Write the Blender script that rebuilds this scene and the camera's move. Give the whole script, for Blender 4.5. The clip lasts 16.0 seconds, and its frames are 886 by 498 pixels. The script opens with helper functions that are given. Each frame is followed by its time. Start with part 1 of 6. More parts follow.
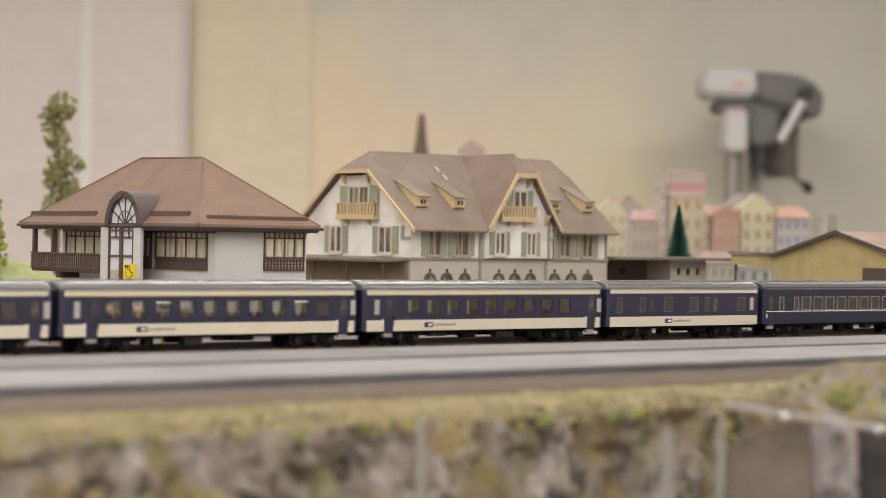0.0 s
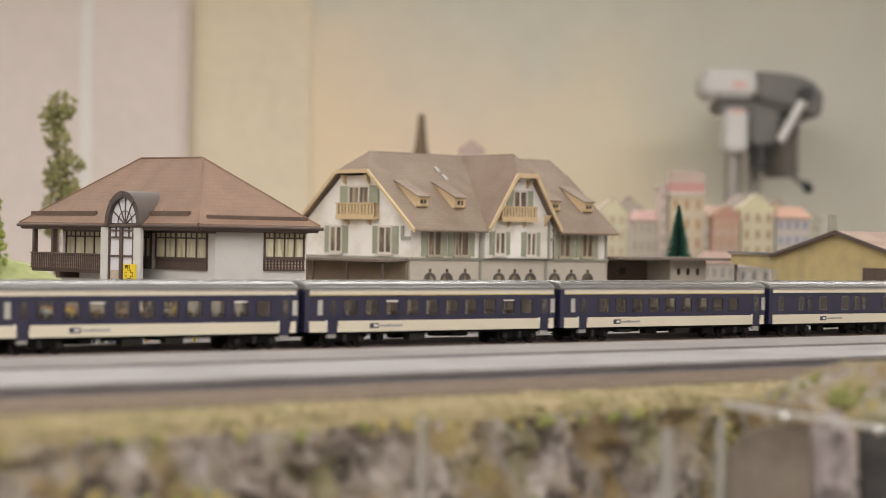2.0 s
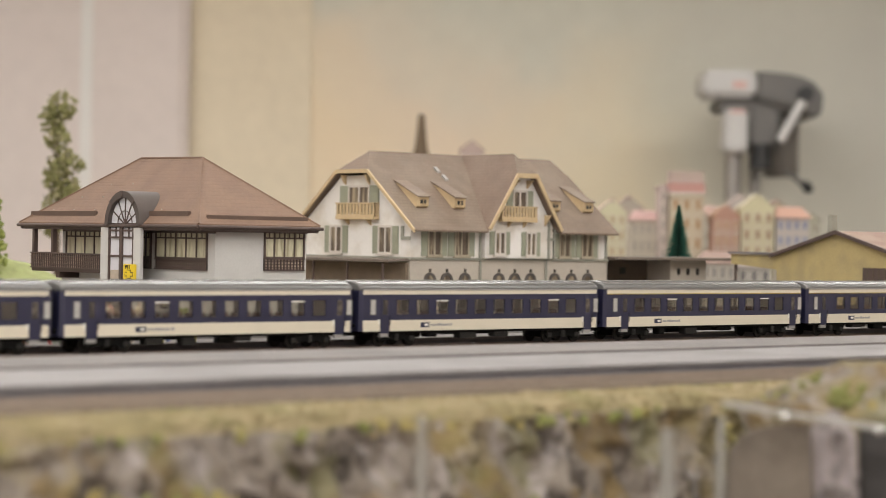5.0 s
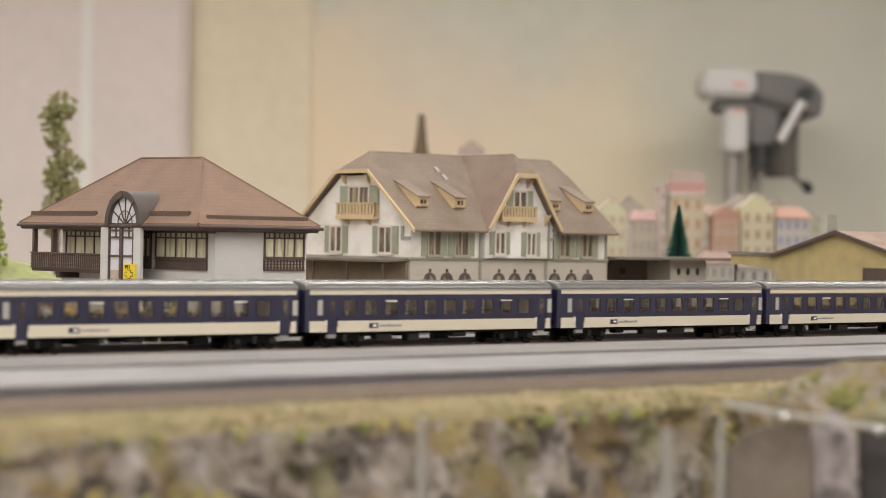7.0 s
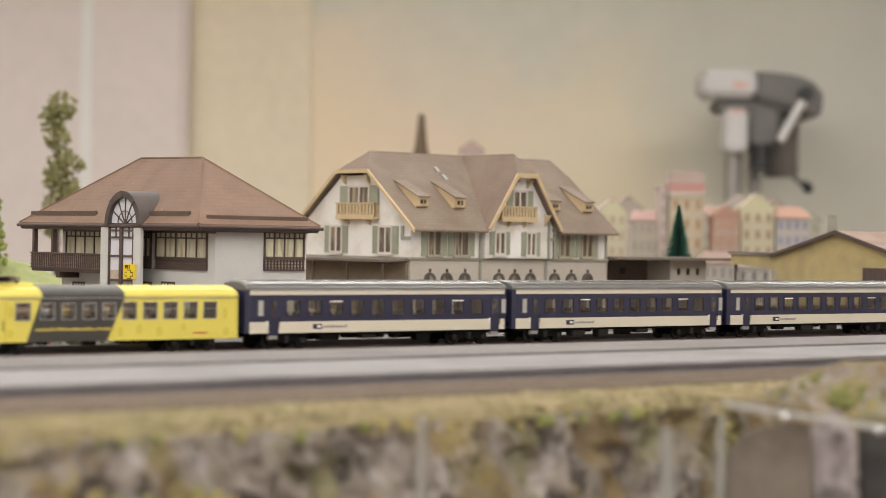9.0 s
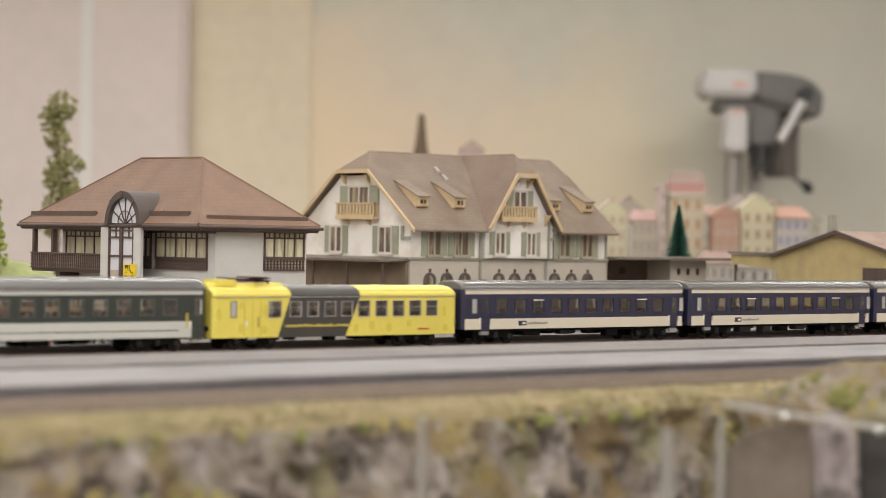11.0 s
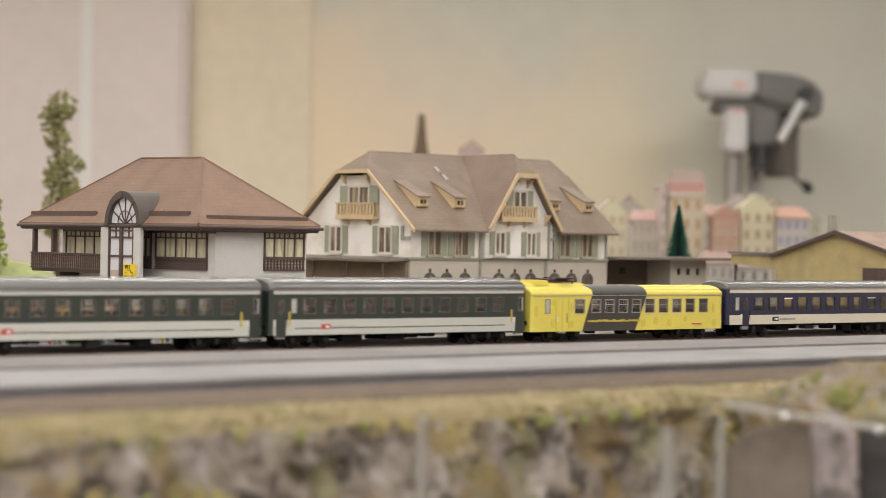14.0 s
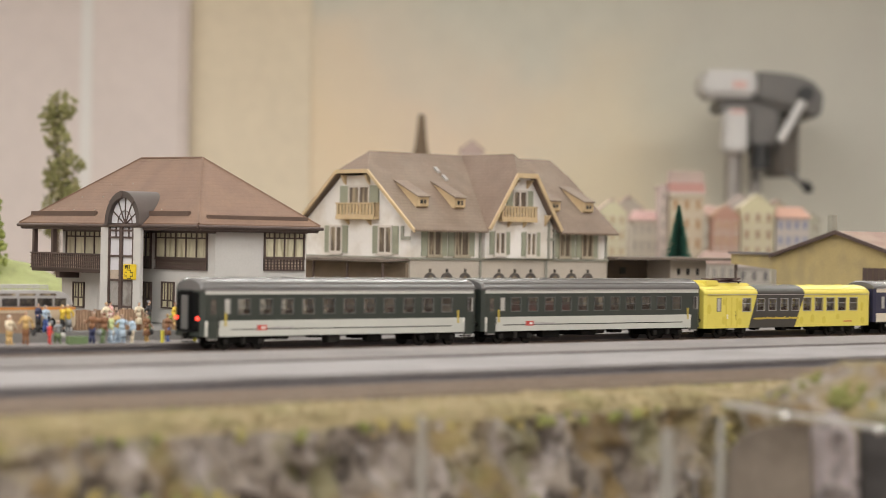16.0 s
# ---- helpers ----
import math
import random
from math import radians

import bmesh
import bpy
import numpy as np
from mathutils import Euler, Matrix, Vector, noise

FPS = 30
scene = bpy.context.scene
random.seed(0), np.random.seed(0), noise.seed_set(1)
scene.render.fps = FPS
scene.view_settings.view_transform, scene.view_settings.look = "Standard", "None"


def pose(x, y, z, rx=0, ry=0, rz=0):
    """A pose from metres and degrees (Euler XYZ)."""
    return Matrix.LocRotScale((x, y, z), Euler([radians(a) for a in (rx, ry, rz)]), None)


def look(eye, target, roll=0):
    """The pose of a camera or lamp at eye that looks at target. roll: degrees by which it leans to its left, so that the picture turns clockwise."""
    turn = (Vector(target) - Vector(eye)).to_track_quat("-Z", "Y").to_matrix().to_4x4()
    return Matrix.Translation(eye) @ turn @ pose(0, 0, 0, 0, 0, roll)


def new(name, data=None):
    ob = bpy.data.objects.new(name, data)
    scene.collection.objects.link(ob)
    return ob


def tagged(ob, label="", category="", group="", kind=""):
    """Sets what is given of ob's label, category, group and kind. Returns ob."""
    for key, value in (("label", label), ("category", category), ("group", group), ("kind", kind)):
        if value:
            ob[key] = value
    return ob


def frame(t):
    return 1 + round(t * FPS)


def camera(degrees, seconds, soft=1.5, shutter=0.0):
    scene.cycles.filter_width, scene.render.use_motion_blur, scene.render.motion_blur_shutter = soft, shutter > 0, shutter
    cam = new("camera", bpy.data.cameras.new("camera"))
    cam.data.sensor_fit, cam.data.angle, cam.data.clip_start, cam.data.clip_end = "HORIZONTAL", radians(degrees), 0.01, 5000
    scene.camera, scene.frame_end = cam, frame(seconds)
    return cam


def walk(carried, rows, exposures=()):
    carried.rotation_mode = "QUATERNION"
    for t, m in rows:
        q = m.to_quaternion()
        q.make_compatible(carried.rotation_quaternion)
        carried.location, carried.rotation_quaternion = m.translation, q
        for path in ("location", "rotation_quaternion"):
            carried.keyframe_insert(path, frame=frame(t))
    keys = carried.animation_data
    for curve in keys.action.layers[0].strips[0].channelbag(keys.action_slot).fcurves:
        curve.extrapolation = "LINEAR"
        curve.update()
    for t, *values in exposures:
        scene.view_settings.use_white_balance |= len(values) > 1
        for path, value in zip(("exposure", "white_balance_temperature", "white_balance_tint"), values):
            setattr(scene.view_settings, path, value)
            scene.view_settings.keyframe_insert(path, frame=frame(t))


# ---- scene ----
# A model railway in a workshop: x runs along the main track, y away from it towards the station, z = 0 at rail height.
cam = camera(24.24, 16.0, 0.5, 0.55)
EYE = Vector((-0.978, -1.182, 0.0735))
HEADING = Vector((math.sin(radians(40)), math.cos(radians(40)), -0.0038))
walk(cam, [(0.0, look(EYE, EYE + HEADING, 1.0)), (16.0, look(EYE, EYE + HEADING, 1.0))])
cam.data.dof.use_dof = True
cam.data.dof.focus_distance = 1.72
cam.data.dof.aperture_fstop = 8.2

# world: the room is closed, so the sky is only a faint grey
world = bpy.data.worlds.new("world")
world.use_nodes = True
world.node_tree.nodes["Background"].inputs[0].default_value = (0.8, 0.85, 1.0, 1)
world.node_tree.nodes["Background"].inputs[1].default_value = 0.05
scene.world = world
scene.view_settings.exposure = 0.0

LAMP_POWER = {-1.5: 32.0, 0.1: 16.0, 1.7: 8.5, 3.3: 11.0, 4.7: 17.0}    # the row behind the viewer is the strongest
LAMP_GRID = [(r, f) for r in (-1.9, -0.1, 1.7) for f in (-1.5, 0.1, 1.7, 3.3, 4.7)]
LAMP_PLACES = [(EYE.x + r * 0.766 + f * 0.643, EYE.y - r * 0.643 + f * 0.766, LAMP_POWER[f]) for r, f in LAMP_GRID]
CEILING = 1.55
for lx, ly, watts in LAMP_PLACES:
    lamp = bpy.data.lights.new("tube_light", "AREA")
    lamp.shape, lamp.size, lamp.size_y, lamp.energy, lamp.color = "RECTANGLE", 1.25, 0.28, watts, (0.985, 1.0, 0.985)
    o = new("tube_light", lamp)
    o.matrix_basis = pose(lx, ly, CEILING - 0.085, 0, 0, -40)


# ---- materials ----
def mat(name, colour, rough=0.6, metal=0.0, var=0.15, scale=60.0, bump=0.0, bump_scale=900.0, second=None, mix_scale=25.0, mix_at=(0.45, 0.6), spec=0.5, coat=0.0, detail=4.0, island=0.0):
    """A painted, grained surface: colour varied by two noises, optional second colour in patches, optional relief."""
    m = bpy.data.materials.new(name)
    m.use_nodes = True
    nt = m.node_tree
    N, L = nt.nodes, nt.links
    b = N["Principled BSDF"]
    b.inputs["Roughness"].default_value, b.inputs["Metallic"].default_value = rough, metal
    b.inputs["Specular IOR Level"].default_value = spec
    b.inputs["Coat Weight"].default_value = coat
    co = N.new("ShaderNodeTexCoord")
    base = N.new("ShaderNodeRGB")
    base.outputs[0].default_value = (*colour, 1)
    out = base.outputs[0]
    if second:
        n2 = N.new("ShaderNodeTexNoise")
        n2.inputs["Scale"].default_value, n2.inputs["Detail"].default_value = mix_scale, 5
        ramp = N.new("ShaderNodeMapRange")
        ramp.inputs["From Min"].default_value, ramp.inputs["From Max"].default_value = mix_at
        L.new(co.outputs["Object"], n2.inputs["Vector"])
        L.new(n2.outputs[0], ramp.inputs["Value"])
        mx = N.new("ShaderNodeMix")
        mx.data_type = "RGBA"
        mx.inputs[7].default_value = (*second, 1)
        L.new(ramp.outputs[0], mx.inputs[0])
        L.new(out, mx.inputs[6])
        out = mx.outputs[2]
    if var > 0:
        n1 = N.new("ShaderNodeTexNoise")
        n1.inputs["Scale"].default_value, n1.inputs["Detail"].default_value = scale, detail
        L.new(co.outputs["Object"], n1.inputs["Vector"])
        nf = N.new("ShaderNodeTexNoise")
        nf.inputs["Scale"].default_value, nf.inputs["Detail"].default_value = scale * 11, 3
        L.new(co.outputs["Object"], nf.inputs["Vector"])
        add = N.new("ShaderNodeMath")
        add.operation = "ADD"
        L.new(n1.outputs[0], add.inputs[0])
        L.new(nf.outputs[0], add.inputs[1])
        r = N.new("ShaderNodeMapRange")
        r.inputs["From Min"].default_value, r.inputs["From Max"].default_value = 0.6, 1.4
        r.inputs["To Min"].default_value, r.inputs["To Max"].default_value = 1 - var, 1 + var
        L.new(add.outputs[0], r.inputs["Value"])
        val = r.outputs[0]
        if island:
            info = N.new("ShaderNodeObjectInfo")
            ri = N.new("ShaderNodeMapRange")
            ri.inputs["To Min"].default_value, ri.inputs["To Max"].default_value = 1 - island, 1 + island
            L.new(info.outputs["Random"], ri.inputs["Value"])
            mm = N.new("ShaderNodeMath")
            mm.operation = "MULTIPLY"
            L.new(val, mm.inputs[0])
            L.new(ri.outputs[0], mm.inputs[1])
            val = mm.outputs[0]
        sc = N.new("ShaderNodeVectorMath")
        sc.operation = "SCALE"
        L.new(out, sc.inputs[0])
        L.new(val, sc.inputs["Scale"])
        out = sc.outputs[0]
    L.new(out, b.inputs["Base Color"])
    if bump > 0:
        nb = N.new("ShaderNodeTexNoise")
        nb.inputs["Scale"].default_value, nb.inputs["Detail"].default_value = bump_scale, 5
        L.new(co.outputs["Object"], nb.inputs["Vector"])
        bp = N.new("ShaderNodeBump")
        bp.inputs["Strength"].default_value, bp.inputs["Distance"].default_value = bump, 0.002
        L.new(nb.outputs[0], bp.inputs["Height"])
        L.new(bp.outputs[0], b.inputs["Normal"])
    return m


def glow(name, colour, strength):
    m = mat(name, colour, 0.4, var=0)
    b = m.node_tree.nodes["Principled BSDF"]
    b.inputs["Emission Color"].default_value, b.inputs["Emission Strength"].default_value = (*colour, 1), strength
    return m


def glass(name, tint=(0.85, 0.88, 0.86), rough=0.03):
    m = bpy.data.materials.new(name)
    m.use_nodes = True
    b = m.node_tree.nodes["Principled BSDF"]
    b.inputs["Base Color"].default_value = (*tint, 1)
    b.inputs["Transmission Weight"].default_value, b.inputs["Roughness"].default_value, b.inputs["IOR"].default_value = 1.0, rough, 1.48
    return m


# room
M_PLASTER = mat("plaster", (0.7, 0.615, 0.57), 0.8, var=0.05, scale=2, bump=0.1, bump_scale=60)
M_CEIL = mat("ceiling_white", (0.75, 0.72, 0.68), 0.9, var=0.03, scale=1)
M_FLOOR = mat("floor_grey", (0.28, 0.25, 0.22), 0.6, var=0.15, scale=3)
M_LAMP = glow("lamp_diffuser", (1.0, 0.94, 0.86), 3.0)
M_HOUSING = mat("lamp_housing", (0.7, 0.7, 0.68), 0.5, var=0.03)
# layout
M_GROUND = mat("yard_ground", (0.24, 0.2, 0.155), 0.95, var=0.25, scale=40, bump=0.5, bump_scale=700, second=(0.16, 0.13, 0.1), mix_scale=9)
M_BALLAST = mat("ballast", (0.24, 0.178, 0.135), 0.95, var=0.35, scale=300, bump=0.8, bump_scale=600, second=(0.3, 0.21, 0.145), mix_scale=30)
# dark brown bed; the shade beneath the train is put into its colour
M_BEDDARK = mat("shade_dark_ballast", (0.036, 0.027, 0.021), 0.95, var=0.35, scale=300, bump=0.8, bump_scale=600)
M_SLEEPER = mat("sleeper", (0.11, 0.085, 0.07), 0.8, var=0.25, scale=300)
M_RAILRUST = mat("rusty_rail", (0.27, 0.21, 0.165), 0.5, 0.1, var=0.2, scale=100)
M_RAIL = mat("rail_steel", (0.25, 0.2, 0.17), 0.4, 0.8, var=0.2, scale=100)
M_PLATFORM = mat("platform_concrete", (0.19, 0.168, 0.16), 0.8, var=0.12, scale=35, bump=0.3, second=(0.16, 0.143, 0.138), mix_scale=14)
M_PLATFORM2 = mat("pale_platform_concrete", (0.245, 0.226, 0.224), 0.8, var=0.12, scale=35, bump=0.3, second=(0.2, 0.183, 0.18), mix_scale=14)
M_BEDFRONT = mat("rusty_front_ballast", (0.086, 0.069, 0.055), 0.95, var=0.4, scale=260, bump=0.8, bump_scale=600, second=(0.15, 0.095, 0.05), mix_scale=5, mix_at=(0.45, 0.65))
M_KERB = mat("platform_side", (0.16, 0.148, 0.155), 0.8, var=0.2, scale=60)
M_ASPHALT = mat("asphalt", (0.2, 0.19, 0.18), 0.85, var=0.15, scale=50)
M_EARTH = mat("dry_grass_edge", (0.3, 0.235, 0.13), 1.0, var=0.25, scale=60, bump=1, bump_scale=800, second=(0.245, 0.2, 0.095), mix_scale=18)
M_GRASS = mat("grass_flock", (0.165, 0.17, 0.05), 1.0, var=0.3, scale=120, second=(0.27, 0.215, 0.08), mix_scale=40, island=0.2)
M_MEADOW = mat("meadow_flock", (0.33, 0.355, 0.15), 1.0, var=0.25, scale=60, bump=0.6, bump_scale=900)
M_LEAF = mat("tree_foliage", (0.25, 0.245, 0.1), 1.0, var=0.35, scale=150, second=(0.32, 0.29, 0.16), mix_scale=60)
M_LEAF2 = mat("bush_foliage", (0.25, 0.28, 0.08), 1.0, var=0.35, scale=150)
M_CONIFER = mat("conifer_needles", (0.015, 0.075, 0.05), 0.95, var=0.4, scale=200)
M_BARK = mat("bark", (0.1, 0.07, 0.045), 0.9, var=0.3, scale=150)
M_ACRYLIC = glass("acrylic", (0.93, 0.95, 0.94), 0.06)


# ---- mesh helpers ----
class Form:
    """Collects faces; boxes, prisms, tubes and lumps are added in metres."""
    def __init__(self):
        self.v, self.f = [], []

    def faces(self, pts, faces):
        n = len(self.v)
        self.v += [tuple(p) for p in pts]
        self.f += [tuple(n + i for i in q) for q in faces]
        return self

    def box(self, x0, x1, y0, y1, z0, z1):
        x0, x1 = min(x0, x1), max(x0, x1)
        y0, y1 = min(y0, y1), max(y0, y1)
        z0, z1 = min(z0, z1), max(z0, z1)
        p = [(x, y, z) for z in (z0, z1) for y in (y0, y1) for x in (x0, x1)]
        return self.faces(p, [(0, 2, 3, 1), (4, 5, 7, 6), (0, 1, 5, 4), (2, 6, 7, 3), (0, 4, 6, 2), (1, 3, 7, 5)])

    def prism(self, pts, axis, a, b):
        """A polygon extruded along an axis. x: (y, z) points; y: (x, z) points; z: (x, y) points."""
        put = {"x": lambda p, t: (t, p[0], p[1]), "y": lambda p, t: (p[0], t, p[1]), "z": lambda p, t: (p[0], p[1], t)}[axis]
        n = len(pts)
        P = [put(p, a) for p in pts] + [put(p, b) for p in pts]
        F = [tuple(range(n)), tuple(range(2 * n - 1, n - 1, -1))]
        F += [(i, i + n, (i + 1) % n + n, (i + 1) % n) for i in range(n)]
        return self.faces(P, F)

    def slab(self, top, thick):
        """A roof plane: a polygon of 3D points, thickened downwards."""
        n = len(top)
        P = list(top) + [(p[0], p[1], p[2] - thick) for p in top]
        F = [tuple(range(n)), tuple(range(2 * n - 1, n - 1, -1))]
        F += [(i, i + n, (i + 1) % n + n, (i + 1) % n) for i in range(n)]
        return self.faces(P, F)

    def tube(self, p0, p1, r, n=10, r1=None):
        r1 = r if r1 is None else r1
        p0, p1 = Vector(p0), Vector(p1)
        d = (p1 - p0).normalized()
        s = d.orthogonal().normalized()
        t = d.cross(s)
        P = []
        for p, rr in ((p0, r), (p1, r1)):
            for i in range(n):
                a = 2 * math.pi * i / n
                P.append(p + s * (rr * math.cos(a)) + t * (rr * math.sin(a)))
        F = [tuple(range(n - 1, -1, -1)), tuple(range(n, 2 * n))]
        F += [(i, (i + 1) % n, (i + 1) % n + n, i + n) for i in range(n)]
        return self.faces(P, F)

    def lump(self, c, r, rnd, rough=0.3, n=6, m=4):
        """An uneven rounded clump with radii r = (rx, ry, rz)."""
        P = [(c[0], c[1], c[2] - r[2])]
        for j in range(1, m):
            th = math.pi * j / m
            for i in range(n):
                a = 2 * math.pi * (i + 0.5 * (j % 2)) / n
                k = 1 + rnd.uniform(-rough, rough)
                P.append((c[0] + r[0] * k * math.sin(th) * math.cos(a), c[1] + r[1] * k * math.sin(th) * math.sin(a), c[2] - r[2] * k * math.cos(th)))
        P.append((c[0], c[1], c[2] + r[2]))
        F = [(0, 1 + (i + 1) % n, 1 + i) for i in range(n)]
        for j in range(m - 2):
            for i in range(n):
                a, b = 1 + j * n + i, 1 + j * n + (i + 1) % n
                F.append((a, b, b + n, a + n))
        e = len(P) - 1
        F += [(e, e - n + i, e - n + (i + 1) % n) for i in range(n)]
        return self.faces(P, F)


def mesh_of(name, form, material, bevel=0.0, smooth=False):
    me = bpy.data.meshes.new(name)
    me.from_pydata(form.v, [], form.f)
    bm = bmesh.new()
    bm.from_mesh(me)
    bmesh.ops.recalc_face_normals(bm, faces=bm.faces)
    if bevel > 0:
        bmesh.ops.bevel(bm, geom=list(bm.edges), offset=bevel, segments=2, affect="EDGES", clamp_overlap=True)
    for f in bm.faces:
        f.smooth = smooth
    bm.to_mesh(me)
    bm.free()
    me.materials.append(material)
    return me


def part(name, form, material, parent=None, label="", bevel=0.0, smooth=False, at=None):
    """One mesh object, under a thing or a part, or on its own."""
    me = form if isinstance(form, bpy.types.Mesh) else mesh_of(name, form, material, bevel, smooth)
    o = new(name, me)
    o.parent = parent
    if parent is not None and parent.name in SITES:
        o.matrix_basis = Matrix.Translation(-SITES[parent.name])
    if at is not None:
        o.matrix_basis = at
    return tagged(o, label)


SITES = {}


def site(name, x, y, z, label, category, group=""):
    """A thing whose base stands at x, y, z and whose parts are given in the layout's own metres."""
    o = thing(name, pose(x, y, z), label, category, group)
    SITES[o.name] = Vector((x, y, z))
    return o


def thing(name, at, label, category, group=""):
    o = new(name)
    o.empty_display_size = 0.01
    o.matrix_basis = at
    return tagged(o, label, category, group)


def setting(name, form, material, label, category="", bevel=0.0, smooth=False):
    return tagged(part(name, form, material, None, "", bevel, smooth), label, category or name.split("_")[0], "", "structure")


# ---- room ----
FLOOR_Z = -1.05
HALF_R = Vector((math.cos(radians(40)), -math.sin(radians(40)), 0))
HALF_F = Vector((math.sin(radians(40)), math.cos(radians(40)), 0))


def room_point(r, f, z):
    """A place by metres to the right of and ahead of the camera's stand."""
    p = Vector((EYE.x, EYE.y, 0)) + HALF_R * r + HALF_F * f
    return (p.x, p.y, z)


def room_box(form, r0, r1, f0, f1, z0, z1):
    p = [room_point(r, f, z) for z in (z0, z1) for f in (f0, f1) for r in (r0, r1)]
    return form.faces(p, [(0, 2, 3, 1), (4, 5, 7, 6), (0, 1, 5, 4), (2, 6, 7, 3), (0, 4, 6, 2), (1, 3, 7, 5)])


def backdrop_paint():
    """Hand-painted sky: grey-green with a soft peach and cream glow low down."""
    m = mat("painted_sky", (0.64, 0.62, 0.525), 0.85, var=0.05, scale=1.2, bump=0.05, bump_scale=40)
    nt = m.node_tree
    N, L = nt.nodes, nt.links
    geo = N.new("ShaderNodeNewGeometry")
    cn = N.new("ShaderNodeTexNoise")
    cn.inputs["Scale"].default_value, cn.inputs["Detail"].default_value = 1.6, 5
    L.new(geo.outputs["Position"], cn.inputs["Vector"])
    old = N["Principled BSDF"].inputs["Base Color"].links[0].from_socket
    prev = old
    for centre, radius, colour, strength in ((room_point(-0.1, 6.6, 0.42), 0.5, (0.84, 0.64, 0.46), 0.55), (room_point(0.25, 6.6, 0.34), 0.4, (0.82, 0.64, 0.47), 0.5), (room_point(-0.5, 6.6, 0.25), 0.5, (0.82, 0.66, 0.45), 0.7), (room_point(0.45, 6.6, 0.2), 0.5, (0.8, 0.68, 0.46), 0.6), (room_point(1.5, 6.6, 0.6), 0.9, (0.53, 0.51, 0.455), 0.8)):
        dist = N.new("ShaderNodeVectorMath")
        dist.operation = "DISTANCE"
        dist.inputs[1].default_value = centre
        L.new(geo.outputs["Position"], dist.inputs[0])
        mul = N.new("ShaderNodeMath")
        mul.operation = "MULTIPLY_ADD"
        mul.inputs[1].default_value, mul.inputs[2].default_value = 0.9, -0.45
        L.new(cn.outputs[0], mul.inputs[0])
        ad = N.new("ShaderNodeMath")
        ad.operation = "ADD"
        L.new(dist.outputs["Value"], ad.inputs[0])
        L.new(mul.outputs[0], ad.inputs[1])
        mr = N.new("ShaderNodeMapRange")
        mr.inputs["From Min"].default_value, mr.inputs["From Max"].default_value = radius, 0.1
        mr.inputs["To Min"].default_value, mr.inputs["To Max"].default_value = 0, strength
        L.new(ad.outputs[0], mr.inputs["Value"])
        mx = N.new("ShaderNodeMix")
        mx.data_type = "RGBA"
        mx.inputs[7].default_value = (*colour, 1)
        L.new(mr.outputs[0], mx.inputs[0])
        L.new(prev, mx.inputs[6])
        prev = mx.outputs[2]
    L.new(prev, N["Principled BSDF"].inputs["Base Color"])
    return m


M_SKY = backdrop_paint()
ROOM = (-3.6, 3.8, -2.6, 6.6)
r0, r1, f0, f1 = ROOM
setting("floor", room_box(Form(), r0 - 0.1, r1 + 0.1, f0 - 0.1, f1 + 0.1, FLOOR_Z - 0.1, FLOOR_Z), M_FLOOR, "grey workshop floor under the layout")
setting("ceiling", room_box(Form(), r0 - 0.1, r1 + 0.1, f0 - 0.1, f1 + 0.1, CEILING, CEILING + 0.1), M_CEIL, "plain white painted workshop ceiling")
setting("wall_back", room_box(Form(), r0, r1, f1, f1 + 0.1, FLOOR_Z, CEILING), M_SKY, "wall painted as a hazy sky with peach clouds", "backdrop")
setting("wall_left", room_box(Form(), r0 - 0.1, r0, f0, f1, FLOOR_Z, CEILING), M_PLASTER, "plain pale plaster wall")
setting("wall_right", room_box(Form(), r1, r1 + 0.1, f0, f1, FLOOR_Z, CEILING), M_PLASTER, "plain pale plaster wall")
setting("wall_front", room_box(Form(), r0, r1, f0 - 0.1, f0, FLOOR_Z, CEILING), M_PLASTER, "plain pale plaster wall behind the viewer")
# projecting pale wall panel with a rounded edge and a joint strip
setting("wall_panel", room_box(Form(), r0, -0.815, 6.5, f1 - 0.003, FLOOR_Z, CEILING), M_PLASTER, "pale pinkish plastered wall projecting before the painted sky", "wall", bevel=0.02)
setting("trim", room_box(Form(), -1.15, -1.114, 6.494, 6.5, FLOOR_Z, CEILING), M_CEIL, "narrow pale joint strip on the wall", "trim")
setting("wall_board", room_box(Form(), -0.815, -0.43, f1 - 0.012, f1 - 0.003, FLOOR_Z, CEILING), mat("cream_board", (0.75, 0.65, 0.49), 0.8, var=0.06, scale=2), "cream painted strip beside the painted sky", "wall")
for lx, ly, _ in LAMP_PLACES:
    lt = thing("ceiling_light", pose(lx, ly, CEILING, 0, 0, -40), "white fluorescent ceiling light with a glowing diffuser", "ceiling light", "ceiling lights")
    part("housing", Form().box(-0.66, 0.66, -0.17, 0.17, -0.055, 0), M_HOUSING, lt, bevel=0.006)
    part("diffuser", Form().box(-0.63, 0.63, -0.15, 0.15, -0.075, -0.055), M_LAMP, lt, "glowing diffuser", bevel=0.005)

# ---- layout base, tracks, platforms, cliff ----
EDGE = -0.445          # front edge of the yard
BASE = -0.0095          # yard surface


setting("ground", Form().box(-2.2, 2.4, EDGE, 2.6, -0.05, BASE), M_GROUND, "flat brown yard ground of the model layout")
TABLE = Form().box(-2.2, 2.4, EDGE + 0.04, 2.6, -0.11, -0.0505)
for lx, ly in ((-2.1, -0.4), (2.3, -0.4), (-2.1, 2.5), (2.3, 2.5)):
    TABLE.box(lx - 0.04, lx + 0.04, ly - 0.04, ly + 0.04, FLOOR_Z, -0.11)
tagged(part("table_frame", TABLE, mat("table_wood", (0.3, 0.2, 0.11), 0.7, var=0.2, scale=20)), "plain wooden table frame carrying the layout", "table")


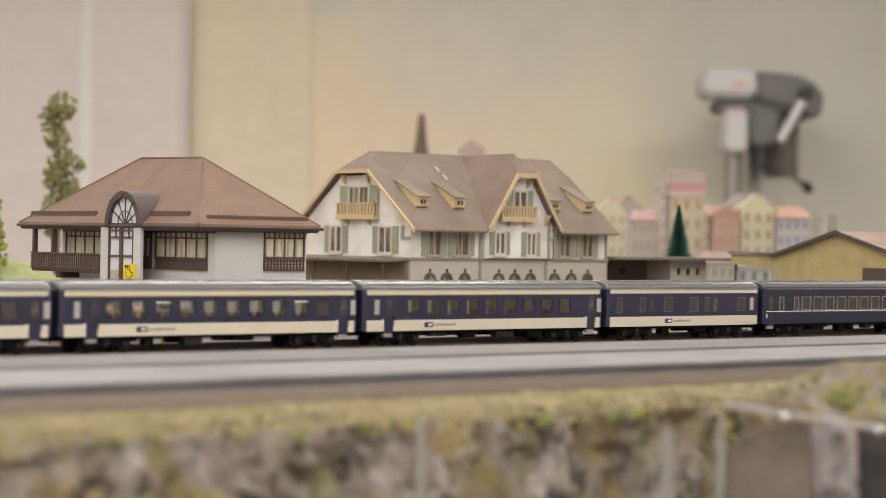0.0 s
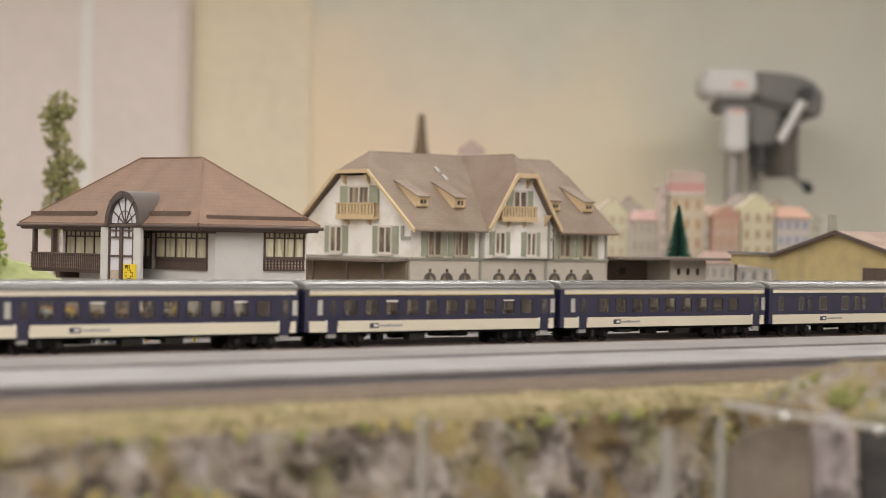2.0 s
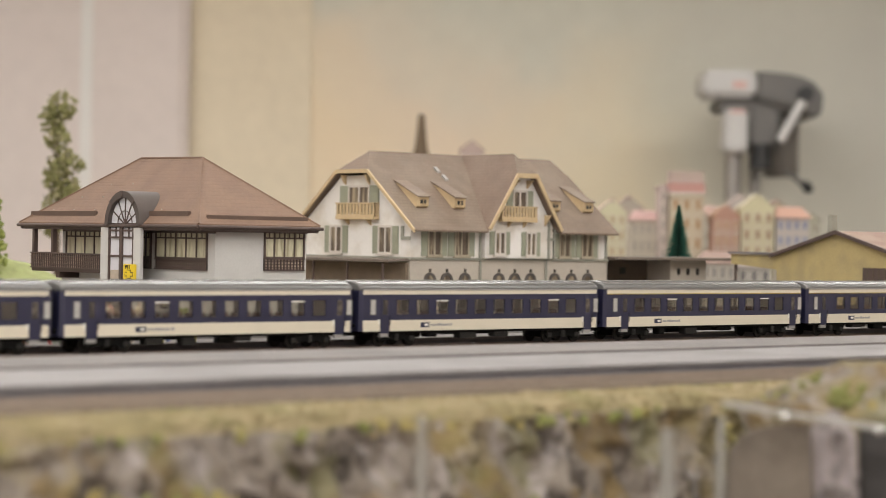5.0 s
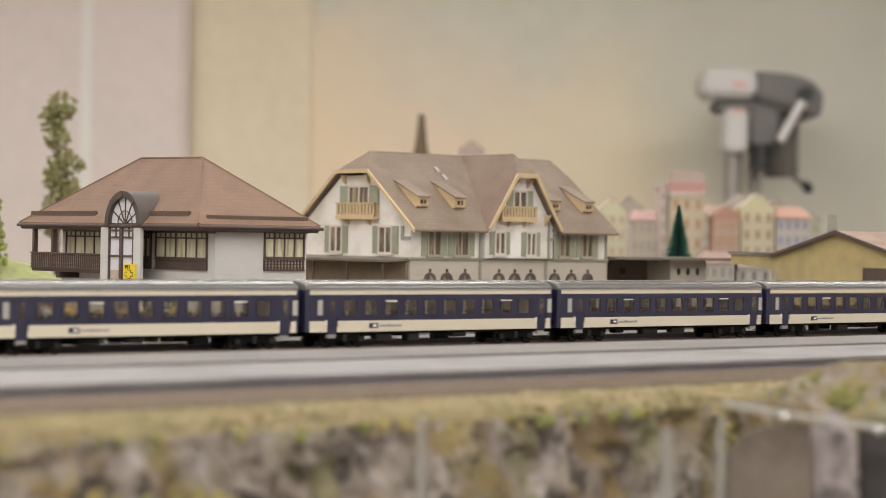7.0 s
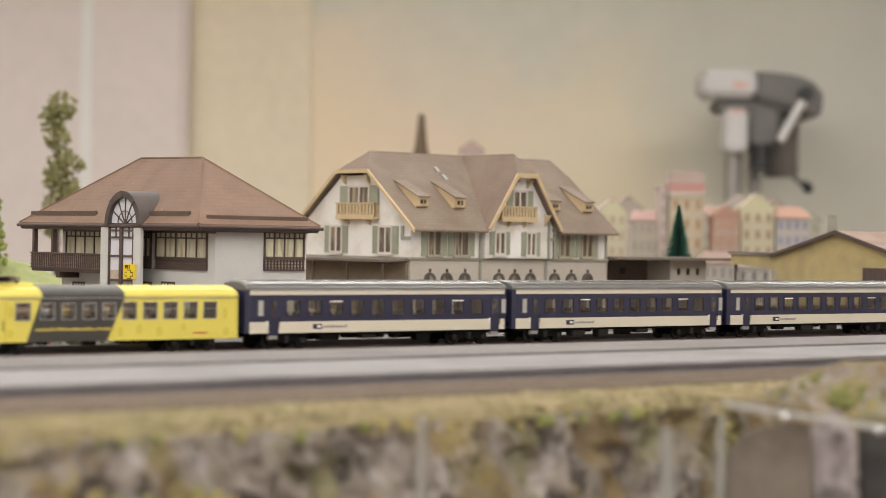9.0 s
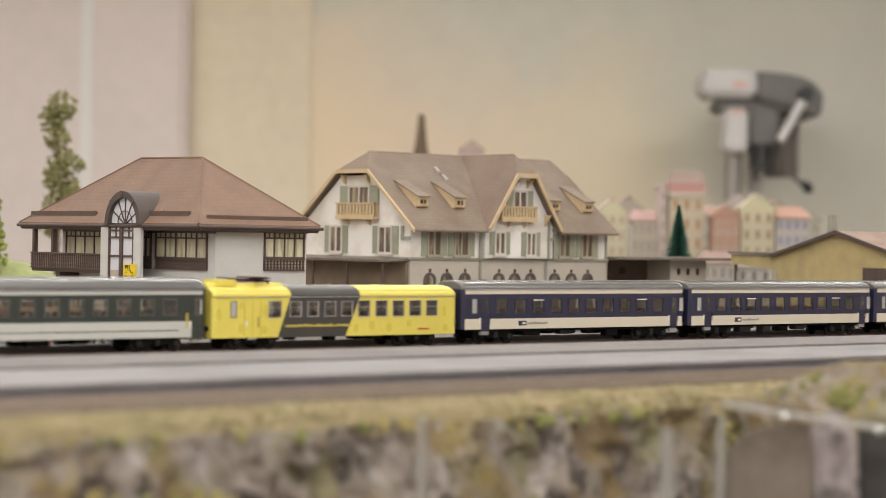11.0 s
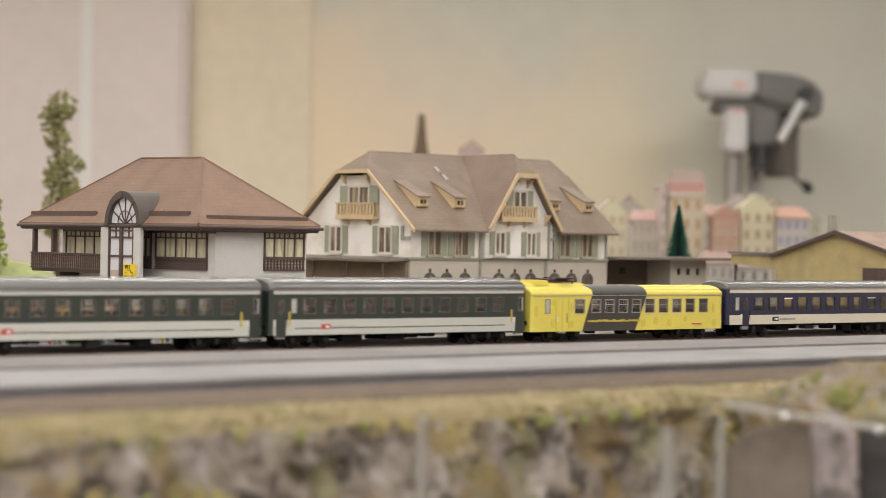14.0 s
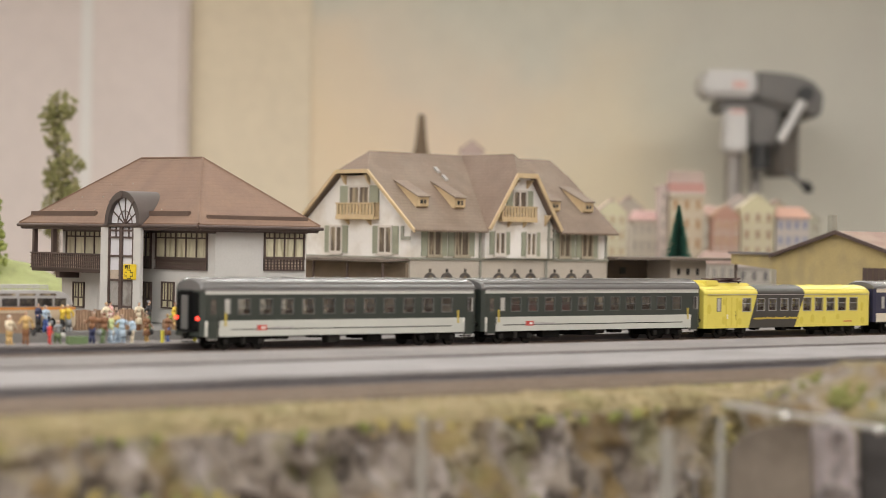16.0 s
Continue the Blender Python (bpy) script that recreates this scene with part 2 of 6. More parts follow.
def track(y, x0, x1, label, bed=None, z=None, gauge=0.00825, half=0.021):
    t = thing("track", pose(0, y, BASE if z is None else z), label, "track", "yard tracks")
    part("ballast", Form().prism([(-half, 0), (half, 0), (half - 0.0045, 0.0026), (0.0045 - half, 0.0026)], "x", x0, x1), bed or M_BALLAST, t, "dark brown ballast bed")
    for s in (-1, 1):
        part("rail", Form().box(x0, x1, s * gauge - 0.0005, s * gauge + 0.0005, 0.0036, 0.006), M_RAILRUST if bed is M_BEDFRONT else M_RAIL, t, "dull steel rail")
    f = Form()
    x = x0
    while x < x1:
        f.box(x, x + 0.0028, -gauge - 0.0062, gauge + 0.0062, 0.0022, 0.0038)
        x += 0.0069
    tagged(part("sleeper_row", f, M_SLEEPER, t), "row of dark sleepers", "", "", "stuff")
    return t


# this bed's colour carries the train's shade, the other tracks' beds do not
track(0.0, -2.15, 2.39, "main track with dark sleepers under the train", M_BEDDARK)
track(0.081, -1.1, 2.35, "second track beyond the island platform")
track(-0.3535, -1.2, 2.0, "brown rusty narrow track beside the platform", M_BEDFRONT, -0.0065, 0.006, 0.0165)
track(-0.3875, -1.2, 2.0, "brown rusty narrow track along the verge", M_BEDFRONT, -0.0065, 0.006, 0.0165)
setting("track_bed", Form().box(-1.2, 2.0, -0.43, -0.3355, BASE, -0.0065), M_BEDFRONT, "raised brown gravel bed under the narrow tracks", "track bed")
setting("channel_bed", Form().box(-1.2, 2.0, -0.2383, -0.2187, BASE, -0.0045), M_BEDFRONT, "brown gravel channel between the two platforms", "channel bed")


def platform(y0, y1, x0, x1, h, label, top=None):
    p = thing("platform", pose(0, 0, BASE), label, "platform", "station platforms")
    part("platform_body", Form().box(x0, x1, y0 + 0.0015, y1 - 0.0015, 0, h - 0.002), M_KERB, p, "dark side walls")
    x = x0
    while x < x1 - 1e-6:
        part("slab", Form().box(x + 0.0002, min(x + 0.25, x1) - 0.0002, y0, y1, h - 0.002, h), top or M_PLATFORM, p)
        x += 0.25
    return p


platform(-0.2185, -0.135, -1.2, 2.0, 0.0135, "pale concrete platform beside the main track")
platform(-0.335, -0.2385, -1.2, 2.0, 0.0135, "pale concrete platform with dark edge", M_PLATFORM2)
platform(0.0225, 0.0615, -1.1, 2.2, 0.0097, "narrow pale island platform with waiting figures")
setting("road", Form().box(-1.1, 2.2, 0.103, 0.32, BASE, 0.0045), M_ASPHALT, "grey station forecourt road")

# ---- train ----
PITCH = 0.245
SPEED = 0.3962 * PITCH
TRAIN = []
M_BLUE = mat("coach_blue", (0.021, 0.021, 0.05), 0.35, var=0.06, scale=80, coat=0.2)
M_NAVY = mat("coach_navy", (0.016, 0.018, 0.038), 0.35, var=0.08, scale=80, coat=0.2)
M_CREAM = mat("coach_cream", (0.62, 0.56, 0.45), 0.4, var=0.04, scale=60)
M_GREEN = mat("coach_green", (0.031, 0.038, 0.031), 0.4, var=0.08, scale=80, coat=0.1)
M_GREY = mat("coach_grey", (0.5, 0.5, 0.46), 0.4, var=0.05, scale=60)
M_ROOF = mat("coach_roof", (0.135, 0.128, 0.124), 0.24, var=0.08, scale=50)
M_ROOFG = mat("coach_roof_grey", (0.13, 0.123, 0.12), 0.22, var=0.08, scale=50)
M_ROOFD = mat("coach_roof_dark", (0.06, 0.06, 0.07), 0.42, var=0.08, scale=50)
M_YELLOW = mat("car_yellow", (0.68, 0.575, 0.115), 0.4, var=0.05, scale=60, spec=0.4)
M_PANTO = mat("pantograph_red_brown", (0.07, 0.03, 0.03), 0.4, 0.4, var=0.15)
M_OCHRE = mat("car_ochre", (0.6, 0.49, 0.07), 0.45, var=0.05, scale=60)
M_BLACK = mat("car_black", (0.05, 0.046, 0.04), 0.45, var=0.1, scale=80)
M_UNDER = mat("underframe", (0.006, 0.0055, 0.005), 0.8, var=0.2, scale=150, spec=0.12)
M_BOXGREY = mat("grimy_grey", (0.022, 0.02, 0.018), 0.7, var=0.25, scale=200, spec=0.25)
M_WHEEL = mat("blackened_wheel", (0.016, 0.013, 0.011), 0.5, 0.3, var=0.2, scale=150, spec=0.3)
M_RUBBER = mat("bellows_rubber", (0.006, 0.006, 0.006), 0.85, var=0.2, scale=200, spec=0.15)
M_PANE = mat("coach_pane", (0.035, 0.03, 0.028), 0.12, var=0.5, scale=90, second=(0.1, 0.084, 0.068), mix_scale=150, mix_at=(0.46, 0.62), spec=0.6)
M_FRAME = mat("window_frame_alu", (0.42, 0.4, 0.4), 0.4, 0.4, var=0.05)
M_BLIND = mat("drawn_blind", (0.42, 0.4, 0.37), 0.35, var=0.2, scale=120)
M_PANE_DARK = mat("coach_pane_dark", (0.02, 0.017, 0.016), 0.12, var=0.4, scale=120, spec=0.6)
M_PANE_MID = mat("coach_pane_curtained", (0.05, 0.043, 0.034), 0.15, var=0.35, scale=140, spec=0.6)


def clear_pane(name, tint, gloss):
    """Thin clear glazing: lets the view through, with a faint mirror sheen."""
    m = bpy.data.materials.new(name)
    m.use_nodes = True
    nt = m.node_tree
    nt.nodes.remove(nt.nodes["Principled BSDF"])
    see, shine, mix = nt.nodes.new("ShaderNodeBsdfTransparent"), nt.nodes.new("ShaderNodeBsdfGlossy"), nt.nodes.new("ShaderNodeMixShader")
    see.inputs["Color"].default_value = (*tint, 1)
    shine.inputs["Color"].default_value, shine.inputs["Roughness"].default_value = (0.9, 0.9, 0.9, 1), 0.08
    mix.inputs[0].default_value = gloss
    nt.links.new(see.outputs[0], mix.inputs[1])
    nt.links.new(shine.outputs[0], mix.inputs[2])
    nt.links.new(mix.outputs[0], nt.nodes["Material Output"].inputs["Surface"])
    return m


M_CLEAR = clear_pane("clear_coach_glazing", (0.82, 0.81, 0.78), 0.06)
M_LINING = mat("coach_interior_lining", (0.42, 0.37, 0.3), 0.7, var=0.1, scale=80)
M_SEAT = mat("brown_seat_plastic", (0.12, 0.055, 0.035), 0.6, var=0.2, scale=120)
M_SEATRED = mat("red_seat_plastic", (0.42, 0.15, 0.13), 0.6, var=0.2, scale=120)
M_STEP = mat("grey_step", (0.3, 0.285, 0.27), 0.5, 0.1, var=0.15, scale=200)
M_FRAMED = mat("window_frame_dark", (0.16, 0.16, 0.155), 0.4, 0.3, var=0.05)
M_PALE = mat("pale_print", (0.75, 0.72, 0.66), 0.5, var=0.03)
M_RED = mat("red_print", (0.5, 0.06, 0.05), 0.5, var=0.05)
M_TAIL = glow("tail_lamp", (1.0, 0.05, 0.03), 4.0)
M_LINE = mat("yellow_line", (0.5, 0.38, 0.07), 0.5, var=0.03)
M_PRINT = mat("dark_print", (0.26, 0.25, 0.26), 0.5, var=0.05)
HALF_W = 0.0163


def roof_profile(w, z0, z1, n=9):
    return [(w * math.cos(math.pi * i / (2 * n)) , z0 + (z1 - z0) * math.sin(math.pi * i / (2 * n)) ** 0.8) for i in range(n + 1)] + \
           [(-w * math.cos(math.pi * i / (2 * n)), z0 + (z1 - z0) * math.sin(math.pi * i / (2 * n)) ** 0.8) for i in range(n - 1, -1, -1)]


RAIL = -0.0035


def bogie(car, x):
    z = RAIL
    b = part("bogie", Form().box(x - 0.0165, x + 0.0165, -0.0115, 0.0115, z + 0.004, z + 0.0105), M_UNDER, car, "black bogie", bevel=0.0008)
    for s in (-1, 1):
        part("bogie_frame", Form().prism([(x - 0.0185, z + 0.0072), (x - 0.016, z + 0.0032), (x - 0.011, z + 0.0032), (x - 0.007, z + 0.0052), (x + 0.007, z + 0.0052), (x + 0.011, z + 0.0032), (x + 0.016, z + 0.0032), (x + 0.0185, z + 0.0072), (x + 0.016, z + 0.0092), (x - 0.016, z + 0.0092)], "y", s * 0.0115, s * 0.0133), M_UNDER, b)
        for dx in (-0.0143, 0.0143):
            part("wheel", Form().tube((x + dx, s * 0.0088, z + 0.0053), (x + dx, s * 0.0112, z + 0.0053), 0.0053, 16), M_WHEEL, b, "blackened steel wheel")
            part("axle_box", Form().box(x + dx - 0.002, x + dx + 0.002, s * 0.0133, s * 0.0144, z + 0.004, z + 0.0078), M_BOXGREY, b, bevel=0.0004)
        part("spring", Form().tube((x, s * 0.0137, z + 0.0045), (x, s * 0.0137, z + 0.0095), 0.0016, 8), M_BOXGREY, b)
    return b


def side_plate(x0, x1, z0, z1, s, proud):
    return Form().box(x0, x1, s * (HALF_W - 0.0004), s * (HALF_W + proud), z0, z1)


def coach_window(car, x, z0, z1, w, s, pane=None, split=0.62, frame=None, vent=False):
    fr = Form()
    o, p = HALF_W + 0.00005, HALF_W + 0.0004
    for a, b, c, d in ((x - w / 2 - 0.0005, x + w / 2 + 0.0005, z1, z1 + 0.0005), (x - w / 2 - 0.0005, x + w / 2 + 0.0005, z0 - 0.0005, z0), (x - w / 2 - 0.0005, x - w / 2, z0, z1), (x + w / 2, x + w / 2 + 0.0005, z0, z1)):
        fr.box(a, b, s * o, s * p, c, d)
    if split:
        zc = z0 + (z1 - z0) * split
        fr.box(x - w / 2, x + w / 2, s * (o - 0.0006), s * (p - 0.0001), zc - 0.00022, zc + 0.00022)
    win = part("window", fr, frame or M_FRAME, car, "thin window frame")
    if vent:
        part("vent_rail", Form().box(x - w / 2, x + w / 2, s * (HALF_W - 0.0002), s * p, z1 - 0.0012, z1 - 0.0004), M_PALE, win, "pale rail of an opening light")
    part("pane", Form().box(x - w / 2, x + w / 2, s * (HALF_W - 0.0003), s * (HALF_W + 0.00012 if pane else HALF_W - 0.0001), z0, z1), pane or M_CLEAR, win, "frosted pane" if pane else "clear pane")


def shell(h, t, wins, zw, z0, z1):
    """Hollow coach body: side walls pierced by the windows, solid drawn-in ends, a floor."""
    f = Form()
    k = 0.0008
    for s in (-1, 1):
        ya, yb = s * (HALF_W - k), s * HALF_W
        f.box(-h + t, h - t, ya, yb, z0, zw[0])
        f.box(-h + t, h - t, ya, yb, zw[1], z1)
        x = -h + t
        for c, w in wins:
            f.box(x, c - w / 2, ya, yb, zw[0], zw[1])
            x = c + w / 2
        f.box(x, h - t, ya, yb, zw[0], zw[1])
    for e in (-1, 1):
        f.prism([(e * h, -0.0149), (e * h, 0.0149), (e * (h - t), HALF_W), (e * (h - t), -HALF_W)], "z", z0, z1)
    f.box(-h + t, h - t, k - HALF_W, HALF_W - k, z0 + 0.0004, z0 + 0.0016)
    return f


SEAT_FORMS = {}


def saloon(car, h, wins, zw, seats, red):
    """Bulkheads, a low inner lining and back-to-back seats behind the glazing."""
    big = sorted(c for c, w in wins if w > 0.006)
    if not big:
        return
    ins = part("saloon", Form().box(big[0] - 0.009, big[-1] + 0.009, -0.0022, 0.0022, 0.0102, 0.0112), M_LINING, car, "beige inner fittings")
    f = Form()
    for s in (-1, 1):
        ya, yb = s * (HALF_W - 0.0014), s * (HALF_W - 0.00085)
        x = big[0] - 0.009
        for c, w in sorted(wins):
            if big[0] <= c <= big[-1]:
                f.box(x, c - w / 2, ya, yb, 0.0112, 0.0335)
                f.box(c - w / 2, c + w / 2, ya, yb, 0.0112, zw[0])
                x = c + w / 2
        f.box(x, big[-1] + 0.009, ya, yb, 0.0112, 0.0335)
    f.box(big[0] - 0.009, big[-1] + 0.009, 0.0014 - HALF_W, HALF_W - 0.0014, zw[1] + 0.0012, zw[1] + 0.0016)
    part("lining", f, M_LINING, ins, "pale inner wall lining")
    for x in (big[0] - 0.0085, big[-1] + 0.0085):
        part("bulkhead", Form().box(x - 0.0005, x + 0.0005, -0.0153, 0.0153, 0.0104, 0.0335), M_LINING, ins)
    if not seats:
        return
    for i, (a, b) in enumerate(zip(big, big[1:])):
        c = (a + b) / 2
        tall = i < red
        key = (tall, zw[0])
        if key not in SEAT_FORMS:
            f = Form()
            for s in (-1, 1):
                y0, y1 = s * 0.0035, s * 0.0148
                f.box(-0.0012, 0.0012, y0, y1, 0.0104, zw[0] + (0.0062 if tall else 0.0024))
                f.box(-0.0052, 0.0052, y0, y1, 0.0112, 0.0148)
            SEAT_FORMS[key] = mesh_of("seat", f, M_SEATRED if tall else M_SEAT, 0.0)
        part("seat", SEAT_FORMS[key], None, ins, at=Matrix.Translation((c, 0, 0)))


def coach(name, k0, k1, label, body, lower, upper, roof, windows, doors, end_windows=(), line=None, logo=None, zw=(0.0197, 0.0304), lower_z=(0.0078, 0.0157), upper_z=(0.0343, 0.0380), top=0.0445, line_z=None, door_mat=None, tail=False, win_w=0.0108, narrow=(), frame=None, door_glass=True, openings=(), seats=True, red=0, frosted=False, vents=(), bar=0, whole=False):
    length = (k1 - k0) * PITCH
    car = thing(name, pose(0, 0, 0), label, "railway coach", "cars of the train")
    h = length / 2 - 0.0028
    # body shell, the ends drawn in
    t = 0.0030
    wins = [(-length / 2 + w * length, win_w) for w in list(windows) + list(openings)] + [(-length / 2 + w * length, 0.005) for w in narrow if not frosted]
    part("body", shell(h, t, sorted(wins), zw, lower_z[0], upper_z[1]), body, car)
    saloon(car, h, wins, zw, seats, red)
    rf = Form()
    prof = roof_profile(HALF_W + 0.0003, upper_z[1] - 0.0008, top)
    tight = [(y * 0.93, upper_z[1] - 0.0008 + (z - upper_z[1] + 0.0008) * 0.82) for y, z in prof]
    n = len(prof)
    rings = [(-h, tight), (-h + t * 0.5, [(a[0] * 0.5 + b[0] * 0.5, a[1] * 0.75 + b[1] * 0.25) for a, b in zip(prof, tight)]), (-h + t, prof), (-h + t + 0.0012, prof), (h - t - 0.0012, prof), (h - t, prof), (h - t * 0.5, [(a[0] * 0.5 + b[0] * 0.5, a[1] * 0.75 + b[1] * 0.25) for a, b in zip(prof, tight)]), (h, tight)]
    P = [(x, y, z) for x, ring in rings for y, z in ring]
    F = []
    for r in range(len(rings) - 1):
        F += [(r * n + i, r * n + i + 1, (r + 1) * n + i + 1, (r + 1) * n + i) for i in range(n - 1)]
        F.append((r * n + n - 1, r * n, (r + 1) * n, (r + 1) * n + n - 1))
    F += [tuple(range(n)), tuple(range((len(rings) - 1) * n, len(rings) * n))]
    ro = part("roof", rf.faces(P, F), roof, car, "glossy grey rounded roof", smooth=False)
    for f in ro.data.polygons:
        f.use_smooth = len(f.vertices) == 4
    for s in (-1, 1):
        part("roof_gutter", Form().box(-h + t, h - t, s * (HALF_W + 0.0001), s * (HALF_W + 0.0007), upper_z[1] - 0.0006, upper_z[1] - 0.0001), M_FRAME, car)
    for q in (3, 6, n - 7, n - 4):
        yq, zq = prof[q]
        part("roof_rib", Form().tube((-h + t, yq, zq), (h - t, yq, zq), 0.00032, 6), roof, car)
    for i in range(5):
        x = -h + length * (0.14 + 0.18 * i)
        part("roof_vent", Form().box(x - 0.003, x + 0.003, -0.0022, 0.0022, top - 0.0008, top + 0.0003), roof, car, bevel=0.0005)
    dw = 0.0044
    edges = sorted([(-length / 2 + d * length) for d in doors])
    for s in (-1, 1):
        # lower and upper stripes, broken by the doors
        xs = [-h + t, h - t] if whole else [-h + t] + [v for d in edges for v in (d - dw, d + dw)] + [h - t]
        for i in range(0, len(xs), 2):
            if lower and xs[i + 1] - xs[i] > 0.002:
                part("lower_band", side_plate(xs[i], xs[i + 1], *lower_z, s, 0.0002), lower, car, "pale lower stripe")
        if upper:
            part("upper_band", side_plate(-h + t, h - t, *upper_z, s, 0.0002), upper, car, "pale stripe under the roof")
        if line:
            part("class_line", side_plate(-h + t, h - t, *(line_z or (upper_z[0] - 0.0006, upper_z[0] - 0.0001)), s, 0.00025), line, car, "thin line above the windows")
        for w in windows:
            vent = any(abs(w - v) < 0.004 for v in vents)
            coach_window(car, -length / 2 + w * length, zw[0], zw[1], win_w, s, M_PANE_MID if frosted else None, bar, frame, vent)
        for w in narrow:
            coach_window(car, -length / 2 + w * length, zw[0], zw[1], 0.005, s, M_PANE_MID if frosted else None, 0, frame)
        for w in end_windows:
            coach_window(car, -length / 2 + w * length, zw[0] + 0.0004, zw[1], 0.0042, s, M_BLIND, 0, M_FRAMED)
        for d in edges:
            dr = part("door", Form().box(d - dw + 0.0004, d + dw - 0.0004, s * (HALF_W - 0.0008), s * (HALF_W + 0.0001), lower_z[1] + 0.0004 if whole else lower_z[0] - (0.0016 if door_glass else 0), upper_z[0] - 0.0012), door_mat or body, car, "folding entrance door", bevel=0.0003)
            if door_glass:
                part("door_pane", Form().box(d - 0.0022, d + 0.0022, s * HALF_W, s * (HALF_W + 0.0002), zw[0], zw[1]), M_PANE, dr)
            if whole:
                continue
            part("handrail", Form().tube((d + dw, s * (HALF_W + 0.0007), 0.012), (d + dw, s * (HALF_W + 0.0007), 0.019), 0.00025, 6), M_BOXGREY, dr)
            part("step", Form().box(d - dw, d + dw, s * (HALF_W - 0.004), s * (HALF_W - 0.0005), 0.0012, 0.002), M_UNDER, dr)
            part("step", Form().box(d - dw + 0.0008, d + dw - 0.0008, s * (HALF_W - 0.003), s * (HALF_W - 0.0003), 0.0036, 0.0064), M_STEP, dr, "pale grey entrance step")
            part("door_plate", Form().box(d - dw - 0.0016, d - dw - 0.0004, s * HALF_W, s * (HALF_W + 0.0005), 0.0128, 0.0165), M_PALE, dr, "small white plate")
        if logo:
            x = -length / 2 + logo[0] * length
            z = sum(lower_z) / 2
            em = part("emblem", side_plate(x - 0.0042, x + 0.0040, z - 0.0015, z + 0.0021, s, 0.00035), logo[1], car, "small printed emblem")
            part("emblem_mark", side_plate(x - 0.0006, x + 0.0026, z - 0.0005, z + 0.0011, s, 0.0005), M_PALE, em, "pale cross mark")
            xl = x + 0.0052
            letter = random.Random(4)
            while xl < x + 0.025:
                wl = letter.uniform(0.0012, 0.0034)
                part("lettering", side_plate(xl, xl + wl, z - 0.0006, z + letter.uniform(0.0007, 0.0013), s, 0.00035), M_PRINT if logo[1] != M_RED else M_FRAME, car, "illegible small lettering bar")
                xl += wl + 0.0005
    und = part("underframe", Form().box(-h + 0.004, h - 0.004, -0.0146, 0.0146, 0.0060, 0.0095), M_UNDER, car, "black underframe")
    rnd = random.Random(int(k0 * 100) + 7)
    x = -h + 0.065
    while x < h - 0.07:
        w = rnd.uniform(0.006, 0.018)
        for s in (-1, 1):
            part("equipment_box", Form().box(x, x + w, s * 0.006, s * 0.0138, rnd.uniform(0.0004, 0.0036), 0.0062), rnd.choice((M_UNDER, M_UNDER, M_BOXGREY)), und, bevel=0.0006)
        x += w + rnd.uniform(0.014, 0.034)
    for e in (-1, 1):
        bogie(car, e * (h - 0.036))
        part("gangway_bellows", Form().box(e * h, e * (h + 0.0027), -0.006, 0.006, 0.0095, 0.037), M_RUBBER, car, "black rubber gangway")
        part("coupling", Form().box(e * (h - 0.01), e * (h + 0.0026), -0.002, 0.002, 0.0045, 0.0085), M_UNDER, car)
        for s in (-1, 1):
            part("buffer", Form().tube((e * (h - 0.002), s * 0.0098, 0.0115), (e * (h + 0.0022), s * 0.0098, 0.0115), 0.0018, 10), M_UNDER, car)
    if tail:
        for s in (-1, 1):
            part("tail_lamp", Form().tube((-h - 0.0012, s * 0.0126, 0.0185), (-h + 0.001, s * 0.0126, 0.0185), 0.0012, 12), M_TAIL, car, "lit red tail lamp")
        part("end_panel", Form().box(-h - 0.0004, -h + 0.001, -0.0136, 0.0136, 0.0095, 0.036), M_RUBBER, car, "plain black end wall", bevel=0.0003)
        part("end_door", Form().box(-h - 0.0029, -h - 0.0026, -0.004, 0.004, 0.011, 0.034), M_FRAMED, car, "grey end door")
    TRAIN.append((car, ((k0 + k1) / 2 - 0.9195) * PITCH))
    return car


W10 = [0.173 + 0.0766 * i for i in range(10)]
W9 = [0.2 + 0.0775 * i for i in range(9)]
W11 = [0.15 + 0.0722 * i for i in range(11)]
BLUE_LABEL = "dark blue and cream railway coach on the main track"
coach("railway_coach", 2.363, 3.363, "navy blue sleeping coach with thin white line", M_NAVY, None, None, M_ROOFD, [0.237 + 0.0643 * i for i in range(9)], [0.05, 0.95], narrow=[0.105, 0.184, 0.82, 0.9], line=M_PALE, line_z=(0.0181, 0.0188), win_w=0.0108, frosted=True)
coach("luggage_van", 1.606, 2.363, "short dark blue and cream luggage van", M_BLUE, M_CREAM, M_CREAM, M_ROOF, [0.387, 0.55, 0.865], [0.285, 0.69], end_windows=[0.932], narrow=[0.086, 0.227, 0.637], logo=(0.39, M_BLUE), win_w=0.009, frosted=True, frame=M_FRAMED, whole=True)
coach("railway_coach", 0.61, 1.606, BLUE_LABEL, M_BLUE, M_CREAM, M_CREAM, M_ROOF, W9, [0.106, 0.937], [0.061, 0.972], line=M_LINE, logo=(0.26, M_BLUE), frame=M_BLUE, win_w=0.0112, vents=(W10[2], W10[8]))
coach("railway_coach", -0.39, 0.61, BLUE_LABEL, M_BLUE, M_CREAM, M_CREAM, M_ROOF, W10, [0.106, 0.937], [0.061, 0.972], line=M_LINE, logo=(0.26, M_BLUE), frame=M_BLUE, win_w=0.0112, vents=(W10[2], W10[8]))
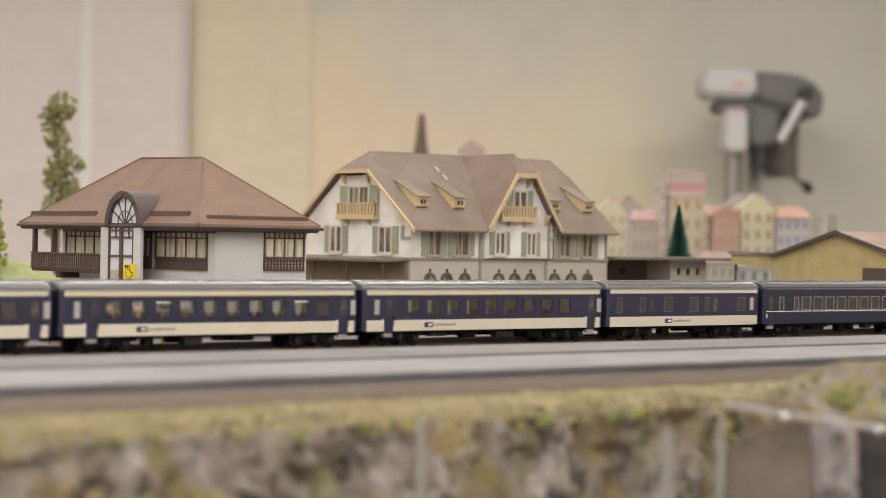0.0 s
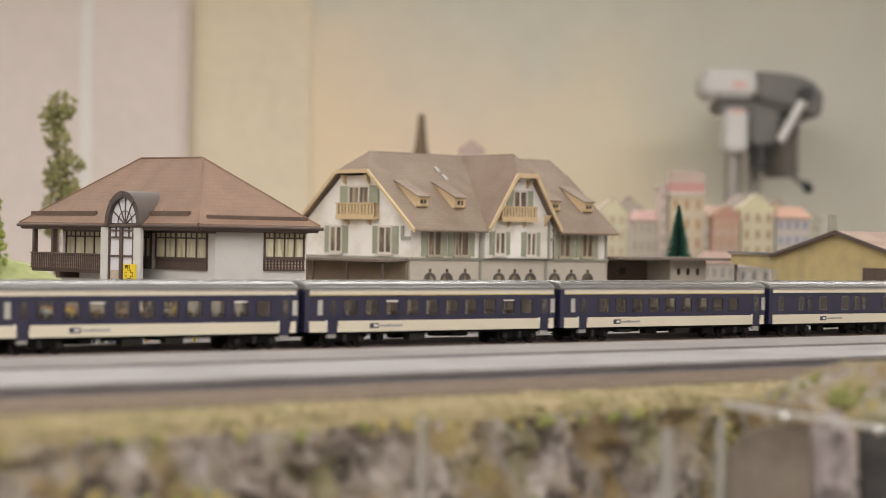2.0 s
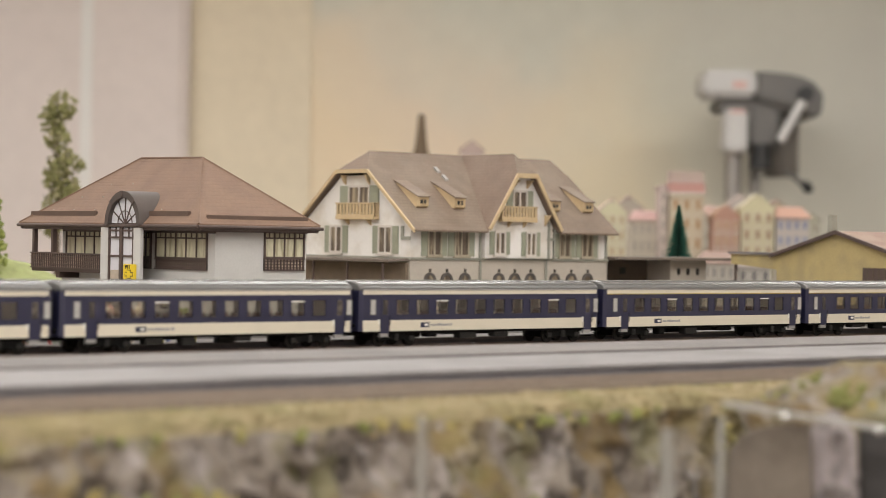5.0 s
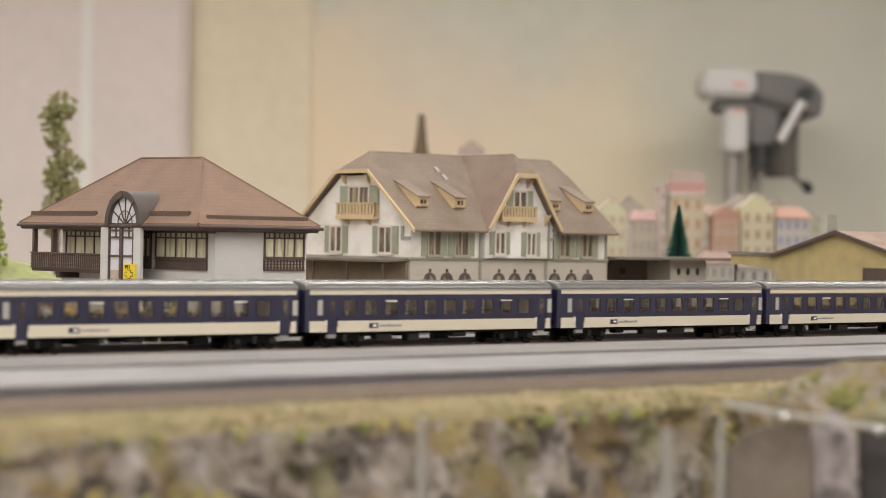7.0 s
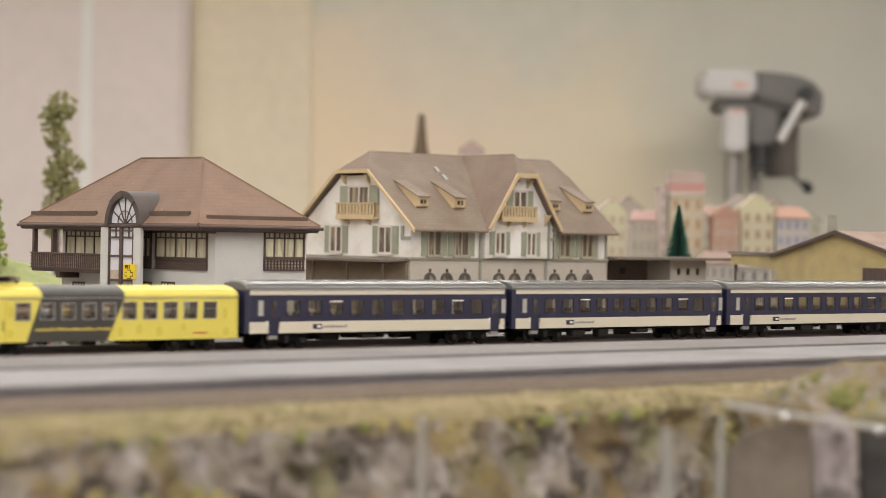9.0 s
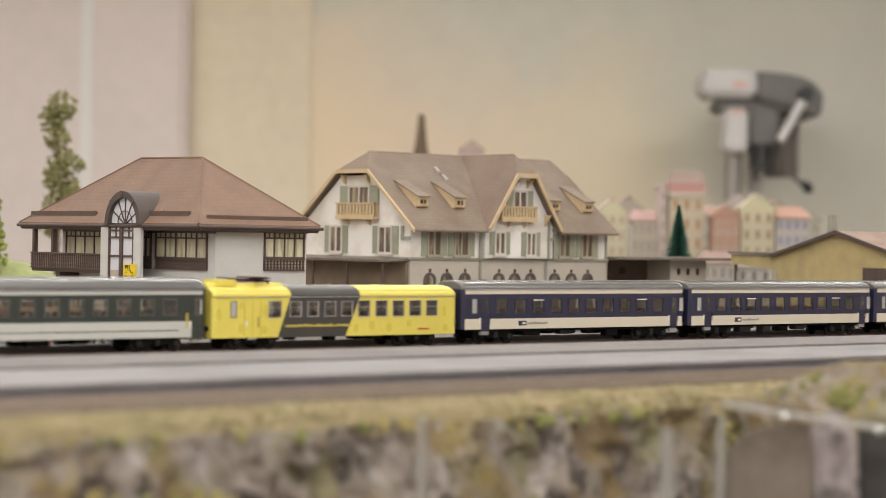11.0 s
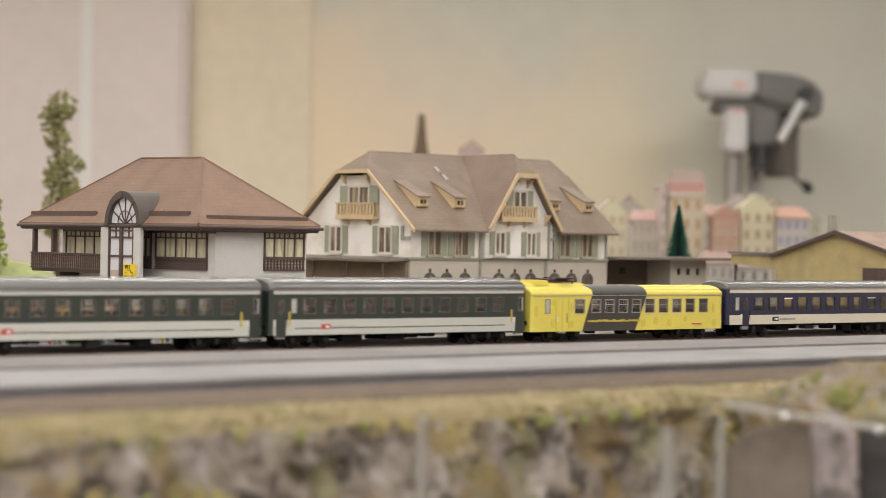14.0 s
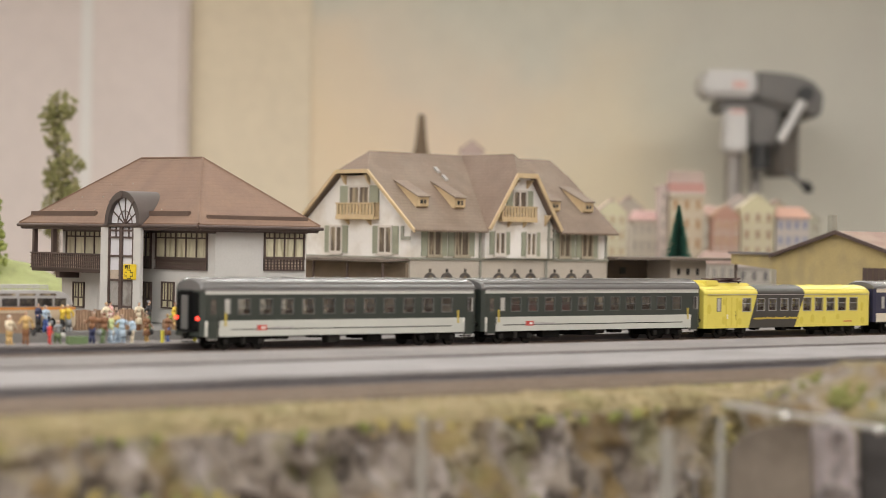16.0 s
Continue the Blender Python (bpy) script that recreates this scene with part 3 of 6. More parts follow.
for k in (-1.385, -2.37, -3.37):
    coach("railway_coach", k, k + (0.995 if k > -1.5 else 0.985 if k > -3 else 1.0), BLUE_LABEL, M_BLUE, M_CREAM, M_CREAM, M_ROOF, W10, [0.106, 0.937], [0.061, 0.972], logo=(0.26, M_BLUE), frame=M_BLUE, win_w=0.0112, vents=(W10[2], W10[8]))
GREEN = dict(end_windows=[0.095, 0.965], logo=(0.21, M_RED), upper_z=(0.0348, 0.0378), lower_z=(0.0062, 0.0170), zw=(0.0214, 0.0314), top=0.0462, win_w=0.0096, frame=M_FRAMED)
for k0, k1, last in ((-5.270, -4.273, False), (-6.292, -5.270, True)):
    car = coach("railway_coach", k0, k1, "dark green last coach with lit red tail lamps" if last else "dark green coach with pale grey lower band", M_GREEN, M_GREY, M_GREY, M_ROOFG, W11, [0.05, 0.96], tail=last, red=0 if last else 4, bar=0.5, **GREEN)
    for s in (-1, 1):
        part("trim_line", side_plate(-0.098, 0.098, 0.0106, 0.0112, s, 0.00032), M_PANE_DARK, car, "thin dark line")
        for x in (-0.1035, 0.1035):
            part("door_mark", side_plate(x, x + 0.0016, 0.013, 0.0225, s, 0.0004), M_LINE, car, "yellow door mark")
DARK_WINDOWS = (0.322, 0.39, 0.458, 0.525)
car = coach("restaurant_car", -4.273, -3.37, "yellow restaurant car with slanted black middle section", M_YELLOW, None, None, M_YELLOW, [0.244] + [0.596 + 0.071 * i for i in range(5)], [0.16], end_windows=[0.0888], upper_z=(0.0326, 0.0333), lower_z=(0.005, 0.01), top=0.0408, zw=(0.019, 0.0298), door_mat=M_YELLOW, win_w=0.0102, door_glass=False, openings=DARK_WINDOWS, bar=0.6)
LEN_Y = 0.903 * PITCH
for s in (-1, 1):
    xa, xb, xc, xd = [(v - 0.5) * LEN_Y for v in (0.257, 0.304, 0.578, 0.52)]
    zlo, zhi, za, zb = 0.0050, 0.0334, 0.0190, 0.0298

    def left(z):
        return xa + (xb - xa) * (z - zlo) / (zhi - zlo)

    def right(z):
        return xd + (xc - xd) * (z - zlo) / (zhi - zlo)
    F = Form()
    inner, outer = s * (HALF_W - 0.0002), s * (HALF_W + 0.0006)
    for z0, z1 in ((zlo, za), (zb, zhi)):
        F.prism([(left(z0), z0), (right(z0), z0), (right(z1), z1), (left(z1), z1)], "y", inner, outer)
    cuts = [((w - 0.5) * LEN_Y - 0.0051, (w - 0.5) * LEN_Y + 0.0051) for w in DARK_WINDOWS]
    F.prism([(left(za), za), (cuts[0][0], za), (cuts[0][0], zb), (min(left(zb), cuts[0][0] - 0.0001), zb)], "y", inner, outer)
    for (_, x0), (x1, _) in zip(cuts, cuts[1:]):
        F.box(x0, x1, inner, outer, za, zb)
    F.prism([(cuts[-1][1], za), (max(right(za), cuts[-1][1] + 0.0001), za), (right(zb), zb), (cuts[-1][1], zb)], "y", inner, outer)
    part("dark_panel", F, M_BLACK, car, "slanted black side panel")
    for x0, x1 in cuts:
        fr = Form()
        for a, b, c, d in ((x0, x1, za, za + 0.0005), (x0, x1, zb - 0.0005, zb), (x0, x0 + 0.0005, za, zb), (x1 - 0.0005, x1, za, zb), (x0, x1, 0.0254, 0.0258)):
            fr.box(a, b, s * HALF_W, s * (HALF_W + 0.0008), c, d)
        win = part("window", fr, M_FRAME, car, "thin aluminium window frame")
        part("pane", Form().box(x0, x1, s * (HALF_W - 0.0004), s * (HALF_W - 0.0002), za, zb), M_CLEAR, win)
    script = random.Random(9)
    xl = (0.282 - 0.5) * LEN_Y
    while xl < (0.535 - 0.5) * LEN_Y:
        wl = script.uniform(0.0012, 0.003)
        zl = 0.0122 + script.uniform(-0.0003, 0.0002)
        part("lettering", Form().box(xl, xl + wl, s * HALF_W, s * (HALF_W + 0.0009), zl, zl + script.uniform(0.0011, 0.0021)), M_LINE, car, "yellow lettering bar")
        xl += wl + 0.0003
    part("lettering", Form().box(0.32 * LEN_Y, 0.37 * LEN_Y, s * HALF_W, s * (HALF_W + 0.0006), 0.0088, 0.0097), M_RED, car, "small red lettering bar")
    for i, (w, z, rx, rz) in enumerate(((0.035, 0.021, 0.0024, 0.0042), (0.118, 0.0115, 0.0022, 0.0036), (0.207, 0.024, 0.0022, 0.0042), (0.205, 0.0105, 0.0024, 0.003), (0.118, 0.027, 0.0016, 0.0028), (0.63, 0.0122, 0.0025, 0.0036), (0.70, 0.0105, 0.0024, 0.0034), (0.785, 0.0135, 0.002, 0.0026), (0.935, 0.022, 0.0018, 0.004), (0.94, 0.0098, 0.0024, 0.003), (0.565, 0.0105, 0.0022, 0.0034))):
        x = (w - 0.5) * LEN_Y
        part("cheese_hole", Form().prism([(x + rx * math.cos(i2 * math.pi / 6), z + rz * math.sin(i2 * math.pi / 6)) for i2 in range(12)], "y", s * (HALF_W - 0.0002), s * (HALF_W + 0.00025)), M_OCHRE, car, "printed darker cheese hole")
for w in (0.13, 0.16, 0.19):
    for s in (-1, 1):
        x = (w - 0.5) * LEN_Y
        part("door_seam", Form().box(x - 0.0004, x + 0.0004, s * HALF_W, s * (HALF_W + 0.0003), 0.006, 0.0305), M_OCHRE, car)
ROOF_ARC = roof_profile(HALF_W + 0.0007, 0.0325, 0.0411)
part("dark_roof_band", Form().prism(ROOF_ARC, "x", (0.305 - 0.5) * LEN_Y, (0.577 - 0.5) * LEN_Y), M_BLACK, car, "black band across the roof")
part("roof_hood", Form().box(-0.100, -0.083, -0.009, 0.009, 0.0395, 0.0446), M_YELLOW, car, "yellow equipment box", bevel=0.001)
part("roof_hood", Form().prism([(-0.009, 0.039), (0.009, 0.039), (0.007, 0.0425), (-0.007, 0.0425)], "x", -0.49 * LEN_Y, -0.2 * LEN_Y), M_YELLOW, car, "yellow raised roof hood", bevel=0.0008)
panto = part("pantograph", Form().box(-0.0890, -0.0540, -0.007, 0.007, 0.0432, 0.0440), M_PANTO, car, "folded dark pantograph")
for x in (-0.0880, -0.0560):
    for y in (-0.006, 0.006):
        part("insulator", Form().tube((x, y, 0.0415), (x, y, 0.0434), 0.0009, 8), M_UNDER, panto)
for y in (-0.005, 0.005):
    part("arm", Form().tube((-0.0880, y, 0.044), (-0.0520, y * 0.6, 0.0455), 0.0005, 6), M_PANTO, panto)
    part("arm", Form().tube((-0.0550, y, 0.044), (-0.0920, y * 0.6, 0.0458), 0.0005, 6), M_PANTO, panto)
part("contact_strip", Form().box(-0.06, -0.0700, -0.012, 0.012, 0.0458, 0.0466), M_PANTO, panto)

# ---- buildings ----
def stretch(m, k):
    """Draw a material's grain out into upright folds."""
    nt = m.node_tree
    for n in [n for n in nt.nodes if n.type == "TEX_NOISE"]:
        mp = nt.nodes.new("ShaderNodeMapping")
        mp.inputs["Scale"].default_value = (1, 1, k)
        nt.links.new(n.inputs["Vector"].links[0].from_socket, mp.inputs["Vector"])
        nt.links.new(mp.outputs[0], n.inputs["Vector"])


M_WALL = mat("post_office_plaster", (0.56, 0.54, 0.51), 0.8, var=0.05, scale=60, bump=0.15, bump_scale=1500)
M_WHITE = mat("station_plaster", (0.8, 0.76, 0.72), 0.8, var=0.05, scale=50, bump=0.2, bump_scale=1200, second=(0.66, 0.6, 0.53), mix_scale=30)
M_STONE = mat("station_ground_floor", (0.5, 0.44, 0.37), 0.8, var=0.08, scale=60, bump=0.2)
M_DARKWOOD = mat("dark_brown_plastic", (0.085, 0.056, 0.047), 0.55, var=0.15, scale=120)
M_MIDWOOD = mat("lattice_backing", (0.5, 0.41, 0.32), 0.7, var=0.15, scale=120)
M_TAN = mat("tan_timber", (0.56, 0.42, 0.25), 0.6, var=0.12, scale=150)
M_SHUTTER = mat("green_shutter", (0.33, 0.335, 0.25), 0.6, var=0.1, scale=150)
M_TRIM = mat("grey_green_trim", (0.3, 0.29, 0.24), 0.7, var=0.1, scale=100)
M_BEIGEFRAME = mat("beige_window_frame", (0.4, 0.34, 0.25), 0.7, var=0.1, scale=120)
M_LIGHTTRIM = mat("roof_light_grey", (0.34, 0.32, 0.3), 0.5, var=0.1)
M_GUARD = mat("snow_guard_brown", (0.11, 0.07, 0.052), 0.7, var=0.1, scale=80)
M_STONETRIM = mat("pale_window_trim", (0.62, 0.56, 0.5), 0.7, var=0.05, scale=100)
M_CURTAIN = mat("curtained_pane", (0.6, 0.56, 0.4), 0.4, var=0.2, scale=120, second=(0.4, 0.36, 0.24), mix_scale=220, mix_at=(0.5, 0.6), spec=0.3)
stretch(M_CURTAIN, 0.12)
M_WHITEPANE = mat("white_backed_pane", (0.66, 0.65, 0.68), 0.3, var=0.05, scale=80)
M_DARKPANE = mat("dark_pane", (0.13, 0.1, 0.075), 0.25, var=0.3, scale=150, second=(0.36, 0.29, 0.2), mix_scale=170, mix_at=(0.46, 0.58))
stretch(M_DARKPANE, 0.15)
M_DOORPANE = mat("grey_door_glass", (0.34, 0.32, 0.3), 0.2, var=0.15, scale=60, second=(0.2, 0.18, 0.16), mix_scale=60)
M_SIGN = mat("yellow_sign", (0.8, 0.58, 0.02), 0.4, var=0.02)
M_INK = mat("black_ink", (0.02, 0.02, 0.02), 0.5, var=0.02)
M_SHEDWALL = mat("ochre_plaster", (0.43, 0.335, 0.155), 0.85, var=0.12, scale=50, bump=0.2, second=(0.38, 0.3, 0.15), mix_scale=40)


def tiled(name, colour, other, run, depth=0.4, course=0.0042, tile=0.0046):
    """Roof tiles in low relief: courses along the slope, joints across it. run: the axis along the eaves."""
    m = mat(name, colour, 0.7, var=0.13, scale=45, second=other, mix_scale=28, mix_at=(0.4, 0.65))
    nt = m.node_tree
    N, L = nt.nodes, nt.links
    co = N.new("ShaderNodeTexCoord")
    sep = N.new("ShaderNodeSeparateXYZ")
    L.new(co.outputs["Object"], sep.inputs[0])
    com = N.new("ShaderNodeCombineXYZ")
    L.new(sep.outputs["X" if run == "x" else "Y"], com.inputs["X"])
    L.new(sep.outputs["Z"], com.inputs["Y"])
    br = N.new("ShaderNodeTexBrick")
    br.inputs["Scale"].default_value = 1.0
    br.inputs["Brick Width"].default_value, br.inputs["Row Height"].default_value, br.inputs["Mortar Size"].default_value = tile, course * 0.7, 0.0003
    br.inputs["Color1"].default_value, br.inputs["Color2"].default_value, br.inputs["Mortar"].default_value = (1, 1, 1, 1), (0.86, 0.86, 0.86, 1), (0.62, 0.6, 0.6, 1)
    L.new(com.outputs[0], br.inputs["Vector"])
    b = N["Principled BSDF"]
    mx = N.new("ShaderNodeMix")
    mx.data_type, mx.blend_type = "RGBA", "MULTIPLY"
    mx.inputs[0].default_value = depth
    L.new(b.inputs["Base Color"].links[0].from_socket, mx.inputs[6])
    L.new(br.outputs["Color"], mx.inputs[7])
    L.new(mx.outputs[2], b.inputs["Base Color"])
    bp = N.new("ShaderNodeBump")
    bp.inputs["Strength"].default_value, bp.inputs["Distance"].default_value = 0.5, 0.0006
    L.new(br.outputs["Fac"], bp.inputs["Height"])
    bp.invert = True
    L.new(bp.outputs[0], b.inputs["Normal"])
    return m


M_REDTILE_X = tiled("red_brown_tiles", (0.205, 0.124, 0.082), (0.185, 0.11, 0.074), "x", 0.18)
M_REDTILE_Y = tiled("red_brown_tiles_side", (0.205, 0.124, 0.082), (0.185, 0.11, 0.074), "y", 0.18)
M_TILE_X = tiled("weathered_tiles", (0.2, 0.143, 0.103), (0.235, 0.18, 0.134), "x")
M_TILE_Y = tiled("weathered_tiles_side", (0.205, 0.14, 0.104), (0.232, 0.168, 0.126), "y")


def wall_box(face, plane, u0, u1, z0, z1, back, out):
    """A box on a wall. face 'x': wall looks to -x at x=plane, u is y; 'y': wall looks to -y at y=plane, u is x."""
    if face == "x":
        return Form().box(plane - out, plane + back, u0, u1, z0, z1)
    return Form().box(u0, u1, plane - out, plane + back, z0, z1)


def add_box(form, face, plane, u0, u1, z0, z1, back, out):
    if face == "x":
        return form.box(plane - out, plane + back, u0, u1, z0, z1)
    return form.box(u0, u1, plane - out, plane + back, z0, z1)


def glazed(house, face, plane, u0, u1, z0, z1, cols, frame_mat, pane_mat, bar=0.0012, transom=None, panel=0.0, out=0.0016):
    """A window in cols lights with an optional transom and a lattice panel below it."""
    fr = Form()
    for a, b, c, d in ((u0, u1, z1 - bar, z1), (u0, u1, z0, z0 + bar), (u0, u0 + bar, z0 + bar, z1 - bar), (u1 - bar, u1, z0 + bar, z1 - bar)):
        add_box(fr, face, plane, a, b, c, d, 0, out)
    win = part("window", fr, frame_mat, house, "window frame with glazing bars")
    step = (u1 - u0) / cols
    for i in range(1, cols):
        part("mullion", wall_box(face, plane, u0 + i * step - bar / 2, u0 + i * step + bar / 2, z0 + bar, z1 - bar, 0, out - 0.0002), frame_mat, win)
    if transom:
        zt = z0 + (z1 - z0) * transom
        part("transom", wall_box(face, plane, u0 + bar, u1 - bar, zt - bar / 2, zt + bar / 2, 0, out - 0.0004), frame_mat, win)
        for i in range(cols):
            um = u0 + (i + 0.5) * step
            part("glazing_bar", wall_box(face, plane, um - bar / 3, um + bar / 3, zt, z1 - bar, 0, out - 0.0005), frame_mat, win)
    for i in range(cols):
        part("pane", wall_box(face, plane, u0 + i * step + bar / 4, u0 + (i + 1) * step - bar / 4, z0 + bar / 2, z1 - bar / 2, 0, 0.0005), pane_mat, win, "curtained pane" if pane_mat == M_CURTAIN else "")
    if panel:
        lattice(house, face, plane, u0, u1, z0 - panel, z0, out)
    return win


def lattice(house, face, plane, u0, u1, z0, z1, out=0.0016):
    back = part("lattice_panel", wall_box(face, plane, u0, u1, z0, z1, 0, out - 0.001), M_MIDWOOD, house, "brown lattice panel")
    f = Form()
    add_box(f, face, plane, u0, u1, z1 - 0.0012, z1, 0, out + 0.0004)
    add_box(f, face, plane, u0, u1, z0, z0 + 0.0012, 0, out + 0.0002)
    part("rail", f, M_DARKWOOD, back)
    u, w = u0, 0.0031
    while u < u1 - 0.0005:
        part("slat", wall_box(face, plane, u, u + 0.0009, z0 + 0.0012, z1 - 0.0012, 0, out), M_DARKWOOD, back)
        u += w
    for i in range(1, 4):
        z = z0 + (z1 - z0) * i / 4
        part("slat", wall_box(face, plane, u0, u1, z - 0.0004, z + 0.0004, 0, out - 0.0001), M_DARKWOOD, back)


def shuttered(house, face, plane, u0, u1, z0, z1, shutters=(True, True), frame=None, lights=2):
    """A pale framed casement with open green louvred shutters; u0 to u1 spans window and shutters."""
    n = sum(shutters)
    sw = (u1 - u0) * 0.23
    a, b = u0 + (sw if shutters[0] else 0), u1 - (sw if shutters[1] else 0)
    bar = 0.0016
    fr = Form()
    for p, q, c, d in ((a, b, z1 - bar, z1 + 0.0006), (a, b, z0, z0 + bar), (a, a + bar, z0 + bar, z1 - bar), (b - bar, b, z0 + bar, z1 - bar)):
        add_box(fr, face, plane, p, q, c, d, 0, 0.0018)
    mid = (a + b) / 2
    if lights == 2:
        add_box(fr, face, plane, mid - 0.0009, mid + 0.0009, z0 + bar, z1 - bar, 0, 0.0014)
    win = part("window", fr, frame or M_STONETRIM, house, "pale framed casement window")
    part("pane", wall_box(face, plane, a + bar * 0.5, b - bar * 0.5, z0 + bar * 0.5, z1 - bar * 0.5, 0, 0.0005), M_DARKPANE, win)
    part("sill", wall_box(face, plane, a - 0.001, b + 0.001, z0 - (0.0012 if frame else 0.0018), z0, 0, 0.003), frame or M_STONETRIM, win)
    for side, on in zip((0, 1), shutters):
        if on:
            s0 = u0 if side == 0 else u1 - sw
            sh = part("shutter", wall_box(face, plane, s0, s0 + sw - 0.0004, z0, z1, 0, 0.0013), M_SHUTTER, win, "open green louvred shutter", bevel=0.0002)
            for i in range(7):
                z = z0 + (z1 - z0) * (0.1 + 0.115 * i)
                part("louvre", wall_box(face, plane, s0 + 0.0009, s0 + sw - 0.0013, z, z + (z1 - z0) * 0.06, 0, 0.0018), M_SHUTTER, sh)
    return win


def post_office():
    h = site("post_office", -0.06, 0.25, 0.0045, "white two-storey post office with hipped red-brown roof", "building")
    XW, YW, X1, Y1, G = -0.096, 0.1405, -0.0095, 0.374, 0.0045
    part("wall", Form().box(XW, X1, YW, Y1, G, 0.0815), M_WALL, h, "white plaster walls", bevel=0.0004)
    # roof
    xa, xb, ya, yb, ze = -0.1185, -0.0045, 0.1295, 0.4085, 0.0835
    r0, r1 = (-0.062, 0.212, 0.1372), (-0.062, 0.3045, 0.1385)
    near = part("roof_slope", Form().slab([(xa, ya, ze), (xb, ya, ze), r0], 0.002), M_REDTILE_X, h, "tiled hip slope")
    west = part("roof_slope", Form().slab([(xa, yb, ze), (xa, ya, ze), r0, r1], 0.002), M_REDTILE_Y, h, "tiled long slope")
    part("roof_slope", Form().slab([(xb, yb, ze), (xa, yb, ze), r1], 0.002), M_REDTILE_X, h)
    part("roof_slope", Form().slab([(xb, ya, ze), (xb, yb, ze), r1, r0], 0.002), M_REDTILE_Y, h)
    for a, b in ((r0, r1), ((xa, ya, ze), r0), ((xb, ya, ze), r0), ((xa, yb, ze), r1)):
        part("ridge_cap", Form().tube(a, b, 0.0009, 8), M_REDTILE_X, h, "rounded ridge tiles")
    part("fascia", Form().box(xa + 0.0006, xb - 0.0006, ya + 0.0006, yb - 0.0006, ze - 0.0055, ze - 0.0021), M_DARKWOOD, h, "dark brown eaves board", bevel=0.0006)
    part("gutter", Form().tube((xa - 0.0008, ya, ze - 0.0022), (xa - 0.0008, yb + 0.001, ze - 0.0022), 0.0014, 8), M_DARKWOOD, h)
    part("gutter", Form().tube((xa - 0.001, ya - 0.0008, ze - 0.0022), (xb + 0.002, ya - 0.0008, ze - 0.0022), 0.0014, 8), M_DARKWOOD, h)
    k = (r0[2] - ze) / (r0[0] - xa)
    for y0, y1 in ((0.292, 0.4), (0.153, 0.218)):
        part("snow_guard", Form().box(xa + 0.006, xa + 0.0085, y0, y1, ze + k * 0.006 - 0.001, ze + k * 0.0085 + 0.0016), M_GUARD, h, "raised snow guard", bevel=0.0004)
    k2 = (r0[2] - ze) / (r0[1] - ya)
    part("snow_guard", Form().box(-0.1065, -0.012, ya + 0.006, ya + 0.0085, ze + k2 * 0.006 - 0.001, ze + k2 * 0.0085 + 0.0014), M_GUARD, h, "raised snow guard", bevel=0.0004)
    for i in range(4):
        t = 0.2 + 0.2 * i
        for j in range(7 - i):
            u = 0.16 + 0.2 * t + j * 0.034
            if 0.205 < u < 0.262 and t < 0.5 or not ya + (r0[1] - ya) * t + 0.006 < u < yb + (r1[1] - yb) * t - 0.006:
                continue
            x, z = xa + (r0[0] - xa) * t, ze + (r0[2] - ze) * t
            part("snow_hook", Form().box(x - 0.0004, x + 0.0004, u - 0.0004, u + 0.0004, z, z + 0.0008), M_TRIM, h)
    part("beam", Form().box(XW - 0.0012, XW, YW - 0.001, 0.372, 0.0762, 0.0788), M_DARKWOOD, h, "dark wall beam")
    part("beam", Form().box(XW - 0.001, X1, YW - 0.0011, YW, 0.0775, 0.0788), M_DARKWOOD, h)
    # upper windows
    glazed(h, "x", XW, 0.1505, 0.2245, 0.0562, 0.0775, 5, M_DARKWOOD, M_CURTAIN, transom=0.76, panel=0.0088)
    glazed(h, "x", XW, 0.2312, 0.2465, 0.0562, 0.0775, 2, M_DARKWOOD, M_CURTAIN, transom=0.76, panel=0.0088)
    glazed(h, "x", XW, 0.304, 0.366, 0.056, 0.0775, 4, M_DARKWOOD, M_CURTAIN, transom=0.76)
    glazed(h, "y", YW, -0.051, -0.0122, 0.0578, 0.0785, 4, M_DARKWOOD, M_CURTAIN, transom=0.76, panel=0.0098)
    # lower windows
    glazed(h, "x", XW, 0.335, 0.3535, 0.0124, 0.034, 2, M_DARKWOOD, M_CURTAIN, transom=0.4)
    glazed(h, "x", XW, 0.2297, 0.2465, 0.0155, 0.037, 2, M_DARKWOOD, M_DARKPANE, transom=0.35)
    glazed(h, "x", XW, 0.1964, 0.2144, 0.0165, 0.0378, 2, M_DARKWOOD, M_CURTAIN, transom=0.3)
    part("downpipe", Form().tube((XW - 0.0012, 0.2762, 0.0055), (XW - 0.0012, 0.2762, 0.042), 0.0011, 8), M_DARKWOOD, h)
    # glazed entrance bay with an arched head
    XB = -0.1185
    yc, ro, ri, zs = 0.2348, 0.0268, 0.0215, 0.0822
    for y0, y1 in ((0.2595, 0.2715), (0.2105, 0.2215)):
        part("pillar", Form().box(XB - 0.001, XB + 0.002, y0, y1, G, 0.0805), M_WALL, h, "white entrance pillar", bevel=0.0004)
    arc = [(yc + ro * math.cos(math.pi * i / 16), zs + ro * math.sin(math.pi * i / 16)) for i in range(17)]
    inner = [(yc + ri * math.cos(math.pi * i / 16), zs + ri * math.sin(math.pi * i / 16)) for i in range(17)]
    F = Form().prism(arc + inner[::-1], "x", XB - 0.0035, XB + 0.03)
    vault = part("arch_roof", F, M_ARCH, h, "dark barrel-vaulted entrance roof")
    for f in vault.data.polygons:
        f.use_smooth = len(f.vertices) == 4 and abs(f.normal.x) < 0.5
    vault.data.set_sharp_from_angle(angle=radians(40))
    for i in (0, 4, 8, 12, 16):
        a = math.pi * i / 16
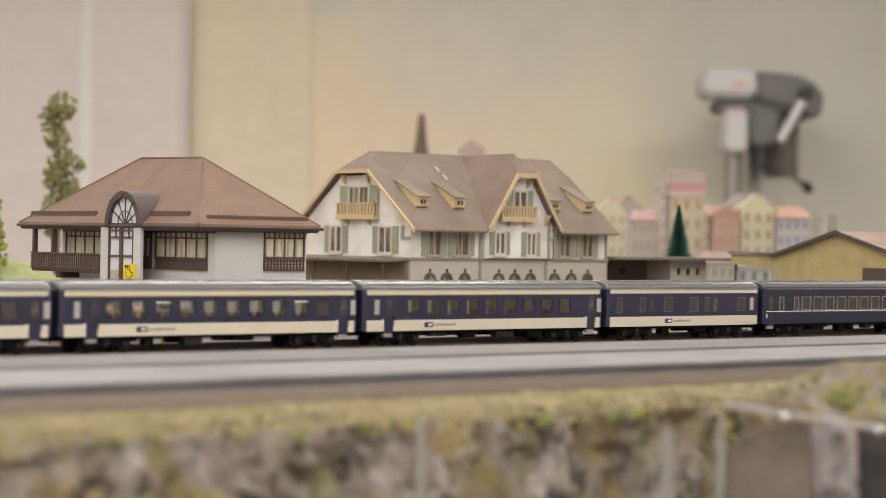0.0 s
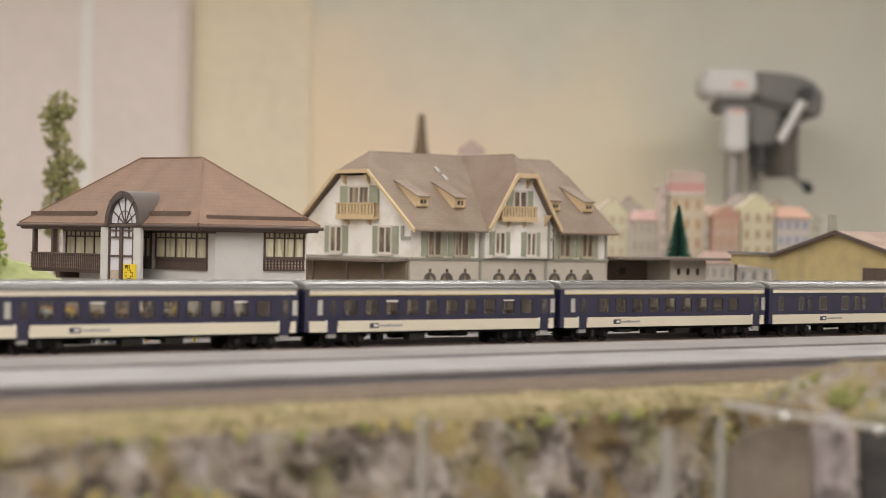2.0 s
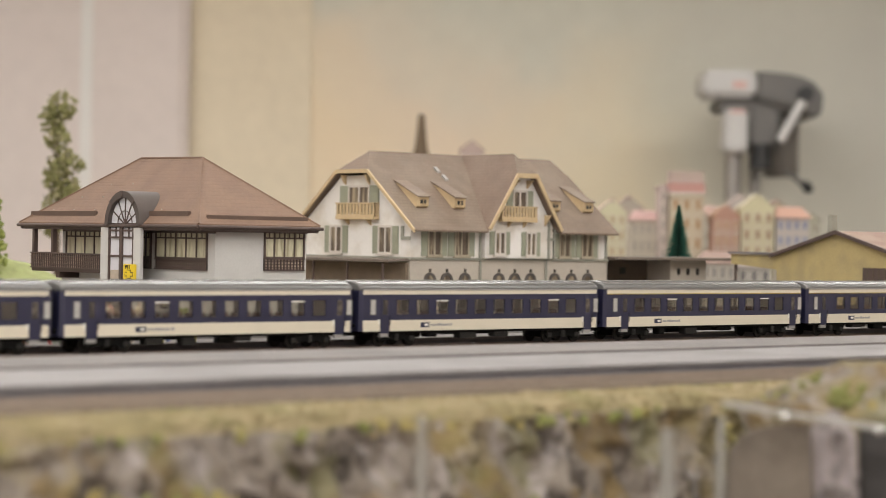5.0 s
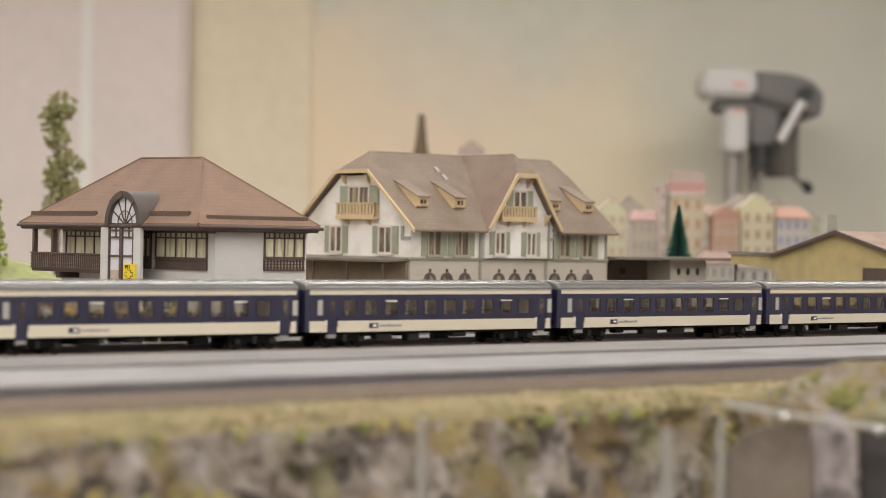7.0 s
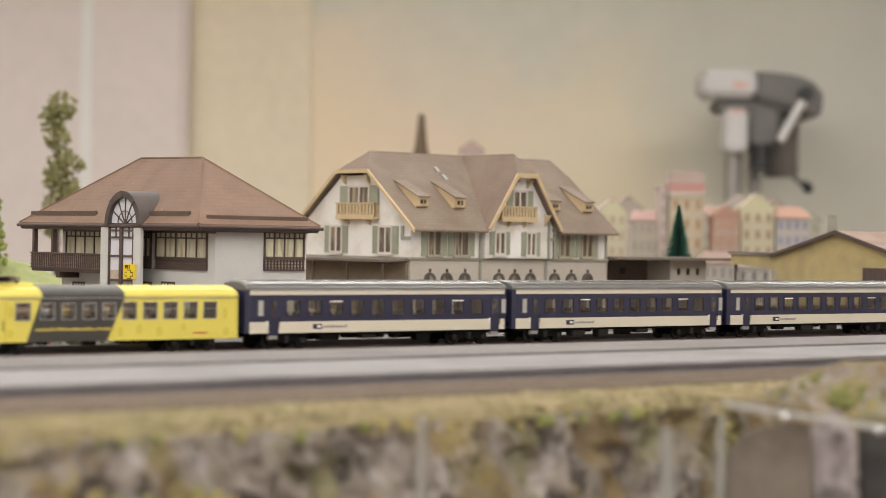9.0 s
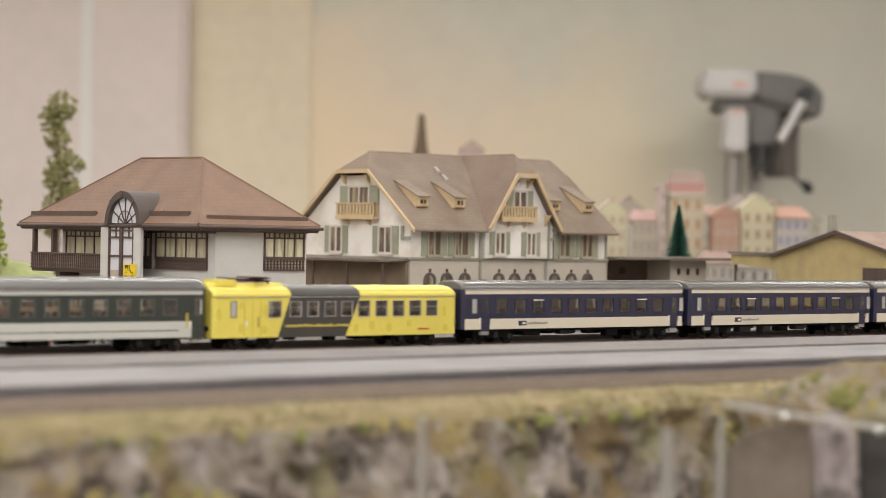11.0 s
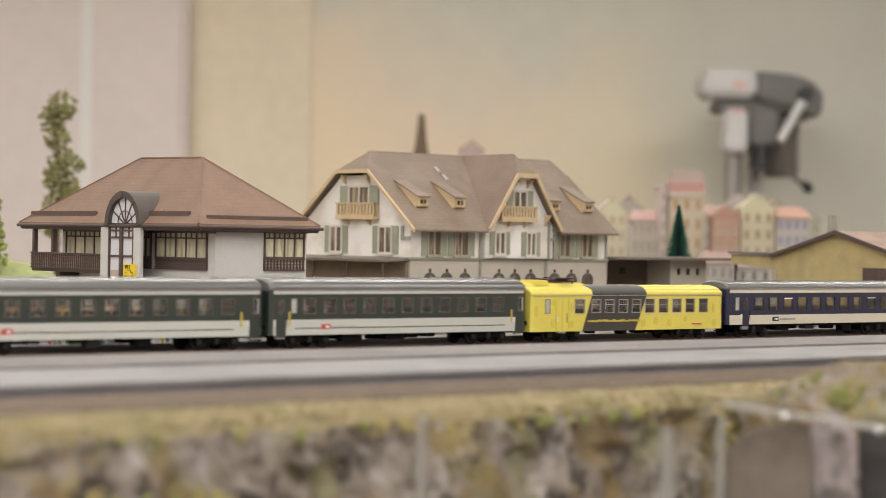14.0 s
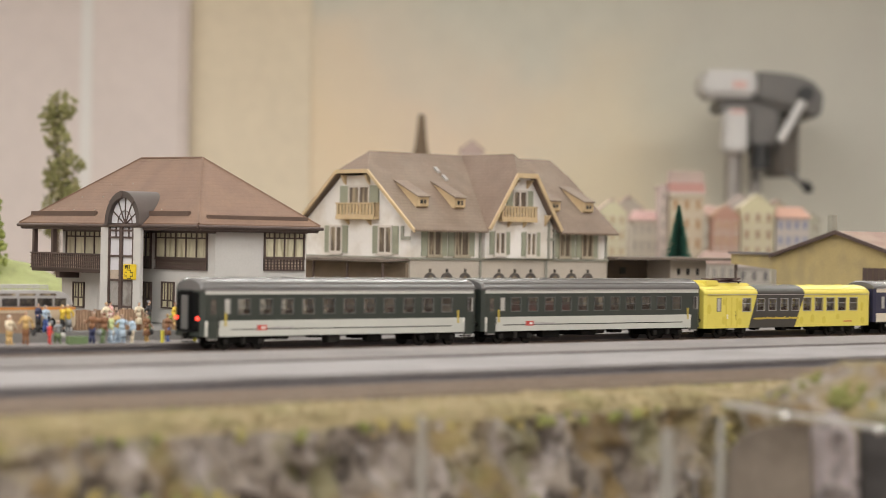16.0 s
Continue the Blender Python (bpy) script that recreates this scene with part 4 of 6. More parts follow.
        part("arch_seam", Form().tube((XB - 0.0042, yc + ri * math.cos(a), zs + ri * math.sin(a)), (XB - 0.0042, yc + ro * math.cos(a), zs + ro * math.sin(a)), 0.0005, 6), M_DARKWOOD, h)
    tym = part("arch_window", Form().prism(inner[:1] + inner[1:16] + inner[16:], "x", XB, XB + 0.002), M_WHITEPANE, h, "white backed fan window")
    for a in (30, 60, 90, 120, 150):
        part("glazing_bar", Form().tube((XB - 0.0004, yc, zs), (XB - 0.0004, yc + ri * math.cos(radians(a)), zs + ri * math.sin(radians(a))), 0.0006, 6), M_DARKWOOD, tym)
    part("glazing_bar", Form().box(XB - 0.0008, XB, yc - ri, yc + ri, zs - 0.0009, zs + 0.0009), M_DARKWOOD, tym)
    fan = [(yc + 0.011 * math.cos(math.pi * i / 10), zs + 0.011 * math.sin(math.pi * i / 10)) for i in range(11)]
    for p, q in zip(fan, fan[1:]):
        part("glazing_bar", Form().tube((XB - 0.0006, *p), (XB - 0.0006, *q), 0.0004, 6), M_DARKWOOD, tym)
    y0, y1 = 0.2216, 0.2594
    gl = part("entrance_glazing", Form().box(XB + 0.0005, XB + 0.002, y0, y1, 0.046, zs), M_WHITEPANE, h, "tall white backed glazing")
    part("entrance_panel", Form().box(XB + 0.0005, XB + 0.002, y0, y1, 0.0385, 0.046), M_MIDWOOD, h, "brown infill panel")
    part("entrance_door", Form().box(XB + 0.0005, XB + 0.002, y0, y1, G, 0.0385), M_DOORPANE, h, "grey glass entrance door")
    part("door_panel", Form().box(XB, XB + 0.0005, y0, y1, G, 0.016), M_MIDWOOD, h)
    for y in (y0 + 0.0008, (y0 + y1) / 2, y1 - 0.0008):
        w = 0.0021 if y == (y0 + y1) / 2 else 0.0008
        part("post", Form().box(XB - 0.001, XB + 0.0005, y - w, y + w, G, zs), M_DARKWOOD, h)
    for z in (0.0172, 0.038, 0.0572, 0.072, 0.0775):
        part("crossbar", Form().box(XB - 0.0007, XB + 0.0004, y0, y1, z - 0.0008, z + 0.0008), M_DARKWOOD, gl)
    for y in (0.2295, 0.249):
        part("crossbar", Form().box(XB - 0.0006, XB + 0.0004, y - 0.0004, y + 0.0004, 0.072, zs), M_DARKWOOD, gl)
        part("crossbar", Form().box(XB - 0.0006, XB + 0.0004, y - 0.0004, y + 0.0004, G, 0.0165), M_DARKWOOD, gl)
    # balcony on posts
    XO = -0.1168
    part("balcony_floor", Form().box(XO, XW, 0.2712, 0.389, 0.0425, 0.0452), M_DARKWOOD, h, "dark brown balcony floor", bevel=0.0003)
    part("bracket", Form().box(XO + 0.002, XW, 0.345, 0.351, 0.0375, 0.0425), M_DARKWOOD, h)
    lattice(h, "x", XO, 0.2712, 0.389, 0.0452, 0.0585)
    f = Form().box(XO, XW, 0.3875, 0.389, 0.0452, 0.0585)
    part("balcony_end", f, M_DARKWOOD, h)
    for y in (0.3865, 0.3545):
        part("balcony_post", Form().box(XO - 0.0003, XO + 0.0035, y - 0.0018, y + 0.0018, 0.0452, 0.0782), M_DARKWOOD, h, "dark balcony post", bevel=0.0003)
    part("balcony_side_wall", Form().box(XW, XW + 0.03, 0.3742, 0.389, 0.0425, 0.0445), M_DARKWOOD, h)


M_ARCH = mat("arch_sheet", (0.085, 0.066, 0.058), 0.65, var=0.12, scale=90)
post_office()
s = site("wall_sign", -0.1195, 0.2246, 0.0395, "yellow post sign with black cross emblem by the entrance", "sign")
part("board", Form().box(-0.1209, -0.1195, 0.2155, 0.2337, 0.0390, 0.0510), M_SIGN, s, "yellow sign board", bevel=0.0004)
for bars, out, m_bar in ((((0.2219, 0.2273, 0.0394, 0.0466), (0.2188, 0.2219, 0.0413, 0.0447), (0.2273, 0.2304, 0.0413, 0.0447)), 0.0003, M_INK),
                         (((0.2225, 0.2267, 0.0400, 0.0460), (0.2194, 0.2225, 0.0419, 0.0441), (0.2267, 0.2298, 0.0419, 0.0441)), 0.0005, M_SIGN)):
    for a, b, c, d in bars:
        part("emblem_bar", Form().box(-0.1209 - out, -0.1209, a, b, c, d), m_bar, s, "outlined cross bar")
TEXT = bpy.data.curves.new("post_letters", "FONT")
TEXT.body, TEXT.size, TEXT.extrude, TEXT.align_x = "PTT", 0.0044, 0.0002, "CENTER"
letters = new("lettering", TEXT)
letters.parent = s
letters.matrix_basis = Matrix.Translation((-0.1212 + 0.1195, 0.2262 - 0.2246, 0.0472 - 0.0395)) @ pose(0, 0, 0, 90, 0, -90)
TEXT.materials.append(M_INK)


def station():
    h = site("station_building", 0.38, 0.42, 0.0045, "white chalet station with weathered tiled half-hipped roof", "building")
    X0, X1, Y0, YC, Y1, G = 0.252, 0.512, 0.3314, 0.4155, 0.4996, 0.0045
    ZE, ZH, ZR = 0.0842, 0.1414, 0.1607
    part("ground_floor", Form().box(X0, X1, Y0, Y1, G, 0.0568), M_STONE, h, "beige ground floor walls")
    k = (ZR - ZE) / (YC - 0.317)

    def at(z):
        return (ZR - z) / k
    gable = [(Y0, 0.0568), (Y1, 0.0568), (Y1, ZR - k * (Y1 - YC)), (YC + at(ZH), ZH - 0.002), (YC - at(ZH), ZH - 0.002), (Y0, ZR - k * (YC - Y0))]
    gable = [(y, z - (0.003 if z > 0.06 else 0)) for y, z in gable]
    part("upper_wall", Form().prism(gable, "x", X0, X1), M_WHITE, h, "white plastered upper storeys")
    part("string_course", Form().box(X0 - 0.002, X1 + 0.001, Y0 - 0.002, Y1, 0.0555, 0.0578), M_TRIM, h, "grey ledge", bevel=0.0003)
    # main roof
    XA, XB, ye = 0.2450, 0.5145, 0.317
    yb = 2 * YC - ye
    hy0, hy1 = YC - at(ZH), YC + at(ZH)
    ra, rb = 0.2660, 0.508
    north = [(XB, yb, ZE), (XA, yb, ZE), (XA, hy1, ZH), (ra, YC, ZR), (rb, YC, ZR), (XB, hy1, ZH)]
    XG, HG = 0.3855, 0.0487
    part("roof_slope", Form().slab([(XA, ye, ZE), (XG - HG, ye, ZE), (XG, YC, ZR), (ra, YC, ZR), (XA, hy0, ZH)], 0.002), M_TILE_X, h, "weathered tiled roof slope")
    part("roof_slope", Form().slab([(XG + HG, ye, ZE), (XB, ye, ZE), (XB, hy0, ZH), (rb, YC, ZR), (XG, YC, ZR)], 0.002), M_TILE_X, h, "weathered tiled roof slope")
    part("roof_slope", Form().slab(north, 0.002), M_TILE_X, h)
    part("half_hip", Form().slab([(XA, hy1, ZH), (XA, hy0, ZH), (ra, YC, ZR)], 0.002), M_TILE_Y, h, "small tiled half-hip")
    part("half_hip", Form().slab([(XB, hy0, ZH), (XB, hy1, ZH), (rb, YC, ZR)], 0.002), M_TILE_Y, h)
    part("ridge_cap", Form().tube((ra, YC, ZR - 0.0003), (rb, YC, ZR - 0.0003), 0.0006, 8), M_TILE_X, h)
    # tan barge boards of the near gable
    for pa, pb in (((ye, ZE), (hy0, ZH)), ((hy0, ZH), (hy1, ZH)), ((hy1, ZH), (yb, ZE))):
        F = Form().faces([(XA - 0.0014, pa[0], pa[1] + 0.0006), (XA - 0.0014, pb[0], pb[1] + 0.0006), (XA - 0.0014, pb[0], pb[1] - 0.0032), (XA - 0.0014, pa[0], pa[1] - 0.0032),
                          (XA + 0.0006, pa[0], pa[1] + 0.0006), (XA + 0.0006, pb[0], pb[1] + 0.0006), (XA + 0.0006, pb[0], pb[1] - 0.0032), (XA + 0.0006, pa[0], pa[1] - 0.0032)],
                         [(0, 1, 2, 3), (7, 6, 5, 4), (0, 4, 5, 1), (1, 5, 6, 2), (2, 6, 7, 3), (3, 7, 4, 0)])
        part("barge_board", F, M_TAN, h, "tan timber barge board")
    for y in (YC - at(ZH) + 0.006, YC + at(ZH) - 0.006, 0.494):
        z = ZH - 0.0046 if y < 0.48 else 0.094
        part("bracket", Form().prism([(XA + 0.001, z), (X0, z), (X0, z - 0.0095), (X0 - 0.003, z - 0.006)], "y", y - 0.0014, y + 0.0014), M_TAN, h, "tan timber bracket")
    # gable windows and balcony
    shuttered(h, "x", X0, 0.4290, 0.4665, 0.0605, 0.0872)
    shuttered(h, "x", X0, 0.3495, 0.3895, 0.0605, 0.0872)
    shuttered(h, "x", X0, 0.3805, 0.4425, 0.0985, 0.1262)
    balcony(h, "x", X0, 0.3800, 0.4410, 0.0932, 0.1096, 0.0075)
    part("corner_beam", Form().box(X0 - 0.0014, X0, Y0, 0.345, 0.074, 0.0775), M_TRIM, h, "grey timber band")
    part("corner_beam", Form().box(X0 - 0.0014, X0, 0.3415, 0.345, 0.0775, 0.0875), M_TRIM, h)
    # trackside upper windows
    for u0, u1, lights in ((0.2645, 0.2965, 2), (0.2975, 0.3315, 2), (0.4365, 0.4660, 2), (0.4670, 0.4980, 2)):
        shuttered(h, "y", Y0, u0, u1, 0.0590, 0.0838, lights=lights, frame=M_BEIGEFRAME)
    for u in (0.3385, 0.437, 0.5095):
        part("timber_post", Form().box(u - 0.0013, u + 0.0013, Y0 - 0.0015, Y0, 0.0578, 0.0826), M_TRIM, h)
    for u in (0.3385, 0.4255):
        part("downpipe", Form().tube((u, Y0 - 0.0016, G), (u, Y0 - 0.0016, 0.0555), 0.0012, 8), M_TRIM, h)
    # arched ground floor windows in threes
    for u in (0.2756, 0.2967, 0.3196, 0.3634, 0.3842, 0.4053, 0.438, 0.461, 0.484):
        r = 0.0074
        arc = [(u + r * math.cos(math.pi * i / 10), 0.0360 + r * math.sin(math.pi * i / 10)) for i in range(11)]
        inn = [(u + r * 0.62 * math.cos(math.pi * i / 10), 0.0360 + r * 0.62 * math.sin(math.pi * i / 10)) for i in range(11)]
        aw = part("arched_window", Form().prism(arc + inn[::-1], "y", Y0 - 0.0016, Y0), M_ARCHSTONE, h, "dark stone window arch")
        part("keystone", Form().box(u - 0.0008, u + 0.0008, Y0 - 0.002, Y0, 0.0437, 0.0470), M_ARCHSTONE, aw)
        part("pane", Form().prism([(u - r * 0.62, 0.018)] + [(u + r * 0.62, 0.018)] + inn, "y", Y0 - 0.0007, Y0), M_DARKPANE, aw)
        for s in (-1, 1):
            part("jamb", Form().box(u + s * r * 0.62, u + s * r, Y0 - 0.0012, Y0, 0.016, 0.0360), M_ARCHSTONE, aw)
    # cross gable
    YG, XC, KX = 0.3262, 0.3855, 1.525
    hw = 0.0487
    zr2 = ZE + KX * hw + 0.0022
    hz = 0.1408
    hx = (zr2 - hz) / KX
    front = [(XC - 0.0445, 0.0578), (XC + 0.0445, 0.0578), (XC + 0.0445, zr2 - KX * 0.0445 - 0.003), (XC + hx, hz - 0.004), (XC - hx, hz - 0.004), (XC - 0.0445, zr2 - KX * 0.0445 - 0.003)]
    part("cross_gable_wall", Form().prism(front, "y", YG, 0.40), M_WHITE, h, "white plastered cross gable")
    YA = 0.3165
    for s in (-1, 1):
        tri = [(XC + s * hw, YA, ZE + 0.002), (XC + s * hx, YA, hz), (XC, YA + 0.02, zr2), (XC, YC, zr2), (XC + s * hw, YC, ZE + 0.002)]
        part("roof_slope", Form().slab(tri, 0.002), M_TILE_Y, h)
        P = [(XC + s * hw, ZE + 0.0025), (XC + s * hx, hz + 0.0005), (XC + s * (hx - 0.001), hz - 0.0048), (XC + s * (hw - 0.0024), ZE + 0.0005)]
        part("barge_board", Form().prism(P, "y", YA - 0.0016, YA + 0.0004), M_TAN, h, "tan timber barge board")
        part("bracket", Form().prism([(YA, hz - 0.006), (YG, hz - 0.006), (YG, hz - 0.014)], "x", XC + s * (hx - 0.004) - 0.001, XC + s * (hx - 0.004) + 0.001), M_TAN, h)
        part("bracket", Form().prism([(YA, 0.101), (YG, 0.101), (YG, 0.09)], "x", XC + s * 0.034 - 0.001, XC + s * 0.034 + 0.001), M_TAN, h)
    part("half_hip", Form().slab([(XC - hx, YA, hz), (XC + hx, YA, hz), (XC, YA + 0.02, zr2)], 0.002), M_TILE_X, h)
    part("barge_board", Form().box(XC - hx, XC + hx, YA - 0.0018, YA + 0.0004, hz - 0.0042, hz + 0.0004), M_TAN, h, "tan timber barge board")
    part("ridge_cap", Form().tube((XC, YA + 0.02, zr2 - 0.0003), (XC, YC, zr2 - 0.0003), 0.0006, 8), M_TILE_X, h)
    shuttered(h, "y", YG, 0.3672, 0.4024, 0.1005, 0.1245)
    balcony(h, "y", YG, 0.3570, 0.4035, 0.0935, 0.1090, 0.007)
    shuttered(h, "y", YG, 0.3462, 0.3728, 0.0612, 0.0838)
    shuttered(h, "y", YG, 0.3880, 0.4130, 0.0600, 0.0838)
    for u in (0.4245, 0.4325):
        part("timber_post", Form().box(u - 0.0012, u + 0.0012, YG - 0.0014, YG, 0.0578, 0.094), M_TRIM, h)
    part("corner_beam", Form().box(0.4225, 0.4335, YG - 0.0012, YG, 0.0752, 0.0785), M_TRIM, h)
    # wedge dormers on the long slope
    for u in (0.2745, 0.3210, 0.4475, 0.4940):
        yf = 0.3415
        zf = ZE + k * (yf - ye)
        zt = zf + 0.0128
        slope = 0.42
        run = (zt - ZE - k * (yf - ye)) / (k - slope)
        w = 0.0068
        d = part("dormer", Form().faces([(u - w, yf, zf + 0.0035), (u + w, yf, zf + 0.0035), (u + w, yf, zt), (u - w, yf, zt), (u - w, yf + run, zt + slope * run), (u + w, yf + run, zt + slope * run), (u - w, yf + 0.008, zf), (u + w, yf + 0.008, zf)], [(0, 1, 2, 3), (3, 2, 5, 4), (0, 3, 4, 6), (1, 7, 5, 2), (0, 6, 7, 1), (6, 4, 5, 7)]), M_TAN, h, "small wedge dormer with tan cheeks")
        part("dormer_roof", Form().slab([(u - w - 0.0012, yf - 0.002, zt + 0.0012 - slope * 0.002), (u + w + 0.0012, yf - 0.002, zt + 0.0012 - slope * 0.002), (u + w + 0.0012, yf + run, zt + slope * run + 0.0012), (u - w - 0.0012, yf + run, zt + slope * run + 0.0012)], 0.0012), M_TILE_X, d)
        part("pane", Form().box(u - w + 0.0034, u + w - 0.0034, yf - 0.0005, yf, zf + 0.0058, zt - 0.0032), M_INK, d)
        part("glazing_bar", Form().box(u - 0.0004, u + 0.0004, yf - 0.0009, yf - 0.0004, zf + 0.0055, zt - 0.003), M_TAN, d)
    for u, y in ((0.334, 0.393), (0.336, 0.383)):
        z = ZE + k * (y - ye)
        part("roof_light", Form().slab([(u - 0.002, y - 0.003, z - k * 0.003 + 0.002), (u + 0.002, y - 0.003, z - k * 0.003 + 0.002), (u + 0.002, y + 0.003, z + k * 0.003 + 0.002), (u - 0.002, y + 0.003, z + k * 0.003 + 0.002)], 0.0022), M_LIGHTTRIM, h, "grey metal roof light")
    # canopies: a dark flat one before the gable, a long one beyond the end
    part("canopy", Form().slab([(0.226, 0.333, 0.0552), (X0, 0.333, 0.0566), (X0, 0.4996, 0.0566), (0.226, 0.4996, 0.0552)], 0.0022), M_CANOPY, h, "flat dark station canopy")
    for y in (0.345, 0.40, 0.455):
        part("canopy_post", Form().box(0.2285, 0.2305, y - 0.001, y + 0.001, G, 0.052), M_DARKWOOD, h)
    part("annex_canopy", Form().box(X1, 0.70, 0.318, 0.41, 0.0575, 0.0605), M_CANOPY, h, "long flat dark canopy", bevel=0.0004)
    part("annex_wall", Form().box(X1, 0.6125, 0.372, 0.40, G, 0.0575), M_BROWNWALL, h, "shaded brown annex wall")
    part("porch_wall", Form().box(0.2485, X0, 0.334, Y1, G, 0.052), M_PORCH, h, "brown boarded porch wall")
    part("annex_room", Form().box(0.6125, 0.668, 0.338, 0.40, G, 0.0575), M_STONE, h, "beige annex with small windows")
    for u in (0.625, 0.6395, 0.654):
        part("small_window", Form().box(u - 0.002, u + 0.002, 0.3372, 0.338, 0.042, 0.049), M_INK, h)
    for u in (0.535, 0.575):
        part("small_window", Form().box(u - 0.004, u + 0.004, 0.3712, 0.372, 0.042, 0.049), M_INK, h)


def balcony(h, face, plane, u0, u1, z0, z1, deep):
    b = part("balcony", wall_box(face, plane, u0, u1, z0, z0 + 0.0026, 0, deep), M_TAN, h, "tan timber balcony with pierced boards", bevel=0.0003)
    part("handrail", wall_box(face, plane - deep + 0.0012, u0, u1, z1 - 0.0014, z1, 0.0012, 0.0006), M_TAN, b)
    part("handrail", wall_box(face, plane - deep + 0.0012, u0, u1, z0 + 0.0026, z0 + 0.0048, 0.001, 0.0004), M_TAN, b)
    n = 11
    for i in range(n + 1):
        u = u0 + (u1 - u0 - 0.0034) * i / n
        part("baluster", wall_box(face, plane - deep + 0.0012, u, u + (u1 - u0) / n * 0.58, z0 + 0.0026, z1 - 0.0012, 0.001, 0), M_TAN, b)
    for u in (u0, u1 - 0.0014):
        for j in range(3):
            d = deep * (0.05 + 0.3 * j)
            part("baluster", wall_box(face, plane - d, u, u + 0.0014, z0 + 0.0026, z1 - 0.0012, 0, deep * 0.18), M_TAN, b)
        part("handrail", wall_box(face, plane, u, u + 0.0014, z1 - 0.0014, z1, 0, deep), M_TAN, b)
    for u in (u0 + 0.012, u1 - 0.014):
        F = Form()
        if face == "x":
            F.prism([(plane, z0), (plane - deep + 0.001, z0), (plane, z0 - 0.0055)], "y", u, u + 0.002)
        else:
            F.prism([(plane, z0), (plane - deep + 0.001, z0), (plane, z0 - 0.0055)], "x", u, u + 0.002)
        part("bracket", F, M_TAN, b)


M_PORCH = mat("porch_boards", (0.2, 0.15, 0.105), 0.8, var=0.2, scale=90)
M_BROWNWALL = mat("brown_boards", (0.11, 0.082, 0.06), 0.8, var=0.15, scale=90)
M_ARCHSTONE = mat("arch_stone", (0.1, 0.085, 0.075), 0.8, var=0.2, scale=150)
M_CANOPY = mat("canopy_roofing", (0.17, 0.135, 0.11), 0.8, var=0.15, scale=60)
station()


def shed():
    """Goods shed, its gable turned towards the yard."""
    h = thing("goods_shed", pose(0.648, 0.141, 0.0045, 0, 0, -8), "ochre plastered goods shed with pitched brown roof", "shed")
    z = -0.0045
    W, LEN, ZE, ZA = 0.093, 0.26, 0.0648, 0.0885
    part("wall", Form().prism([(-W, 0), (W, 0), (W, ZE + z), (0, ZA + z), (-W, ZE + z)], "x", 0, LEN), M_SHEDWALL, h, "ochre plastered walls")
    o = 0.006
    k = (ZA - ZE) / W
    for s in (-1, 1):
        part("roof_slope", Form().slab([(-0.004, s * (W + o), ZE - k * o + z + 0.002), (LEN + 0.01, s * (W + o), ZE - k * o + z + 0.002), (LEN + 0.01, 0, ZA + z + 0.002), (-0.004, 0, ZA + z + 0.002)], 0.0022), M_SHEDROOF, h, "reddish brown roof slope")
        part("barge_board", Form().prism([(s * (W + o), ZE - k * o + z + 0.0025), (0, ZA + z + 0.0028), (0, ZA + z - 0.001), (s * (W + o), ZE - k * o + z - 0.001)], "x", -0.0062, -0.004), M_DARKWOOD, h, "dark brown barge board")
    part("sliding_door", Form().box(-0.0012, 0, -0.075, -0.035, 0.0, 0.05), M_DARKWOOD, h, "dark sliding door", bevel=0.0003)
    for y in (-0.066, -0.058, -0.05, -0.042):
        part("plank", Form().box(-0.0018, -0.0012, y - 0.0006, y + 0.0006, 0.001, 0.049), M_BROWNWALL, h)
    part("chimney", Form().box(0.018, 0.0255, 0.030, 0.0372, ZA + z - 0.016, ZA + z + 0.0185), M_TRIM, h, "grey chimney", bevel=0.0004)
    part("loft", Form().prism([(W, 0.0455), (W + 0.074, 0.0505), (W + 0.074, 0.0605), (W, 0.0605)], "x", 0.001, 0.07), M_SHEDWALL, h, "ochre boarded side loft")
    part("loft_roof", Form().slab([(-0.002, W, 0.063), (0.075, W, 0.063), (0.075, W + 0.076, 0.0635), (-0.002, W + 0.076, 0.0635)], 0.0024), M_PLATFORM, h, "pale flat loft roof")
    for x in (0.004, 0.066):
        part("loft_post", Form().box(x, x + 0.002, W + 0.070, W + 0.072, 0, 0.0505), M_DARKWOOD, h)


M_SHEDROOF = mat("shed_roofing", (0.25, 0.155, 0.12), 0.7, var=0.12, scale=70, second=(0.3, 0.21, 0.16), mix_scale=40)
shed()


# ---- figures, fence, bus ----
M_SKIN = mat("figure_skin_paint", (0.55, 0.36, 0.25), 0.6, var=0.05)
PAINTS = {}


def paint(key):
    if key not in PAINTS:
        c = {"red": (0.6, 0.05, 0.04), "blue": (0.1, 0.16, 0.42), "navy": (0.03, 0.035, 0.09), "yellow": (0.7, 0.5, 0.06), "white": (0.7, 0.67, 0.62), "sky": (0.42, 0.52, 0.62), "brown": (0.24, 0.11, 0.05),
             "ochre": (0.55, 0.36, 0.14), "green": (0.14, 0.2, 0.09), "grey": (0.25, 0.26, 0.27), "black": (0.03, 0.028, 0.028), "lime": (0.55, 0.62, 0.3), "cream": (0.68, 0.58, 0.42), "pink": (0.6, 0.3, 0.28)}[key]
        PAINTS[key] = mat("figure_paint_" + key, c, 0.6, var=0.12, scale=300)
    return PAINTS[key]


